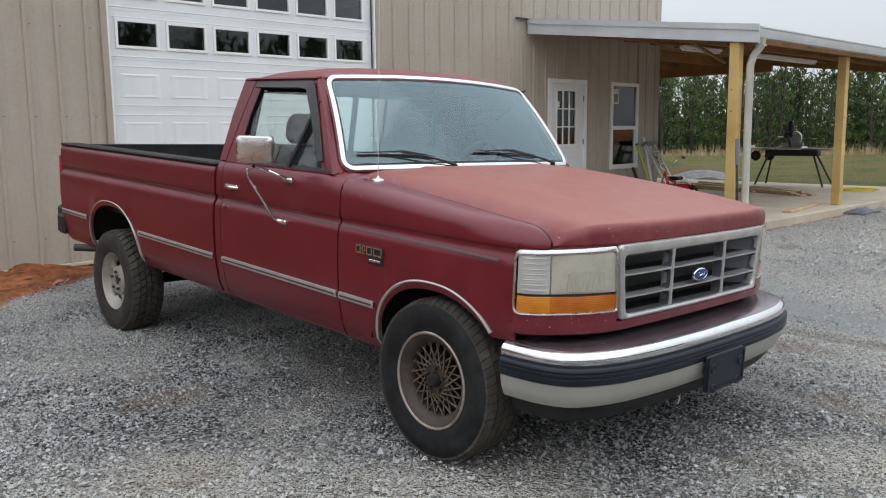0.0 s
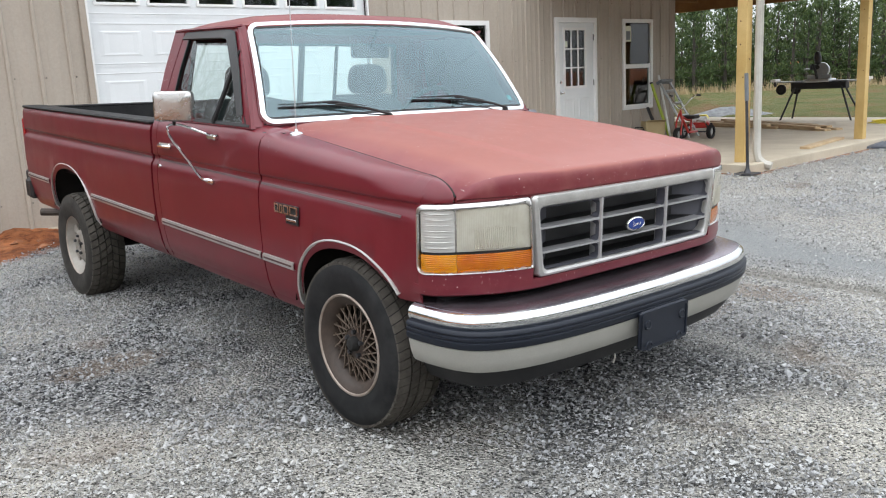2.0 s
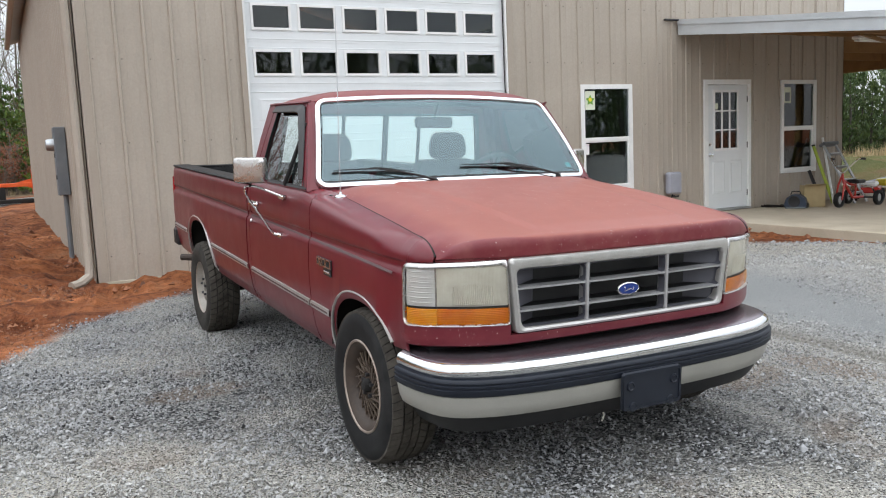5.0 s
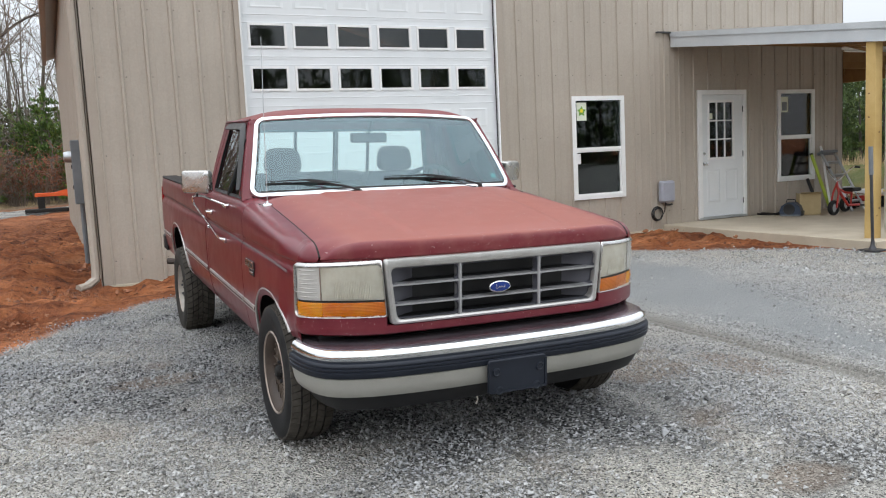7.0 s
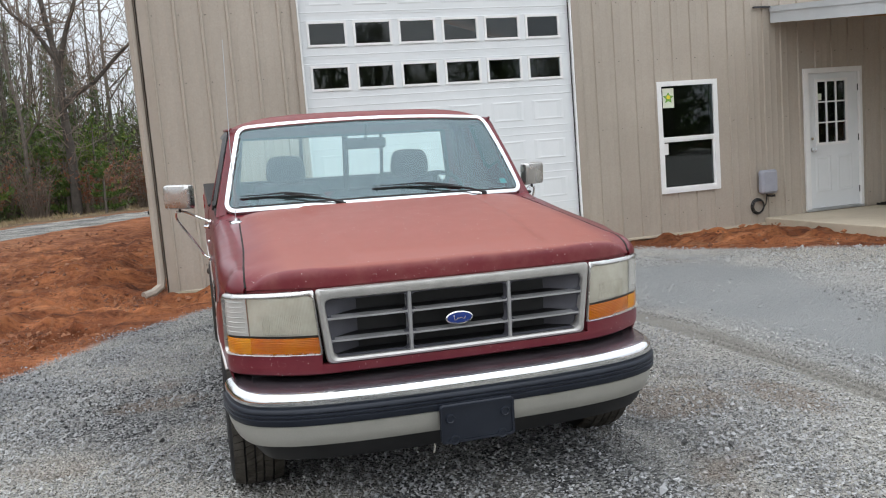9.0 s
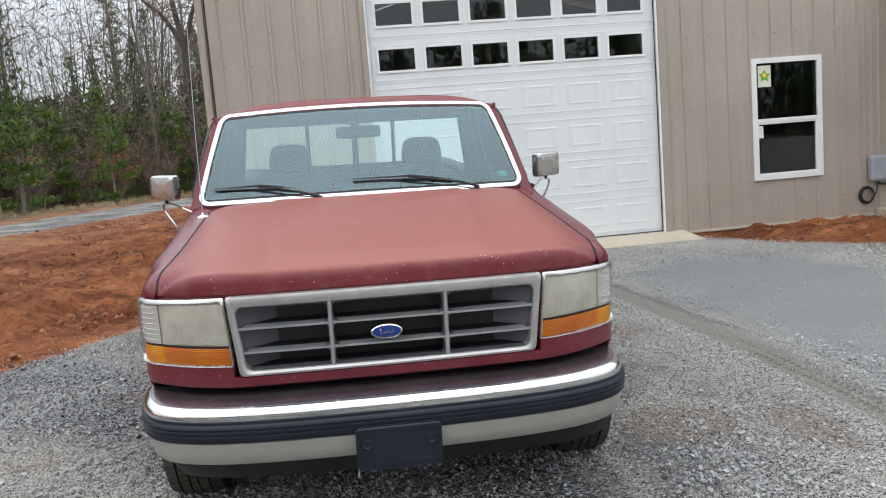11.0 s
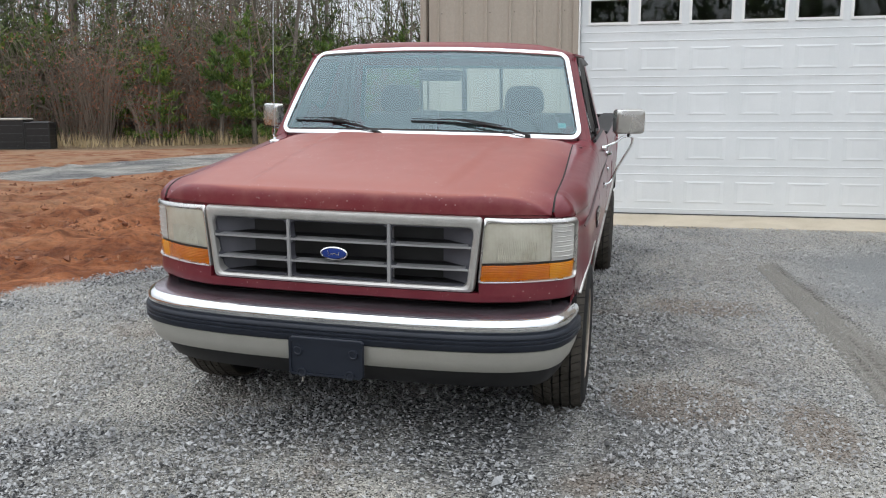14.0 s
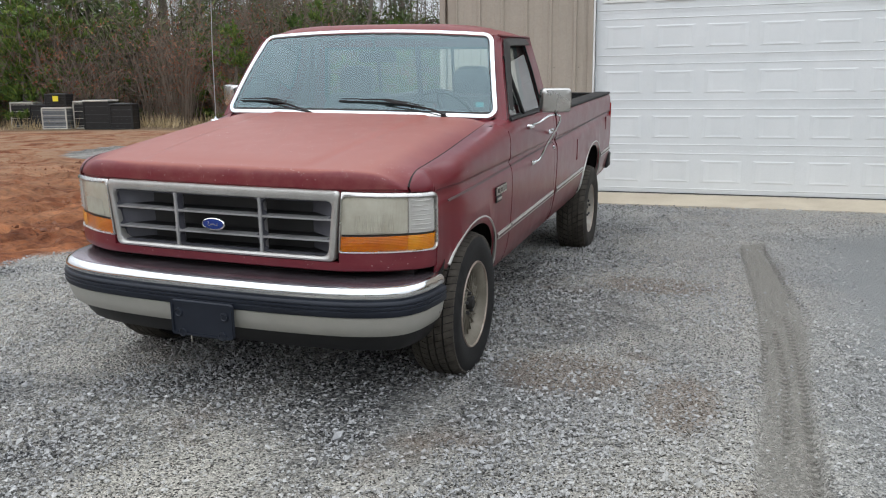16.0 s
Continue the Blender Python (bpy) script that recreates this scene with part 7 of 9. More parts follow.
for a in (0.2, math.pi - 0.2, math.pi * 1.5):
    part("spoke", Geo().tube([wheel_c @ Vector((0.05 * math.cos(a), 0.05 * math.sin(a), 0)), wheel_c @ Vector((0.19 * math.cos(a), 0.19 * math.sin(a), 0))], 0.014, 6), M_BLACK, sw)


def seat(xc):
    st = part("seat", Geo().box(xc - 0.27, xc + 0.27, 1.12, 1.62, 0.62, 0.80, 0.05), M_SEAT, truck, "grey cloth seat with a headrest")
    part("backrest", Geo().prism([(xc - 0.26, 1.55, 0.74), (xc + 0.26, 1.55, 0.74), (xc + 0.25, 1.66, 1.14), (xc + 0.20, 1.69, 1.225), (xc - 0.20, 1.69, 1.225), (xc - 0.25, 1.66, 1.14)], (0, 0.11, 0.01)), M_SEAT, st)
    lp = []
    for y, k in ((1.655, 0.80), (1.668, 0.95), (1.70, 1.0), (1.74, 1.0), (1.765, 0.9), (1.77, 0.7)):
        lp.append([(xc + a, y, 1.325 + b) for a, b in round_loop([(-0.135 * k, -0.085 * k), (0.135 * k, -0.085 * k), (0.115 * k, 0.095 * k), (-0.115 * k, 0.095 * k)], 0.07 * k, 5)])
    g = Geo().grid(lp, closed=True)
    m = len(lp[0])
    g.f += [tuple(range(m)), tuple(range(len(g.v) - m, len(g.v)))]
    part("headrest", g, M_SEAT, st)
    for d in (-0.05, 0.05):
        part("headrest_post", Geo().tube([(xc + d, 1.715, 1.19), (xc + d, 1.715, 1.26)], 0.007, 6), M_CHROME, st)


seat(-0.42)
seat(0.42)
part("seat_middle", Geo().box(-0.15, 0.15, 1.14, 1.62, 0.62, 0.79, 0.03).box(-0.155, 0.155, 1.60, 1.72, 0.76, 1.17, 0.03), M_SEAT, truck)
part("rear_view_mirror", Geo().box(-0.125, 0.125, 1.085, 1.115, 1.455, 1.52, 0.012), M_BLACK, truck, "black interior mirror")
part("mirror_stem", Geo().tube([(0, 1.03, 1.60), (0, 1.09, 1.51)], 0.008, 6), M_BLACK, truck)
both("inner_door", Geo().box(-0.90, -0.86, 0.70, 1.79, 0.45, 1.13), M_DASH, truck)
# aerial
part("aerial_base", Geo().lathe([(0.0001, 0.026), (0.007, 0.024), (0.009, 0.014), (0.024, 0.010), (0.031, 0.004), (0.033, -0.010)], 12, pose(-0.825, 0.55, seam_z(0.55) - 0.002), "z"), M_CHROME, truck, "chrome aerial base")
part("aerial", Geo().tube([(-0.825, 0.55, 1.12), (-0.823, 0.56, 1.55), (-0.815, 0.585, 2.05)], [0.0026, 0.0022, 0.0018], 5), M_GALV, truck, "thin whip aerial")


# the cab's upper part leans a little towards the passenger's side
for ob in truck.children:
    if ob.name.split(".")[0] in ("windscreen", "screen_trim", "screen_seal", "screen_corner", "inspection_sticker", "wiper", "cab_roof", "a_pillar", "corner_pillar", "drip_rail", "cab_back", "back_window", "rear_view_mirror", "mirror_stem", "seat", "headliner"):
        ob.location.x = -0.014
for ob in doors:
    for ch in ob.children:
        if ch.name.split(".")[0] in ("window_surround", "door_glass", "glass_seal", "quarter_light_bar", "vent_visor"):
            ch.location.x = -0.012


# wheels
def tyre_parts(parent, R, W, mat_side, blocks, tread_depth, fill=0.82):
    h = W / 2
    prof = [(0.200, -h * 0.80), (0.206, -h * 0.92), (0.225, -h * 0.98), (R - 0.075, -h * 1.06), (R - 0.04, -h * 1.03), (R - 0.016, -h * 0.90), (R - tread_depth, -h * 0.80), (R - tread_depth, h * 0.80), (R - 0.016, h * 0.90), (R - 0.04, h * 1.03), (R - 0.075, h * 1.06), (0.225, h * 0.98), (0.206, h * 0.92), (0.200, h * 0.80)]
    t = part("tyre", Geo().lathe(prof, 56, None, "x", True), mat_side, parent, "worn black tyre")
    g = Geo()
    ribs = [(-0.94, -0.57), (-0.49, -0.19), (-0.12, 0.12), (0.19, 0.49), (0.57, 0.94)]
    for i, (a, b) in enumerate(ribs):
        for k in range(blocks):
            t0, t1 = 2 * math.pi * (k + 0.5 * (i % 2)) / blocks, 2 * math.pi * (k + 0.5 * (i % 2) + fill) / blocks
            sk = 0.35 * 2 * math.pi / blocks * (1 if i < 2 else -1)
            ra = R - (0.013 if i == 0 else 0.0)
            rb2 = R - (0.013 if i == 4 else 0.0)
            vs = []
            for tt in (t0, t1):
                for xx, rr, d in ((a, ra, 0), (b, rb2, sk)):
                    for q in (tread_depth + 0.004 + (0.016 if (i == 0 and xx == a) or (i == 4 and xx == b) else 0), 0.0):
                        r = rr - q
                        vs.append((xx * h, r * math.cos(tt + d), r * math.sin(tt + d)))
            g.add(vs, [(1, 3, 7, 5), (0, 1, 5, 4), (2, 6, 7, 3), (0, 2, 3, 1), (4, 5, 7, 6)])
    part("tread", g, M_TREAD, t, "blocky dusty tread", 0)
    return t


def lace_wheel(m, mat, label):
    w = root("wheel", m, label, "")
    w.parent = truck
    tyre_parts(w, 0.352, 0.225, M_TYRE, 60, 0.012, 0.88)
    rim = part("rim", Geo().lathe([(0.152, 0.040), (0.157, 0.062), (0.163, 0.076), (0.172, 0.088), (0.186, 0.099), (0.200, 0.106), (0.206, 0.108), (0.209, 0.102), (0.204, 0.088), (0.196, 0.02), (0.19, -0.08), (0.17, -0.085), (0.152, -0.02)], 48, None, "x"), mat, w, "rusty bronze wire-lace alloy rim")
    part("rim_lip", Geo().lathe([(0.199, 0.104), (0.202, 0.110), (0.208, 0.112), (0.212, 0.108), (0.212, 0.100)], 48, None, "x"), M_RIMLIP, rim, "worn bright rim edge")
    part("rim_back", Geo().lathe([(0.0001, -0.02), (0.155, -0.02), (0.155, -0.03)], 32, None, "x"), M_DARK, rim)
    part("centre", Geo().lathe([(0.0001, 0.070), (0.066, 0.070), (0.074, 0.060), (0.070, 0.0)], 24, None, "x"), mat, rim)
    part("hub_cap", Geo().lathe([(0.0001, 0.102), (0.022, 0.100), (0.030, 0.090), (0.032, 0.06)], 16, None, "x"), M_DARK, rim, "dark hub cap")
    for k in range(5):
        a = 2 * math.pi * k / 5 + 0.3
        part("lug_nut", Geo().lathe([(0.0001, 0.088), (0.009, 0.086), (0.010, 0.066)], 6, pose(0, 0.050 * math.cos(a), 0.050 * math.sin(a)), "x"), M_STEEL, rim)
    n = 20
    for k in range(n):
        for sgn in (-1, 1):
            a0 = 2 * math.pi * (k + 0.25 * sgn) / n
            a1 = a0 + sgn * 0.58
            x0, x1 = (0.076, 0.068) if sgn > 0 else (0.068, 0.061)
            pts = [(x0, 0.064 * math.cos(a0), 0.064 * math.sin(a0)), (x1, 0.160 * math.cos(a1), 0.160 * math.sin(a1))]
            part("spoke", Geo().tube(pts, 0.0040, 4, False), M_SPOKE if mat is M_BRONZE else mat, rim)
    return w


def slot_wheel(m, label):
    w = root("wheel", m, label, "")
    w.parent = truck
    tyre_parts(w, 0.368, 0.235, M_DUSTYTYRE, 44, 0.014, 0.80)
    rim = part("rim", Geo().lathe([(0.155, 0.040), (0.172, 0.062), (0.190, 0.095), (0.206, 0.104), (0.210, 0.098), (0.204, 0.085), (0.196, 0.02), (0.19, -0.08)], 48, None, "x"), M_WHEELGREY, w, "grey slotted wheel rim")
    part("rim_lip", Geo().lathe([(0.199, 0.100), (0.203, 0.107), (0.209, 0.108), (0.213, 0.104), (0.213, 0.096)], 48, None, "x"), M_RIMLIP, rim)
    part("rim_back", Geo().lathe([(0.0001, 0.0), (0.17, 0.0), (0.17, -0.02)], 32, None, "x"), M_DARK, rim)
    part("centre", Geo().lathe([(0.036, 0.02), (0.040, 0.080), (0.048, 0.084), (0.082, 0.080), (0.104, 0.068), (0.106, 0.050)], 32, None, "x"), M_WHEELGREY, rim)
    part("hub_cap", Geo().lathe([(0.0001, 0.075), (0.030, 0.072), (0.038, 0.04)], 14, None, "x"), M_DARK, rim, "dark hub")
    for k in range(5):
        a = 2 * math.pi * k / 5
        rows = []
        for r, x, d in ((0.098, 0.070, 0.34), (0.120, 0.062, 0.20), (0.145, 0.060, 0.19), (0.168, 0.066, 0.32)):
            rows.append([(x - 0.006 * abs(t) ** 2, r * math.cos(a + t * d), r * math.sin(a + t * d)) for t in (-1, -0.5, 0, 0.5, 1)])
        part("spoke", Geo().grid(rows, (-0.016, 0, 0)), M_WHEELGREY, rim)
    for k in range(5):
        a = 2 * math.pi * k / 5 + 0.3
        part("lug_nut", Geo().lathe([(0.0001, 0.100), (0.010, 0.098), (0.011, 0.078)], 6, pose(0, 0.064 * math.cos(a), 0.064 * math.sin(a)), "x"), M_STEEL, rim)
    return w


lace_wheel(pose(-0.845, 0.015, 0.320, 0, 0, 180), M_BRONZE, "front wheel with a rusty bronze lace rim")
lace_wheel(pose(0.845, 0.015, 0.322, 0, 0, 0), M_DUSTYRIM, "front wheel with a dusty grey lace rim")
slot_wheel(pose(-0.845, 3.39, 0.185, 0, 0, 180), "rear wheel with a grey slotted rim and off-road tyre")
slot_wheel(pose(0.845, 3.39, 0.185, 0, 0, 0), "rear wheel with a grey slotted rim and off-road tyre")


# ---- things on and beside the building ----
meter = root("electric_meter", Matrix(), "grey electric meter box with conduit on the side wall", "meter box")
part("cabinet", Geo().box(BX0 - 0.17, BX0 - 0.02, 9.95, 10.28, 0.98, 1.92, 0.01), M_GREYBOX, meter)
part("meter_socket", Geo().lathe([(0.0001, 0.11), (0.07, 0.10), (0.085, 0.06), (0.085, 0.0)], 18, pose(BX0 - 0.17, 10.10, 1.68, 0, 0, 180), "x"), M_GALV, meter, "round glass and metal meter")
part("conduit", Geo().tube([(BX0 - 0.08, 10.10, 0.98), (BX0 - 0.08, 10.10, 0.02)], 0.035, 10), M_GREYBOX, meter)
for z in (1.2, 1.5):
    part("hasp", Geo().box(BX0 - 0.185, BX0 - 0.171, 9.98, 10.01, z, z + 0.06, 0.003), M_STEEL, meter)
box = root("utility_box", Matrix(), "pale grey plastic utility box on the front wall", "utility box")
part("cover", Geo().box(7.08, 7.36, WY - 0.14, WY - 0.02, 0.50, 0.85, 0.03), M_UTIL, box)
part("spout", Geo().tube([(7.21, WY - 0.06, 0.50), (7.21, WY - 0.06, 0.47), (7.28, WY - 0.06, 0.455), (7.34, WY - 0.07, 0.46)], 0.014, 6), M_BLACK, box)
part("cable", Geo().tube([(7.22, WY - 0.04, 0.46), (7.20, WY - 0.04, 0.34), (7.12, WY - 0.04, 0.25)], 0.008, 5), M_BLACK, box)
hose = Geo()
for k in range(3):
    hose.lathe([(0.115 - 0.012 * k + 0.009 * math.cos(a), -0.02 - 0.014 * k + 0.009 * math.sin(a)) for a in np.linspace(0, 2 * math.pi, 7)[:-1]], 28, pose(7.06, WY - 0.01, 0.32), "y", True)
thing("cable_coil", hose, M_BLACK, "coil of black cable hanging on the front wall", "cable")

tamper = root("tamper", Matrix(), "steel hand tamper standing beside the porch post", "tamper")
part("plate", Geo().box(6.98, 7.22, 3.30, 3.54, 0.03, 0.05, 0.004), M_STEEL, tamper)
part("socket", Geo().lathe([(0.05, 0.05), (0.024, 0.10), (0.022, 0.16), (0.0001, 0.16)], 12, pose(7.10, 3.42, 0), "z"), M_STEEL, tamper)
part("handle", Geo().tube([(7.10, 3.42, 0.12), (7.115, 3.46, 0.95)], 0.019, 8), M_STEEL, tamper)
part("grip", Geo().tube([(7.115, 3.46, 0.95), (7.12, 3.475, 1.29)], 0.026, 8), M_GREYBOX, tamper, "grey rubber grip")

tool = root("carpet_blower", pose(9.44, 6.74, 0.135, 0, 0, -58) @ Matrix.Scale(0.70, 4), "navy blue plastic carpet blower on the porch slab", "blower")
prof = [(0.22, 0.0), (0.24, 0.10), (0.20, 0.24), (0.08, 0.33), (-0.08, 0.33), (-0.20, 0.25), (-0.25, 0.12), (-0.22, 0.0)]
part("body", Geo().prism([(a, -0.17, b) for a, b in prof], (0, 0.34, 0)), M_NAVY, tool, "", 50)
part("intake", Geo().lathe([(0.0001, -0.01), (0.10, -0.012), (0.125, -0.02), (0.135, 0.0)], 20, pose(-0.03, -0.17, 0.17), "y"), M_BLACK, tool)
part("handle", Geo().tube([(-0.12, 0, 0.32), (-0.10, 0, 0.39), (0.08, 0, 0.39), (0.10, 0, 0.32)], 0.015, 6), M_BLACK, tool)
part("outlet", Geo().box(0.20, 0.27, -0.13, 0.13, 0.01, 0.12, 0.01), M_BLACK, tool)
for b in (-0.15, 0.15):
    part("foot", Geo().box(-0.22, 0.22, b - 0.025, b + 0.025, 0.0, 0.045, 0.008), M_GREYBOX, tool, "grey plastic skid")
crate = root("carton", pose(9.84, 6.74, 0.135, 0, 0, -38), "tan cardboard carton on the porch slab", "carton")
part("body", Geo().box(-0.17, 0.17, -0.15, 0.15, 0, 0.36, 0.006), M_BOXWOOD, crate)
part("flap", Geo().box(-0.17, 0.17, -0.005, 0.005, 0.36, 0.365), M_LUMBER, crate)
part("flap", Geo().grid([[(-0.17, -0.15, 0.358), (0.17, -0.15, 0.358)], [(-0.165, -0.26, 0.385), (0.165, -0.26, 0.385)]], (0, 0, 0.004)), M_BOXWOOD, crate)
part("lid_tape", Geo().box(-0.173, 0.173, -0.025, 0.025, 0.362, 0.367), M_ACCASE, crate)
thing("flat_mat", Geo().grid([[(-0.22 + 0.055 * k, -0.09 + 0.03 * j, 0.012 + 0.022 * math.sin(k * 1.3 + j)) for k in range(9)] for j in range(7)], (0, 0, -0.012)), M_DARK, "small crumpled dark mat on the slab", "mat", at=pose(9.42, 7.16, 0.142, 0, 0, -50))


def wheel_geo(r, w):
    return Geo().lathe([(r * 0.62, -w), (r * 0.9, -w), (r, -w * 0.5), (r, w * 0.5), (r * 0.9, w), (r * 0.62, w)], 24, None, "x", True)


trike = root("tricycle", pose(9.93, 6.24, 0.135, 0, 0, 96), "red childs tricycle parked on the porch", "tricycle")
part("frame", Geo().tube([(0, 0.02, 0.50), (0, -0.04, 0.40), (0, -0.30, 0.14), (0, -0.62, 0.13)], 0.022, 8), M_REDENAMEL, trike)
part("cross_frame", Geo().tube([(0, -0.02, 0.44), (0.0, -0.22, 0.36), (0, -0.40, 0.34)], 0.018, 8), M_REDENAMEL, trike)
for s in (-1, 1):
    part("fork", Geo().tube([(s * 0.055, 0.10, 0.125), (s * 0.05, 0.04, 0.36), (0, 0.0, 0.54)], 0.015, 6), M_REDENAMEL, trike)
    part("fender_bar", Geo().tube([(s * 0.10, -0.40, 0.33), (s * 0.18, -0.55, 0.30), (s * 0.20, -0.68, 0.16)], 0.014, 6), M_CHROME, trike)
part("handlebar", Geo().tube(curve_pts([(-0.26, -0.16, 0.78), (-0.24, -0.06, 0.79), (-0.14, 0.0, 0.68), (0, 0.0, 0.56), (0.14, 0.0, 0.68), (0.24, -0.06, 0.79), (0.26, -0.16, 0.78)], 4), 0.013, 6), M_CHROME, trike, "bright chrome handlebar")
for s in (-1, 1):
    part("grip", Geo().tube([(s * 0.25, -0.08, 0.79), (s * 0.262, -0.19, 0.78)], 0.02, 6), M_BLACK, trike)
part("seat", Geo().box(-0.11, 0.11, -0.52, -0.28, 0.37, 0.43, 0.02), M_BLACK, trike)
part("seat_post", Geo().tube([(0, -0.38, 0.15), (0, -0.40, 0.38)], 0.016, 6), M_REDENAMEL, trike)
part("axle", Geo().tube([(-0.26, -0.62, 0.125), (0.26, -0.62, 0.125)], 0.014, 6), M_STEEL, trike)
for x, y in ((0, 0.10), (-0.26, -0.62), (0.26, -0.62)):
    wob = part("wheel", wheel_geo(0.125, 0.035), M_TYRE, trike, at=pose(x, y, 0.125))
    part("rim", Geo().lathe([(0.0001, 0.016), (0.03, 0.018), (0.077, 0.008), (0.077, -0.008), (0.03, -0.018), (0.0001, -0.016)], 16, None, "x"), M_GALV, wob)
cart = root("hand_cart", pose(11.35, 6.75, 0.135, 0, 0, -60), "low red and white pull cart on the porch", "cart")
part("tray", Geo().box(-0.18, 0.18, -0.30, 0.30, 0.14, 0.24, 0.02), M_REDENAMEL, cart)
part("load", Geo().box(-0.14, 0.14, -0.22, 0.22, 0.24, 0.33, 0.03), M_VINYL, cart)
for x, y in ((-0.2, -0.2), (0.2, -0.2), (-0.2, 0.2), (0.2, 0.2)):
    part("wheel", wheel_geo(0.10, 0.03), M_TYRE, cart, at=pose(x, y, 0.10))
lad = root("stepladder", pose(10.85, 6.55, 0.135, -30, 0, 8), "folded aluminium stepladder leaning on the wall", "ladder")
for x in (-0.2, 0.2):
    part("rail", Geo().box(x - 0.03, x + 0.03, -0.012, 0.012, 0, 1.15, 0.004), M_GALV, lad)
for k in range(4):
    part("step", Geo().box(-0.18, 0.18, -0.04, 0.04, 0.18 + 0.26 * k, 0.205 + 0.26 * k, 0.004), M_GALV, lad)
part("top_cap", Geo().box(-0.24, 0.24, -0.06, 0.06, 1.15, 1.20, 0.01), M_GREYBOX, lad)
lv = root("spirit_level", pose(10.52, 6.85, 0.135, -18, -6, 0), "lime spirit level leaning on the wall", "level")
part("body", Geo().box(-0.03, 0.03, -0.012, 0.012, 0, 1.05, 0.003), M_LIME, lv)
part("end_cap", Geo().box(-0.032, 0.032, -0.014, 0.014, 1.05, 1.08, 0.003), M_BLACK, lv)
thing("white_pipe", Geo().tube([(10.47, 6.80, 0.14), (10.68, 7.20, 1.27)], 0.02, 8), M_VINYL, "white plastic pipe leaning on the wall", "pipe")
thing("black_bar", Geo().tube([(10.36, 6.95, 0.14), (10.40, 7.25, 0.70)], 0.03, 6), M_BLACK, "short black bar leaning on the wall", "bar")


# lumber and the mitre saw
def board(a, b, w, h, z, label="raw pine board lying on the porch slab"):
    d = Vector((b[0] - a[0], b[1] - a[1], 0))
    ang = math.degrees(math.atan2(d.y, d.x))
    return thing("board", Geo().box(0, d.length, -w / 2, w / 2, 0, h, 0.004), M_LUMBER, label, "board", "lumber on the porch", at=pose(a[0], a[1], z, 0, 0, ang))


SL = 0.136
for k, (a, b, w) in enumerate((((12.5, 4.85), (13.9, 8.0), 0.14), ((12.75, 4.75), (14.15, 7.9), 0.14), ((13.1, 5.2), (14.5, 8.4), 0.19), ((12.9, 6.0), (13.6, 9.2), 0.14))):
    board(a, b, w, 0.038, SL)
    board((a[0] + 0.03, a[1] + 0.2), (b[0] + 0.02, b[1] - 0.3), w * 0.9, 0.038, SL + 0.039)
board((9.3, 3.74), (11.0, 3.98), 0.14, 0.038, SL, "long pale board lying at the slab edge")
board((13.2, 9.4), (15.0, 10.9), 0.14, 0.038, SL)
board((12.4, 8.3), (13.3, 11.2), 0.14, 0.038, SL)
cord = Geo().tube(curve_pts([(14.6 + 0.5 * math.cos(k * 1.9) * (1 - k / 16), 4.6 + 0.35 * math.sin(k * 1.9), SL + 0.012 + 0.004 * k) for k in range(12)], 4), 0.010, 5)
thing("extension_cord", cord, M_YELLOW, "tangled yellow extension cord on the slab", "cord")
tg = Geo()
rows = []
for j in range(9):
    rows.append([(10.75 + 0.07 * k, 3.12 + 0.045 * j, 0.05 + 0.08 * (1 - (abs(j - 4) / 4.2) ** 2) * (1 - (abs(k - 5) / 5.2) ** 2) * (0.7 + 0.6 * noise.noise((k * 0.8, j * 0.9, 3)))) for k in range(11)])
tg.grid(rows, (0, 0, -0.03))
thing("crumpled_tarp", tg, M_TARP, "crumpled dark plastic tarp beside the slab", "tarp", smooth=20)
saw = root("mitre_saw_stand", pose(15.5, 6.42, 0.135, 0, 0, 90), "black folding stand with a mitre saw", "saw stand")
part("beam", Geo().box(-0.60, 0.60, -0.09, 0.09, 0.66, 0.80, 0.015), M_BLACK, saw)
part("extension_rail", Geo().tube([(-1.05, 0, 0.82), (1.05, 0, 0.82)], 0.02, 8), M_GALV, saw)
for x in (-1.0, 1.0):
    part("roller_support", Geo().box(x - 0.06, x + 0.06, -0.12, 0.12, 0.83, 0.89, 0.01), M_VINYL, saw)
    part("support_bracket", Geo().box(x - 0.02, x + 0.02, -0.03, 0.03, 0.72, 0.83, 0.004), M_BLACK, saw)
for x, d in ((-0.5, -0.32), (0.5, 0.22)):
    for y in (-0.28, 0.28):
        part("leg", Geo().tube([(x, y * 0.3, 0.72), (x + d, y, 0.0)], 0.022, 6), M_BLACK, saw)
for y in (-0.12, 0.12):
    ww = part("wheel", wheel_geo(0.115, 0.03), M_TYRE, saw, at=pose(0.58 + (0.22 if y > 0 else 0.0), y, 0.66, 0, 0, 90))
    part("hub", Geo().lathe([(0.0001, 0.022), (0.05, 0.020), (0.074, 0.014), (0.074, -0.014), (0.0001, -0.022)], 16, None, "x"), M_BLACK, ww)
msaw = root("mitre_saw", pose(15.5, 6.42, 0.935, 0, 0, 90), "grey and black sliding mitre saw on its stand", "saw")
part("base", Geo().box(-0.28, 0.28, -0.18, 0.18, 0.0, 0.07, 0.02), M_GALV, msaw)
part("fence", Geo().box(-0.26, 0.26, 0.02, 0.05, 0.07, 0.16, 0.01), M_GALV, msaw)
part("blade_guard", Geo().lathe([(0.0001, -0.03), (0.15, -0.03), (0.16, 0.0), (0.15, 0.03), (0.0001, 0.03)], 20, pose(-0.05, 0.0, 0.26), "y"), M_GALV, msaw)
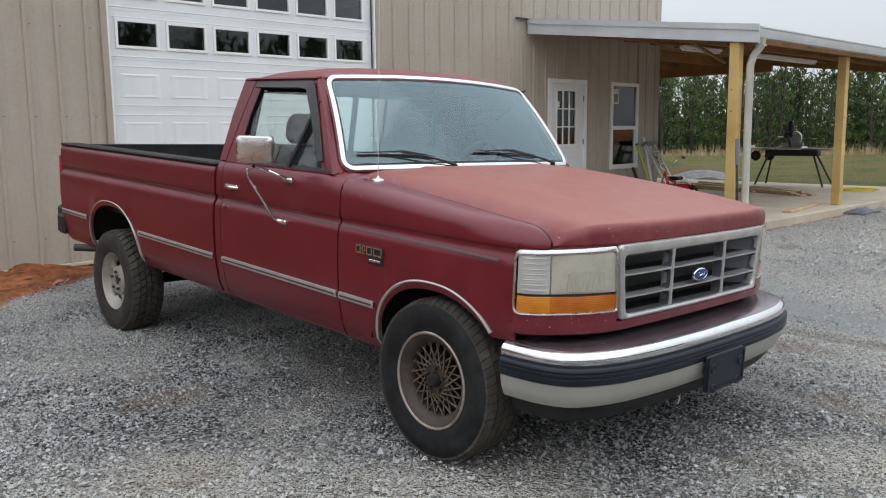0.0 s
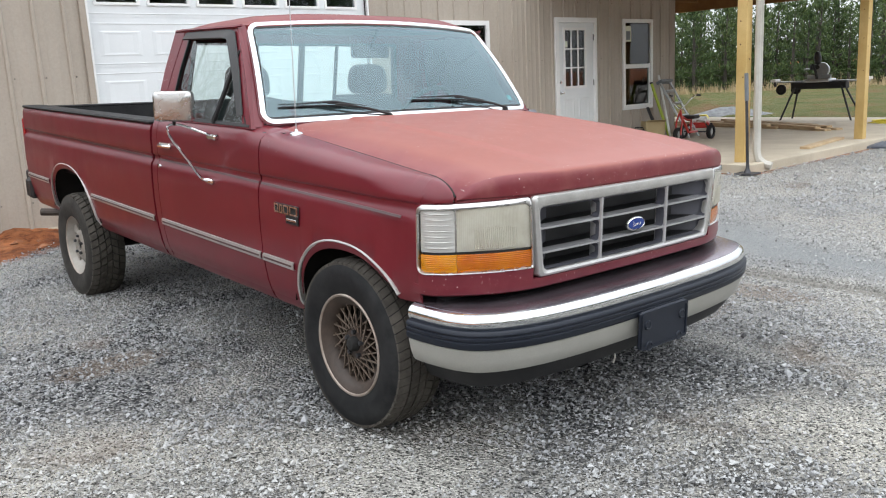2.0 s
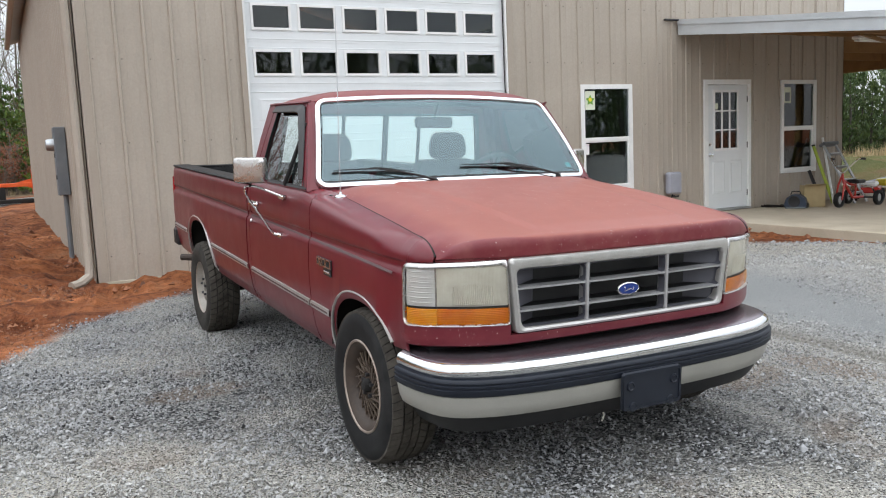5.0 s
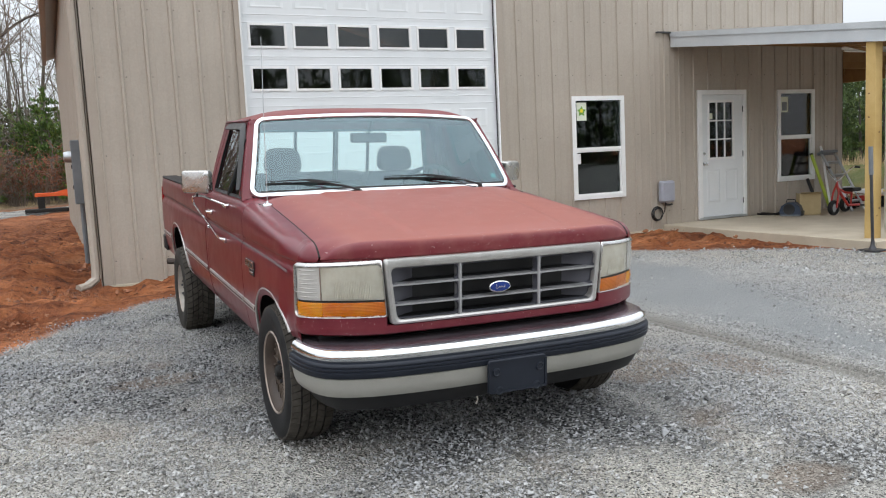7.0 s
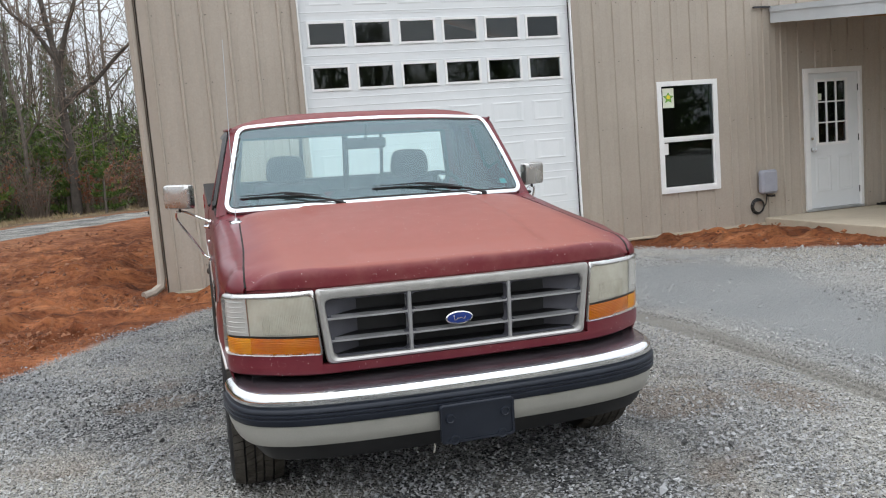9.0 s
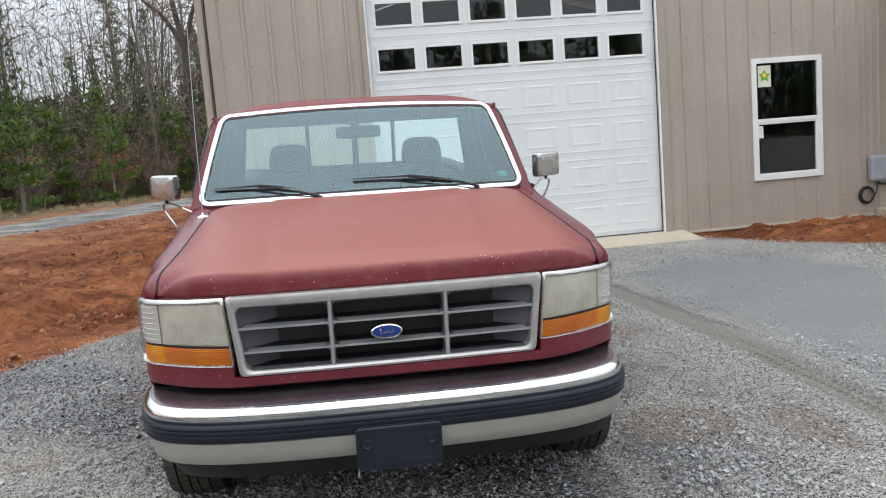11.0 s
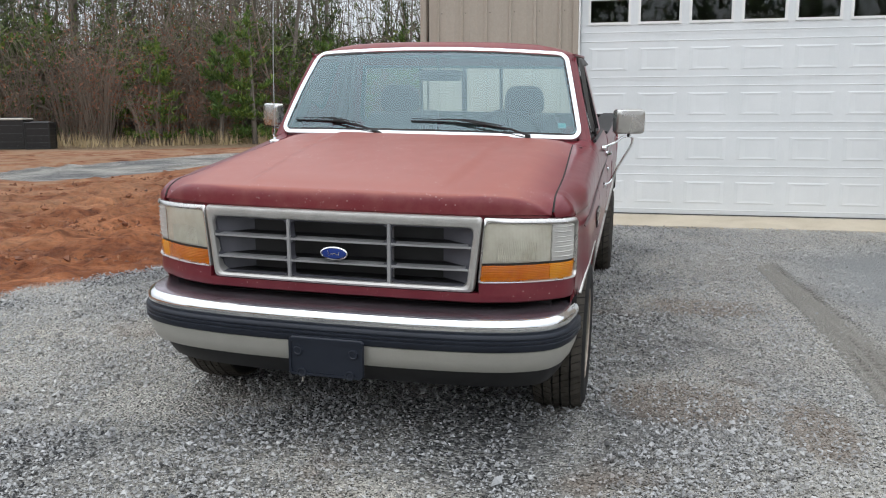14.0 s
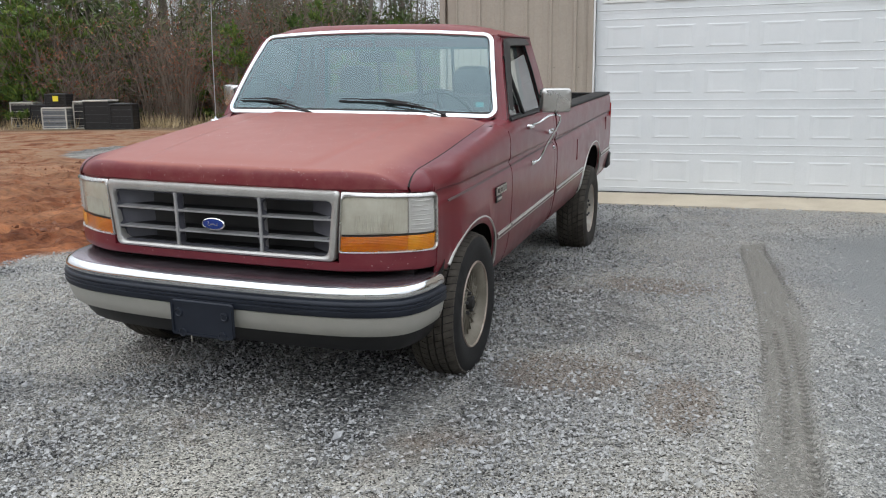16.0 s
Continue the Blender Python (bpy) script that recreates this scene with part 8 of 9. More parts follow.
part("motor", Geo().lathe([(0.0001, -0.12), (0.06, -0.11), (0.06, 0.10), (0.0001, 0.11)], 14, pose(0.10, 0.02, 0.32, 0, 0, 30), "x"), M_BLACK, msaw)
part("dust_bag", Geo().lathe([(0.0001, 0.0), (0.06, 0.04), (0.085, 0.16), (0.05, 0.28), (0.0001, 0.30)], 12, pose(0.03, 0.05, 0.36, 10, 8, 0), "z"), M_BLACK, msaw)
part("arm", Geo().tube([(0.0, 0.12, 0.05), (0.02, 0.16, 0.22), (0.12, 0.10, 0.38)], 0.03, 8), M_BLACK, msaw)
part("rail", Geo().tube([(0.0, 0.0, 0.30), (0.34, 0.02, 0.28)], 0.018, 8), M_GALV, msaw)
thing("bright_sack", Geo().box(-0.2, 0.2, -0.14, 0.14, 0, 0.14, 0.05), M_YELLOW, "yellow sack lying on the slab", "sack", at=pose(14.9, 8.9, 0.135, 0, 0, 25))


# old air conditioners and the trailer at the wood's edge
def condenser(x, y, w, h, yaw, mat, label, z=0.0, core=None, top=None):
    a = root("air_conditioner", pose(x, y, z, 0, 0, yaw), label, "air conditioner", "scrap air conditioners")
    part("base", Geo().box(-w / 2, w / 2, -w / 2, w / 2, 0.02, 0.07, 0.01), mat, a)
    part("coil_block", Geo().box(-w / 2 + 0.03, w / 2 - 0.03, -w / 2 + 0.03, w / 2 - 0.03, 0.07, h - 0.06), core or M_BLACK, a)
    part("top", Geo().box(-w / 2, w / 2, -w / 2, w / 2, h - 0.07, h, 0.02), top or mat, a)
    part("fan_grille", Geo().lathe([(0.0001, h + 0.03), (w * 0.3, h + 0.025), (w * 0.42, h)], 18, None, "z"), M_BLACK, a)
    for sx2 in (-1, 1):
        for sy in (-1, 1):
            part("corner_post", Geo().box(*sorted((sx2 * w / 2, sx2 * (w / 2 - 0.05))), *sorted((sy * w / 2, sy * (w / 2 - 0.05))), 0.07, h - 0.06, 0.006), mat, a)
    for k in range(7):
        zz = 0.12 + (h - 0.24) * k / 6
        part("louvre", Geo().ring([(-w / 2 + 0.01, -w / 2 + 0.01, zz), (w / 2 - 0.01, -w / 2 + 0.01, zz), (w / 2 - 0.01, w / 2 - 0.01, zz), (-w / 2 + 0.01, w / 2 - 0.01, zz)],
                                  [(-w / 2 + 0.04, -w / 2 + 0.04, zz), (w / 2 - 0.04, -w / 2 + 0.04, zz), (w / 2 - 0.04, w / 2 - 0.04, zz), (-w / 2 + 0.04, w / 2 - 0.04, zz)], (0, 0, 0.022)), mat if k % 2 == 0 else M_STEEL, a, smooth=0)
    return a


condenser(-19.6, 23.0, 0.85, 0.98, 22, M_BLACK, "dark scrap air conditioner standing on dry grass", 0.0, None, M_BLACK)
condenser(-20.75, 23.1, 1.0, 1.12, 18, M_BLACK, "scrap air conditioner with a pale top standing on dry grass", 0.0, None, M_ACCASE)
condenser(-21.7, 23.4, 0.75, 1.08, 10, M_ACCASE, "cream scrap air conditioner standing on dry grass")
condenser(-22.55, 22.9, 1.0, 0.85, 15, M_ACCASE, "pale louvred scrap air conditioner standing on dry grass", 0.0, M_GREYBOX)
condenser(-22.55, 22.9, 0.80, 0.48, 22, M_BLACK, "dark air conditioner stacked on another unit", 0.88)
condenser(-23.9, 23.6, 0.9, 0.95, 12, M_BLACK, "dark scrap air conditioner standing on dry grass")
condenser(-25.0, 23.8, 1.0, 1.05, 12, M_ACCASE, "cream scrap air conditioner standing on dry grass")
thing("yellow_tag", Geo().box(-0.10, 0.10, -0.006, 0.006, -0.1, 0.1), M_YELLOW, "yellow paper tag on a scrap unit", "tag", at=pose(-22.3, 22.45, 1.18, 0, 0, 22))
tr = root("log_splitter", pose(-0.4, 31.0, 0.04, 0, 0, -90), "low red towed machine with a long beam parked behind the building", "machine")
part("beam", Geo().box(-0.09, 0.09, -1.98, 0.9, 0.60, 0.74, 0.012), M_ORANGE, tr)
part("beam_gusset", Geo().prism([(-0.08, -1.35, 0.735), (-0.08, -0.75, 0.88), (-0.08, -0.75, 0.52), (-0.08, -1.0, 0.605)], (0.16, 0, 0)), M_ORANGE, tr)
part("upright", Geo().box(-0.16, 0.16, -0.78, -0.60, 0.30, 1.22, 0.02), M_ORANGE, tr)
part("maker_plate", Geo().box(-0.19, -0.165, -0.77, -0.62, 0.80, 1.0, 0.004), M_ACCASE, tr, "blank white plate")
part("stand_leg", Geo().box(-0.13, 0.13, -1.90, -1.66, 0.02, 0.595, 0.02), M_DARK, tr)
part("skid", Geo().box(-0.35, 0.35, -2.35, 0.8, 0.02, 0.16, 0.02), M_DARK, tr)
part("engine_box", Geo().box(-0.4, 0.4, -0.4, 0.6, 0.30, 0.595, 0.03), M_DARK, tr)
for x in (-0.62, 0.62):
    part("wheel", wheel_geo(0.30, 0.09), M_TYRE, tr, at=pose(x, 0.2, 0.30))


# ---- trees ----
def twig_tree(seed, height, spread, trunk_r, depth, lean=0.06, first=0.35):
    """A bare tree: tapered trunk and limbs that fork down to twigs. Returns (wood, twigs)."""
    rnd = random.Random(seed)
    wood, limbs, twigs = Geo(), Geo(), Geo()

    def limb(p, d, length, r, level):
        n = 5 if level == 0 else 3
        pts, rs = [p], [r]
        q, dd = p.copy(), d.copy()
        for k in range(n):
            wob = 0.10 if level == 0 else 0.28
            dd = (dd + Vector((rnd.uniform(-wob, wob), rnd.uniform(-wob, wob), rnd.uniform(-0.03, 0.14)))).normalized()
            q = q + dd * (length / n)
            pts.append(q.copy())
            rs.append(r * (1 - 0.62 * (k + 1) / n) if level else r * (1 - 0.7 * (k + 1) / n))
        (wood if level == 0 else limbs if level == 1 else twigs).tube(pts, rs, 7 if level == 0 else 4 if level == 1 else 3, False)
        if level >= depth:
            return
        kids = rnd.randint(8, 11) if level == 0 else rnd.randint(4, 6) if level == 1 else rnd.randint(3, 5)
        for k in range(kids):
            t = lerp(first, 1.0, (k + rnd.random()) / kids) if level == 0 else lerp(0.2, 1.0, (k + rnd.random()) / kids)
            i = min(n - 1, int(t * n))
            base = pts[i].lerp(pts[i + 1], t * n - i)
            a = rnd.uniform(0, 2 * math.pi)
            out = Vector((math.cos(a), math.sin(a), 0))
            up = rnd.uniform(0.35, 1.1) if level == 0 else rnd.uniform(-0.1, 0.7)
            nd = (dd * 0.55 + out * spread + Vector((0, 0, up * 0.6))).normalized()
            nl = length * (rnd.uniform(0.28, 0.50) if level == 0 else rnd.uniform(0.35, 0.6)) * (1.15 - 0.5 * t)
            limb(base, nd, nl, max(0.006, rs[i] * rnd.uniform(0.35, 0.55)), level + 1)

    limb(Vector((0, 0, -0.2)), Vector((rnd.uniform(-lean, lean), rnd.uniform(-lean, lean), 1)).normalized(), height, trunk_r, 0)
    return wood, limbs, twigs


def pine_tree(seed, height, base_w, tufts, needle, bare=0.06, taper=0.75, slim=0.065):
    """A young pine: trunk, whorls of limbs, and many tufts of long needles. Returns (wood, foliage)."""
    rnd = random.Random(seed)
    wood, fol = Geo(), Geo()
    wood.tube([(0, 0, -0.1), (rnd.uniform(-0.05, 0.05), 0, height * 0.5), (0, 0, height * 0.98)], [0.022 * height, 0.014 * height, 0.008], 6, False)

    def tuft(p, d, size):
        for k in range(rnd.randint(5, 7)):
            a = Vector((rnd.gauss(0, 1), rnd.gauss(0, 1), rnd.gauss(0, 1)))
            v = (d * 1.0 + a * 0.55).normalized() * size * rnd.uniform(0.7, 1.2)
            s = v.cross(Vector((rnd.gauss(0, 1), rnd.gauss(0, 1), rnd.gauss(0, 1)))).normalized() * size * slim
            fol.add([p, p + v * 0.55 - s * 1.3, p + v, p + v * 0.55 + s * 1.3], [(0, 1, 2, 3)])

    levels = max(6, int(height * 1.7))
    for j in range(levels):
        t = lerp(bare, 0.97, (j + rnd.uniform(0, 0.6)) / levels)
        z = t * height
        reach = base_w * (1 - t) ** taper * rnd.uniform(0.8, 1.15) + 0.12
        for k in range(rnd.randint(5, 7)):
            a = rnd.uniform(0, 2 * math.pi)
            lift = lerp(0.15, 0.9, t)
            rr = reach * rnd.uniform(0.65, 1.15)
            tip = Vector((math.cos(a) * rr, math.sin(a) * rr, z + rr * lift))
            mid = Vector((math.cos(a) * rr * 0.5, math.sin(a) * rr * 0.5, z + rr * lift * 0.3))
            wood.tube([(0, 0, z), mid, tip], [0.010 * (1.2 - t) + 0.004, 0.006, 0.003], 3, False)
            m = max(2, int(tufts * rr / base_w))
            for i in range(m):
                u = lerp(0.25, 1.0, (i + rnd.random()) / m)
                p = (Vector((0, 0, z)).lerp(mid, u * 2) if u < 0.5 else mid.lerp(tip, u * 2 - 1)) + Vector((rnd.gauss(0, 0.08), rnd.gauss(0, 0.08), rnd.gauss(0, 0.06)))
                d = (tip - Vector((0, 0, z))).normalized() * 0.6 + Vector((0, 0, 0.8))
                tuft(p, d.normalized(), needle)
    for k in range(8):
        tuft(Vector((0, 0, height * lerp(0.9, 1.0, k / 7))), Vector((0, 0, 1)), needle)
    return wood, fol


def bush(seed, height, stems, leafy):
    """A leafless thicket: arching stems with side twigs, and a few dry leaves."""
    rnd = random.Random(seed)
    wood, leaves = Geo(), Geo()
    for k in range(stems):
        a, r0 = rnd.uniform(0, 2 * math.pi), rnd.uniform(0, 0.5)
        p = Vector((math.cos(a) * r0, math.sin(a) * r0, -0.05))
        out = Vector((math.cos(a), math.sin(a), 0))
        h = height * rnd.uniform(0.5, 1.1)
        w = h * rnd.uniform(0.15, 0.5)
        pts = [p, p + out * w * 0.3 + Vector((0, 0, h * 0.5)), p + out * w + Vector((rnd.uniform(-0.2, 0.2), rnd.uniform(-0.2, 0.2), h))]
        wood.tube(pts, [0.016, 0.010, 0.004], 3, False)
        for j in range(4):
            t = rnd.uniform(0.3, 1.0)
            b = pts[0].lerp(pts[1], t * 2) if t < 0.5 else pts[1].lerp(pts[2], t * 2 - 1)
            d = Vector((rnd.gauss(0, 1), rnd.gauss(0, 1), rnd.gauss(0.5, 0.6))).normalized() * h * rnd.uniform(0.15, 0.35)
            wood.tube([b, b + d * 0.5 + Vector((0, 0, 0.03)), b + d], [0.006, 0.004, 0.002], 3, False)
            for i in range(leafy):
                c = b + d * rnd.uniform(0.3, 1.0)
                v = Vector((rnd.gauss(0, 1), rnd.gauss(0, 1), rnd.gauss(0, 1))).normalized() * 0.07
                s = v.orthogonal().normalized() * 0.03
                leaves.add([c, c + v * 0.5 + s, c + v, c + v * 0.5 - s], [(0, 1, 2, 3)])
    return wood, leaves


def plant(name, geos, mats, part_names, label, category, group):
    t = root(name, Matrix(), label, category, group)
    for gq, mt, pn in zip(geos, mats, part_names):
        ob = new(pn, gq.mesh(pn, mt, 0 if pn != "trunk" else 50, weld=False))
        ob.parent = t
        if pn != "trunk":
            ob["kind"] = "stuff"
    return t


rnd = random.Random(11)
bare_kinds = [plant("bare_tree", twig_tree(s, h, sp2, r, 3, first=f), (M_BARK, M_BARK, M_TWIG), ("trunk", "limb_mass", "twig_mass"), "tall leafless grey tree at the edge of the wood", "tree", "bare trees of the wood")
              for s, h, sp2, r, f in ((1, 15.0, 0.9, 0.15, 0.22), (2, 12.0, 0.8, 0.09, 0.18), (3, 17.0, 0.7, 0.13, 0.35), (5, 13.0, 1.0, 0.11, 0.2))]
saplings = [plant("sapling", twig_tree(s, h, 0.9, r, 3, 0.12, 0.12), (M_TWIG, M_TWIG, M_TWIG), ("trunk", "limb_mass", "twig_mass"), "thin leafless sapling at the edge of the wood", "tree", "saplings of the wood")
            for s, h, r in ((6, 7.0, 0.04), (7, 5.0, 0.032), (8, 8.5, 0.05))]
tall_pines = [plant("tall_pine", pine_tree(s, h, w, tf, nd, b), (M_BARK, M_PINE), ("trunk", "crown"), "tall slim pine standing in the wood", "tree", "pines of the wood")
              for s, h, w, tf, nd, b in ((21, 15.0, 2.2, 6, 0.38, 0.30), (22, 18.0, 2.6, 6, 0.40, 0.4), (23, 9.0, 2.0, 7, 0.32, 0.1))]
young_pines = [plant("young_pine", pine_tree(s, h, w, tf, nd, 0.04, 0.8, 0.10), (M_BARK, M_PINE2), ("trunk", "crown"), "bright green young pine at the edge of the wood", "tree", "young pines")
               for s, h, w, tf, nd in ((31, 5.2, 1.45, 15, 0.26), (32, 3.8, 1.2, 13, 0.24))]
row_pines = [plant("plantation_pine", pine_tree(s, h, w, tf, nd, 0.02, 1.0, 0.082), (M_BARKDARK, M_PINE), ("trunk", "crown"), "dense dark green plantation pine beyond the field", "tree", "pine plantation")
             for s, h, w, tf, nd in ((41, 6.4, 2.0, 6, 0.38), (42, 7.2, 2.1, 6, 0.40), (43, 6.0, 1.9, 6, 0.38))]
bushes = [plant("brush", bush(s, h, n, lf), (M_TWIG, M_RUSSET), ("stem_mass", "dry_leaves"), "leafless tangled brush with a few russet leaves", "bush", "brush at the wood's edge")
          for s, h, n, lf in ((51, 2.6, 44, 1), (52, 3.9, 50, 2), (53, 1.7, 34, 1), (54, 3.2, 46, 4))]
russet_brush = [plant("russet_brush", bush(s, h, 52, 11), (M_TWIG, M_RUSSET), ("stem_mass", "dry_leaves"), "young oak brush that keeps its russet dead leaves", "bush", "russet brush at the wood's edge")
                for s, h in ((58, 3.0), (59, 2.4))]
used = set()


def place(kinds, x, y, smin, smax):
    k = rnd.randrange(len(kinds))
    src = kinds[k]
    sc = rnd.uniform(smin, smax)
    z = 0.02 + max(0.0, (math.hypot(x, y) - 60) / 200) * 0.4
    m = pose(x, y, z, rnd.uniform(-2, 2), rnd.uniform(-2, 2), rnd.uniform(0, 360))
    if src not in used:
        used.add(src)
        src.matrix_basis = m @ Matrix.Scale(sc, 4)
    else:
        c = copy_thing(src, m)
        c.scale = (sc, sc, sc)


def edge_point(t):
    """A point along the edge of the wood, west to north."""
    pts = [(-52, 8), (-38, 15), (-27, 21.5), (-19, 26), (-12, 30), (-7.5, 36), (-1, 43), (8, 50)]
    f = t * (len(pts) - 1)
    i = min(len(pts) - 2, int(f))
    a, b = Vector((*pts[i], 0)), Vector((*pts[i + 1], 0))
    d = (b - a).normalized()
    return a.lerp(b, f - i), Vector((-d.y, d.x, 0))


for k in range(34):
    p, nrm = edge_point(rnd.random() ** 1.4)
    q = p + nrm * (3.0 + 26 * rnd.random())
    place(bare_kinds, q.x, q.y, 0.7, 1.15)
for k in range(52):
    p, nrm = edge_point((k + rnd.random()) / 52)
    q = p + nrm * (1.0 + 14 * rnd.random())
    place(saplings, q.x, q.y, 0.7, 1.3)
for k in range(40):
    t = (k + rnd.random()) / 40
    p, nrm = edge_point(t)
    q = p + nrm * rnd.uniform(6, 30)
    gap = 0.42 < t < 0.82
    if gap and k % 2:
        continue
    place(tall_pines, q.x, q.y, 0.35 if gap else 0.65, 0.6 if gap else 1.0)
for k in range(34):
    p, nrm = edge_point((k + rnd.random()) / 34)
    q = p + nrm * rnd.uniform(1.0, 7)
    place(young_pines, q.x, q.y, 0.6, 1.2)
for k in range(76):
    p, nrm = edge_point((k + rnd.random()) / 76)
    q = p + nrm * rnd.uniform(0.4, 9)
    place(bushes, q.x, q.y, 0.7, 1.2)
for k in range(14):
    p, nrm = edge_point(rnd.uniform(0.62, 1.0))
    q = p + nrm * rnd.uniform(2, 14)
    place(tall_pines, q.x, q.y, 0.35, 0.6)
for k in range(34):
    p, nrm = edge_point(rnd.uniform(0.24, 0.52))
    q = p + nrm * rnd.uniform(0.2, 4)
    place(bushes, q.x, q.y, 1.0, 1.6)
for k in range(24):
    p, nrm = edge_point(rnd.uniform(0.6, 1.0))
    q = p + nrm * rnd.uniform(0.5, 9)
    place(bushes if k % 2 else young_pines, q.x, q.y, 0.8, 1.3)
for k in range(12):
    p, nrm = edge_point(rnd.uniform(0.6, 1.0))
    q = p + nrm * rnd.uniform(1, 12)
    place(bare_kinds, q.x, q.y, 0.7, 1.1)
for k in range(20):
    p, nrm = edge_point(rnd.uniform(0.10, 0.44))
    q = p + nrm * rnd.uniform(3, 11)
    place(tall_pines, q.x, q.y, 0.5, 0.8)
for k in range(14):
    p, nrm = edge_point(rnd.uniform(0.12, 0.46))
    q = p + nrm * rnd.uniform(1, 5)
    place(young_pines, q.x, q.y, 0.9, 1.5)
# the young pines that stand out at the edge, and a low evergreen shrub
for x, y, h in ((-5.4, 40.5, 4.0), (-8.0, 41.0, 4.0), (-15.0, 27.8, 5.0), (-13.7, 28.1, 4.6), (-11.5, 30.1, 4.8), (-17.5, 27.4, 3.6), (-14.4, 28.0, 0.95)):
    place(young_pines, x, y, h / 4.6, h / 4.4)
for x, y in ((-5.6, 38.6), (-4.4, 39.6), (-3.3, 40.4), (-2.2, 41.0), (-1.0, 42.2), (0.3, 43.4), (-9.4, 35.2)):
    place(russet_brush, x, y, 0.8, 1.1)
for x, y, h in ((-4.9, 37.7, 3.4), (-9.0, 33.6, 4.4), (-0.6, 40.8, 3.0)):
    place(young_pines, x, y, h / 4.6, h / 4.4)
# the great forked tree
tw, tt = Geo(), Geo()
rg = random.Random(77)


def bough(pts, rs):
    c = curve_pts(pts, 4)
    tw.tube(c, [lerp(rs[0], rs[1], k / (len(c) - 1)) for k in range(len(c))], 8, False)
    for k in range(4, len(c)):
        for j in range(3):
            d = Vector((rg.gauss(0, 1), rg.gauss(0, 0.7), rg.gauss(0.5, 0.6))).normalized() * rg.uniform(0.8, 2.4)
            b = c[k].lerp(c[k - 1], rg.random())
            e = b + d + Vector((0, 0, 0.3))
            tt.tube([b, b + d * 0.5, e], [0.035, 0.022, 0.009], 4, False)
            for i in range(4):
                b2 = b.lerp(e, rg.uniform(0.3, 1.0))
                d2 = Vector((rg.gauss(0, 1), rg.gauss(0, 0.8), rg.gauss(0.4, 0.6))).normalized() * rg.uniform(0.4, 1.1)
                tt.tube([b2, b2 + d2 * 0.5, b2 + d2], [0.014, 0.010, 0.005], 3, False)


bough([(0, 0, -0.2), (0.05, 0, 2.5), (-0.05, 0, 4.8), (0.0, 0, 6.6), (-0.35, 0.2, 9.0), (-0.7, 0.3, 12.5), (-0.9, 0.4, 16)], (0.24, 0.05))
bough([(-0.02, 0, 4.9), (0.6, 0.1, 5.5), (1.4, 0.2, 6.0), (2.6, 0.2, 7.2), (4.0, 0.1, 8.3), (6.2, 0, 9.2)], (0.15, 0.03))
bough([(0.0, 0, 6.7), (0.5, -0.2, 8.2), (1.2, -0.4, 10.0), (1.9, -0.5, 13)], (0.14, 0.03))
bough([(-0.05, 0, 7.0), (-0.9, 0.1, 8.4), (-1.9, 0.2, 9.4), (-2.8, 0.2, 11.5)], (0.11, 0.03))
plant("bare_tree", (tw, tt), (M_BARKDARK, M_TWIG), ("trunk", "twig_mass"), "large dark leafless tree with spreading forked limbs", "tree", "bare trees of the wood").matrix_basis = pose(-6.15, 38.0, 0.02)
# pine plantation across the field, and the pines behind the camera
for k in range(165):
    t = (k // 3 + rnd.random()) / 55
    x, y = lerp(23.5, 62, t) + (k % 3) * 1.9, lerp(41.5, -2, t) + (k % 3) * 1.6 + rnd.uniform(-0.5, 0.5)
    place(row_pines, x, y, 0.62, 0.80)
for k in range(36):
    t = (k + rnd.random()) / 36
    place(row_pines, lerp(-48, 52, t), -34 - 6 * rnd.random(), 1.2, 1.55)

# the depth of the wood: countless thin stems, twigs and evergreen sprays
M_FARWOOD = needles("mixed_wood_growth", (0.07, 0.055, 0.042), (0.145, 0.108, 0.084), (0.24, 0.185, 0.145))
M_FARGREEN = needles("evergreen_undergrowth", (0.035, 0.062, 0.018), (0.07, 0.11, 0.028), (0.13, 0.16, 0.04))
fw, fg = Geo(), Geo()
for k in range(900):
    p, nrm = edge_point(rnd.random())
    q = p + nrm * rnd.uniform(5, 34)
    h = rnd.uniform(5, 14)
    r = rnd.uniform(0.02, 0.07)
    fw.tube([(q.x, q.y, 0), (q.x + rnd.gauss(0, 0.3), q.y + rnd.gauss(0, 0.3), h * 0.5), (q.x + rnd.gauss(0, 0.7), q.y + rnd.gauss(0, 0.7), h)], [r, r * 0.7, 0.01], 3, False)
for k in range(150000):
    p, nrm = edge_point(rnd.random() if k < 70000 else rnd.uniform(0.08, 0.45) if k < 100000 else rnd.uniform(0.42, 0.95))
    d = 1.5 + 30 * rnd.random()
    q = p + nrm * d
    z = 13.0 * rnd.random() ** 1.5 if q.x < -12 else 10.0 * rnd.random() ** 2.0
    if 0.0 < q.y - 2.0 * q.x - 45 < 60 and z > 4.5 and rnd.random() < 0.6:
        continue
    clump = noise.noise((q.x * 0.22, q.y * 0.22, z * 0.25))
    green = clump > (0.02 if q.x < -12 or q.y > 35 else 0.16) and z < 8
    v = Vector((rnd.gauss(0, 1), rnd.gauss(0, 1), rnd.gauss(0.5, 0.8))).normalized() * rnd.uniform(0.5, 1.5) * (0.28 if green else 1.0)
    s = v.cross(Vector((rnd.gauss(0, 1), rnd.gauss(0, 1), rnd.gauss(0, 1)))).normalized() * (rnd.uniform(0.018, 0.05) if green else rnd.uniform(0.010, 0.028))
    b = Vector((q.x, q.y, z))
    (fg if green else fw).add([b - s, b + s, b + v], [(0, 1, 2)])
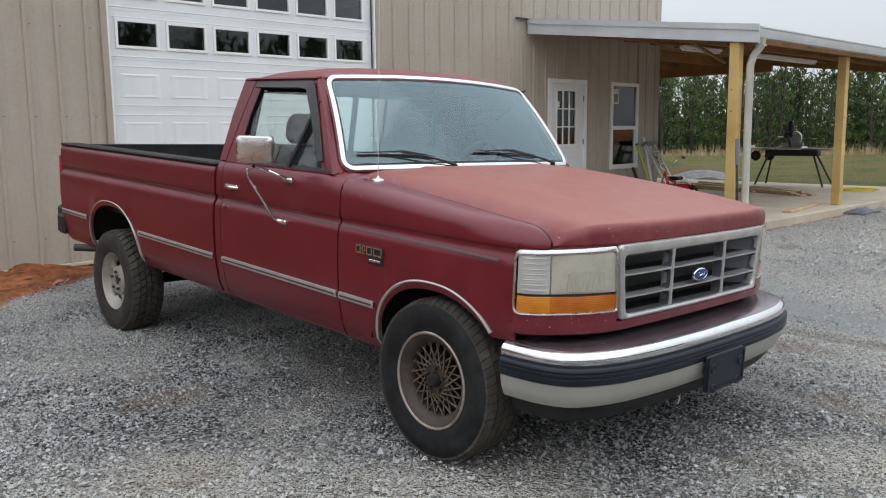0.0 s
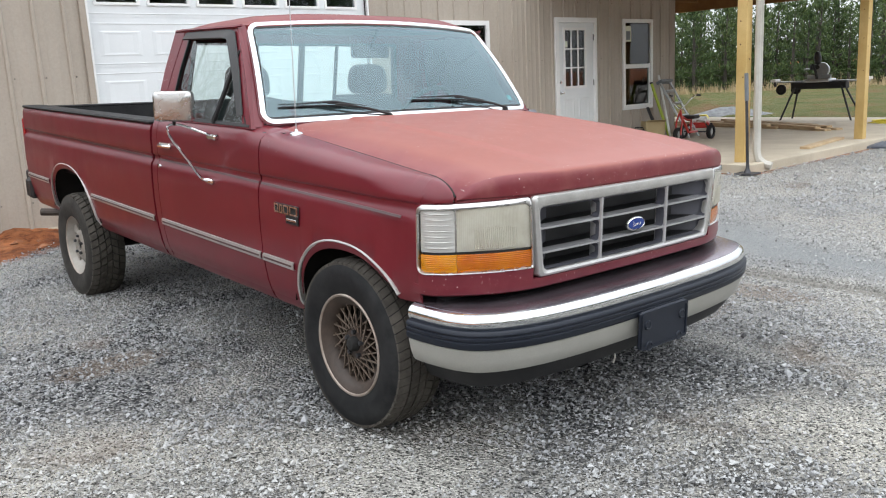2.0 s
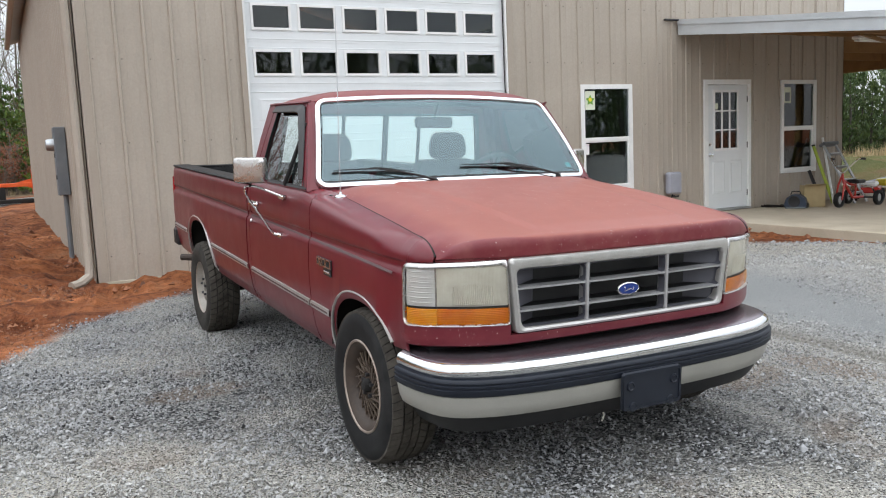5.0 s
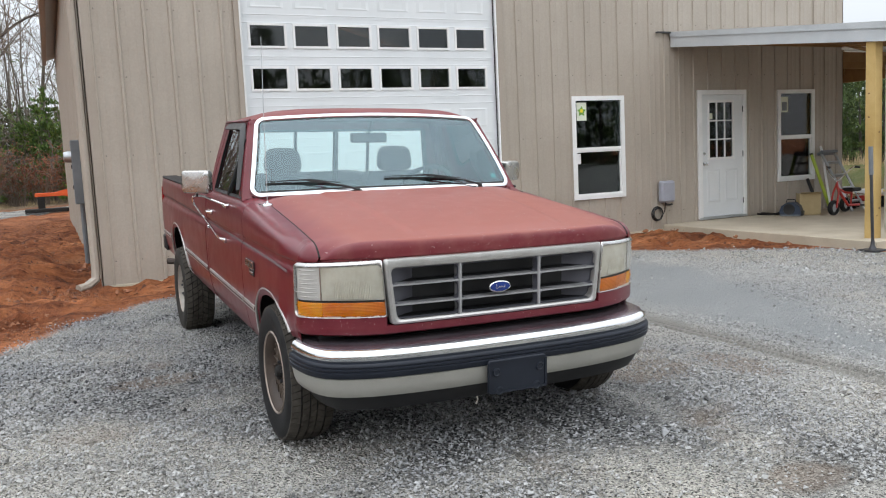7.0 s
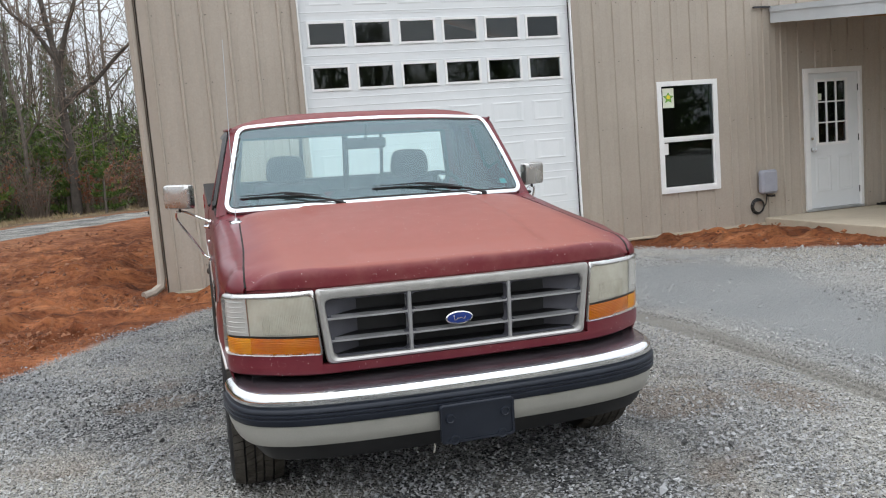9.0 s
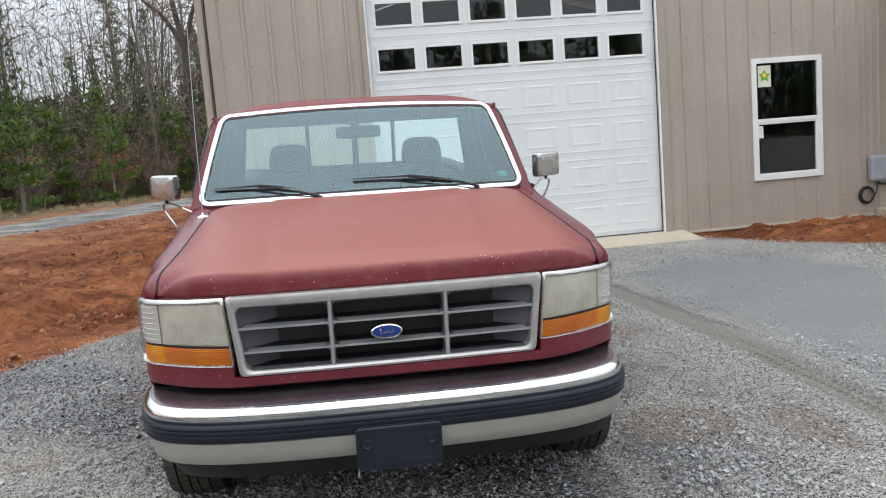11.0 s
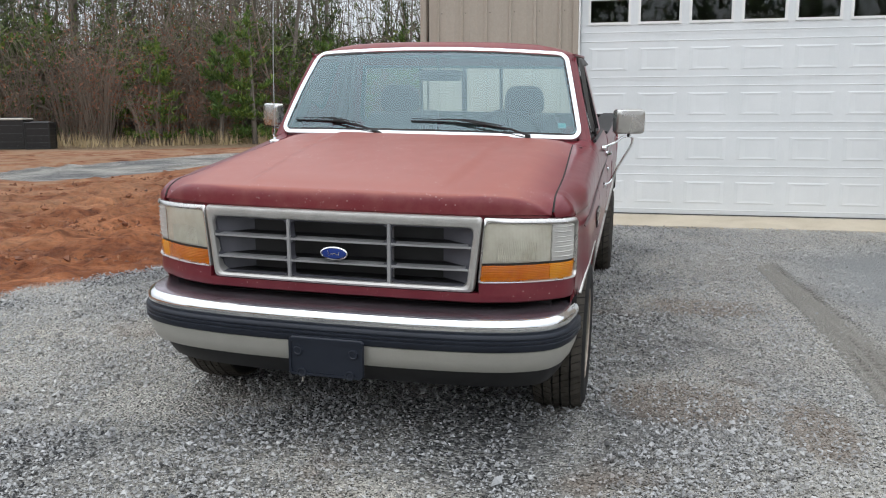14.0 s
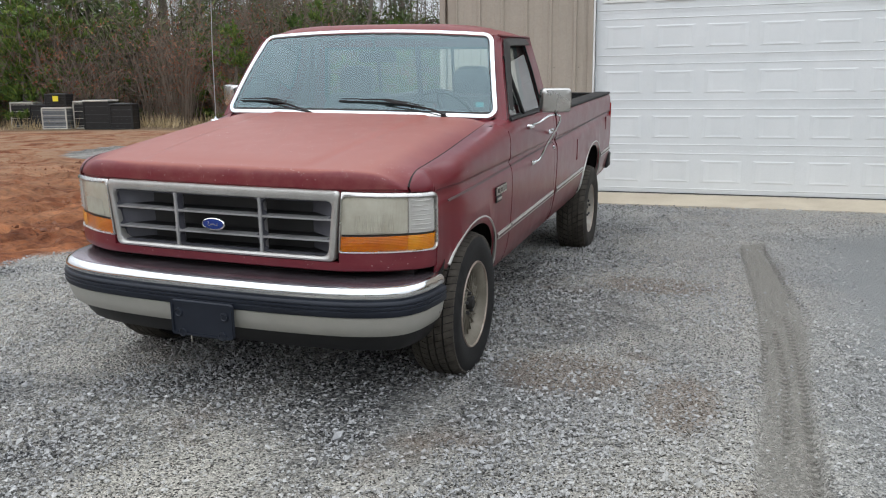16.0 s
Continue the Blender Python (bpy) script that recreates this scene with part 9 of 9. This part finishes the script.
# dense low growth that closes the wood to the height of the young trees
for k in range(80000):
    p, nrm = edge_point(rnd.uniform(0.05, 1.0))
    q = p + nrm * rnd.uniform(5, 26)
    top = 5.2 + 2.6 * noise.noise((q.x * 0.16, q.y * 0.16, 3.0))
    b = Vector((q.x, q.y, top * rnd.random() ** 1.1))
    green = noise.noise((q.x * 0.2, q.y * 0.2, b.z * 0.3 + 9)) > -0.06
    v = Vector((rnd.gauss(0, 1), rnd.gauss(0, 1), rnd.gauss(0.6, 0.8))).normalized() * rnd.uniform(0.35, 0.9)
    s = v.cross(Vector((rnd.gauss(0, 1), rnd.gauss(0, 1), rnd.gauss(0, 1)))).normalized() * rnd.uniform(0.03, 0.075)
    (fg if green else fw).add([b - s, b + s, b + v], [(0, 1, 2)])
rw = Geo()
for k in range(16000):
    b = Vector((rnd.uniform(-50, 55), rnd.uniform(-47, -38), 8.6 * rnd.random() ** 1.2))
    v = Vector((rnd.gauss(0, 0.7), rnd.gauss(0, 0.7), rnd.gauss(0.9, 0.5))).normalized() * rnd.uniform(0.5, 1.2)
    s = v.cross(Vector((rnd.gauss(0, 1), rnd.gauss(0, 1), rnd.gauss(0, 1)))).normalized() * rnd.uniform(0.08, 0.16)
    rw.add([b - s, b + s, b + v], [(0, 1, 2)])
tagged(new("wood_across_the_lot", rw.mesh("wood_across_the_lot", M_PINE, 0, weld=False)), "dark pine wood on the far side of the lot", "pine wood", kind="stuff")
dp = Geo()
for k in range(34000):
    t = rnd.random()
    b = Vector((lerp(27, 68, t) + rnd.uniform(0, 7), lerp(46, -1, t) + rnd.uniform(0, 7), 4.9 * rnd.random() ** 1.15))
    v = Vector((rnd.gauss(0, 0.7), rnd.gauss(0, 0.7), rnd.gauss(0.9, 0.5))).normalized() * rnd.uniform(0.25, 0.6)
    s = v.cross(Vector((rnd.gauss(0, 1), rnd.gauss(0, 1), rnd.gauss(0, 1)))).normalized() * rnd.uniform(0.04, 0.08)
    dp.add([b - s, b + s, b + v], [(0, 1, 2)])
tagged(new("plantation_depth", dp.mesh("plantation_depth", M_PINE, 0, weld=False)), "dense dark green depth of the pine plantation", "pine wood", kind="stuff")
tagged(new("far_wood", fw.mesh("far_wood", M_FARWOOD, 0, weld=False)), "grey-brown tangle of bare stems and twigs in the wood", "wood", kind="stuff")
tagged(new("undergrowth", fg.mesh("undergrowth", M_FARGREEN, 0, weld=False)), "dark evergreen growth among the bare trees", "undergrowth", kind="stuff")

# dry grass at the edge of the wood and of the field
gr = Geo()
for k in range(2600):
    if k < 1700:
        p, nrm = edge_point(rnd.random())
        q = p + nrm * rnd.uniform(-1.6, 2.5)
        h = rnd.uniform(0.25, 0.8) if q.x < -12 else rnd.uniform(0.06, 0.3)
    else:
        t = rnd.random()
        q = Vector((lerp(22, 60.5, t) - rnd.uniform(0, 3), lerp(40.5, -3, t) - rnd.uniform(0, 2.5), 0))
        h = rnd.uniform(0.3, 0.8)
    for j in range(5):
        b = Vector((q.x + rnd.gauss(0, 0.12), q.y + rnd.gauss(0, 0.12), 0.0))
        tip = b + Vector((rnd.gauss(0, 0.12), rnd.gauss(0, 0.12), h * rnd.uniform(0.6, 1.1)))
        s = Vector((rnd.gauss(0, 1), rnd.gauss(0, 1), 0)).normalized() * 0.018
        gr.add([b - s, b + s, tip], [(0, 1, 2)])
ob = new("dry_grass", gr.mesh("dry_grass", M_STRAW, 0, weld=False))
tagged(ob, "tufts of straw-coloured dry grass along the field edges", "grass", kind="stuff")

# ---- loose stones of the lot ----
rs = np.random.RandomState(5)


def scatter(count, x0, x1, y0, y1, smin, smax, zone_key, patchy):
    """Centres and sizes of loose stones inside the gravel."""
    x, y = rs.uniform(x0, x1, count), rs.uniform(y0, y1, count)
    d = np.maximum(seg_dist(x, y, LOT), seg_dist(x, y, DRIVE))
    tr2, dm2 = seg_dist(x, y, TRACK), seg_dist(x, y, DAMP)
    keep = (d > -0.25 * rs.rand(count) ** 3) & ((tr2 < -0.04 * rs.rand(count)) | (rs.rand(count) < 0.03)) & ((dm2 < 0.4 * rs.rand(count)) | (rs.rand(count) < 0.06))
    pn = np.array([noise.fractal((a * 0.8, b * 0.8, 4.0), 0.9, 2.0, 4) for a, b in zip(x, y)])
    keep &= rs.rand(count) < np.clip(0.64 + patchy * pn, 0.10, 1) * (1 - 0.28 * np.clip((x - 0.7) / 1.5, 0, 1))
    keep &= ~((y > 6.70) & (x > 0.3) & (x < 4.45)) & ~((x > 7.17) & (y > 3.42)) & (y < 7.25)
    for rx, ry, ra, rb in RUST:
        keep &= (((x - rx) / ra) ** 2 + ((y - ry) / rb) ** 2 > 0.5 + 0.9 * rs.rand(count)) | (rs.rand(count) < 0.42)
    x, y = x[keep], y[keep]
    s = smin * (smax / smin) ** (rs.rand(len(x)) ** 1.6)
    return x, y, s


OCTA = (np.array([(1, 0, 0), (-1, 0, 0), (0, 1, 0), (0, -1, 0), (0, 0, 1), (0, 0, -1)], float) * 0.62,
        np.array([(0, 2, 4), (2, 1, 4), (1, 3, 4), (3, 0, 4), (2, 0, 5), (1, 2, 5), (3, 1, 5), (0, 3, 5)]), 0.26)
CHIP = (np.array([(0.6, 0, -0.25), (-0.35, 0.55, -0.2), (-0.35, -0.55, -0.2), (0.0, 0.05, 0.55)], float),
        np.array([(0, 1, 3), (1, 2, 3), (2, 0, 3), (0, 2, 1)]), 0.22)


def stone_mesh(name, batches, mat, sink=0.20):
    """Angular stones: uneven octahedra and four-sided chips."""
    vall, fall, n0 = [], [], 0
    for (base, faces, jit), (x, y, s) in batches:
        n, nv = len(x), len(base)
        v = base[None] + rs.uniform(-jit, jit, (n, nv, 3))
        v *= np.stack([s, s * rs.uniform(0.6, 1.0, n), s * rs.uniform(0.45, 0.9, n)], -1)[:, None, :]
        a, t = rs.uniform(0, 2 * np.pi, n), rs.normal(0, 0.28, n)
        ca, sa, ct, st = np.cos(a), np.sin(a), np.cos(t), np.sin(t)
        vx, vy, vz = v[..., 0], v[..., 1], v[..., 2]
        vx, vz = vx * ct[:, None] - vz * st[:, None], vx * st[:, None] + vz * ct[:, None]
        vx, vy = vx * ca[:, None] - vy * sa[:, None], vx * sa[:, None] + vy * ca[:, None]
        z = rises(x, y) + s * sink + rs.uniform(-0.004, 0.017, n)
        vall.append(np.stack([vx + x[:, None], vy + y[:, None], vz + z[:, None]], -1).reshape(-1, 3))
        fall.append((faces[None] + (np.arange(n) * nv)[:, None, None] + n0).reshape(-1, 3))
        n0 += n * nv
    me = bpy.data.meshes.new(name)
    me.from_pydata(np.concatenate(vall).tolist(), [], np.concatenate(fall).tolist())
    me.materials.append(mat)
    return me


stones = stone_mesh("gravel", [(CHIP, scatter(350000, -4.2, 5.2, -1.7, 7.0, 0.007, 0.017, "gravel", 1.0)), (OCTA, scatter(150000, -4.2, 5.5, -1.9, 7.2, 0.009, 0.024, "gravel", 1.1)), (OCTA, scatter(500, -4.2, 7.5, -2.2, 7.2, 0.026, 0.042, "gravel", 1.2)), (CHIP, scatter(36000, 5.2, 14, -3, 5.2, 0.015, 0.045, "gravel", 0.8)), (CHIP, scatter(12000, -14, -3, 8, 24, 0.03, 0.07, "gravel", 0.6))], M_STONE)
tagged(new("gravel", stones), "loose grey crushed stones spread over the lot", "gravel", kind="stuff")

# clods of the bare clay
cx, cy = rs.uniform(-12, 8.5, 26000), rs.uniform(2.0, 22, 26000)
cd = np.maximum(seg_dist(cx, cy, LOT), seg_dist(cx, cy, DRIVE))
cn = np.array([noise.fractal((a * 0.7, b * 0.7, 9.0), 0.9, 2.0, 4) for a, b in zip(cx, cy)])
ck = (cd < -0.05) & (rs.rand(len(cx)) < np.clip(0.35 + cn, 0.05, 1)) & ~((cx > -1.4) & (cy > 7.25)) & ~((cx > 7.1) & (cy > 3.4)) & ~((cx > 0.3) & (cx < 4.5) & (cy > 6.6))
cx, cy = cx[ck], cy[ck]
cs = 0.012 * 7.5 ** (rs.rand(len(cx)) ** 2.2)
ex, ey = rs.uniform(-6.5, -1.45, 30000), rs.uniform(3.4, 13.0, 30000)
en = np.array([noise.fractal((a * 0.9, b * 0.9, 2.0), 0.9, 2.0, 4) for a, b in zip(ex, ey)])
ek = (seg_dist(ex, ey, LOT) < -0.08) & (rs.rand(len(ex)) < np.clip(0.1 + 1.3 * en, 0.02, 1))
ex, ey = ex[ek], ey[ek]
clods = stone_mesh("clay_clods", [(OCTA, (cx, cy, cs)), (CHIP, (ex, ey, 0.012 * 5.0 ** (rs.rand(len(ex)) ** 2.0)))], M_CLOD, 0.2)
tagged(new("clay_clods", clods), "crumbled clods of red clay on the bare ground", "clay", kind="stuff")

# heap of gravel beyond the porch
rows = [[(-2.2 + 0.15 * i, -1.4 + 0.15 * j, 0.30 * math.exp(-((-2.2 + 0.15 * i) / 1.0) ** 2 - ((-1.4 + 0.15 * j) / 0.6) ** 2) - 0.02 + 0.02 * noise.noise((i * 0.9, j * 0.9, 2))) for i in range(30)] for j in range(20)]
heap = root("gravel_heap", pose(18.3, 10.2, 0.0, 0, 0, -35), "low heap of grey gravel beyond the porch slab", "gravel heap")
part("heap_body", Geo().grid(rows, (0, 0, -0.05)), M_HEAP, heap)
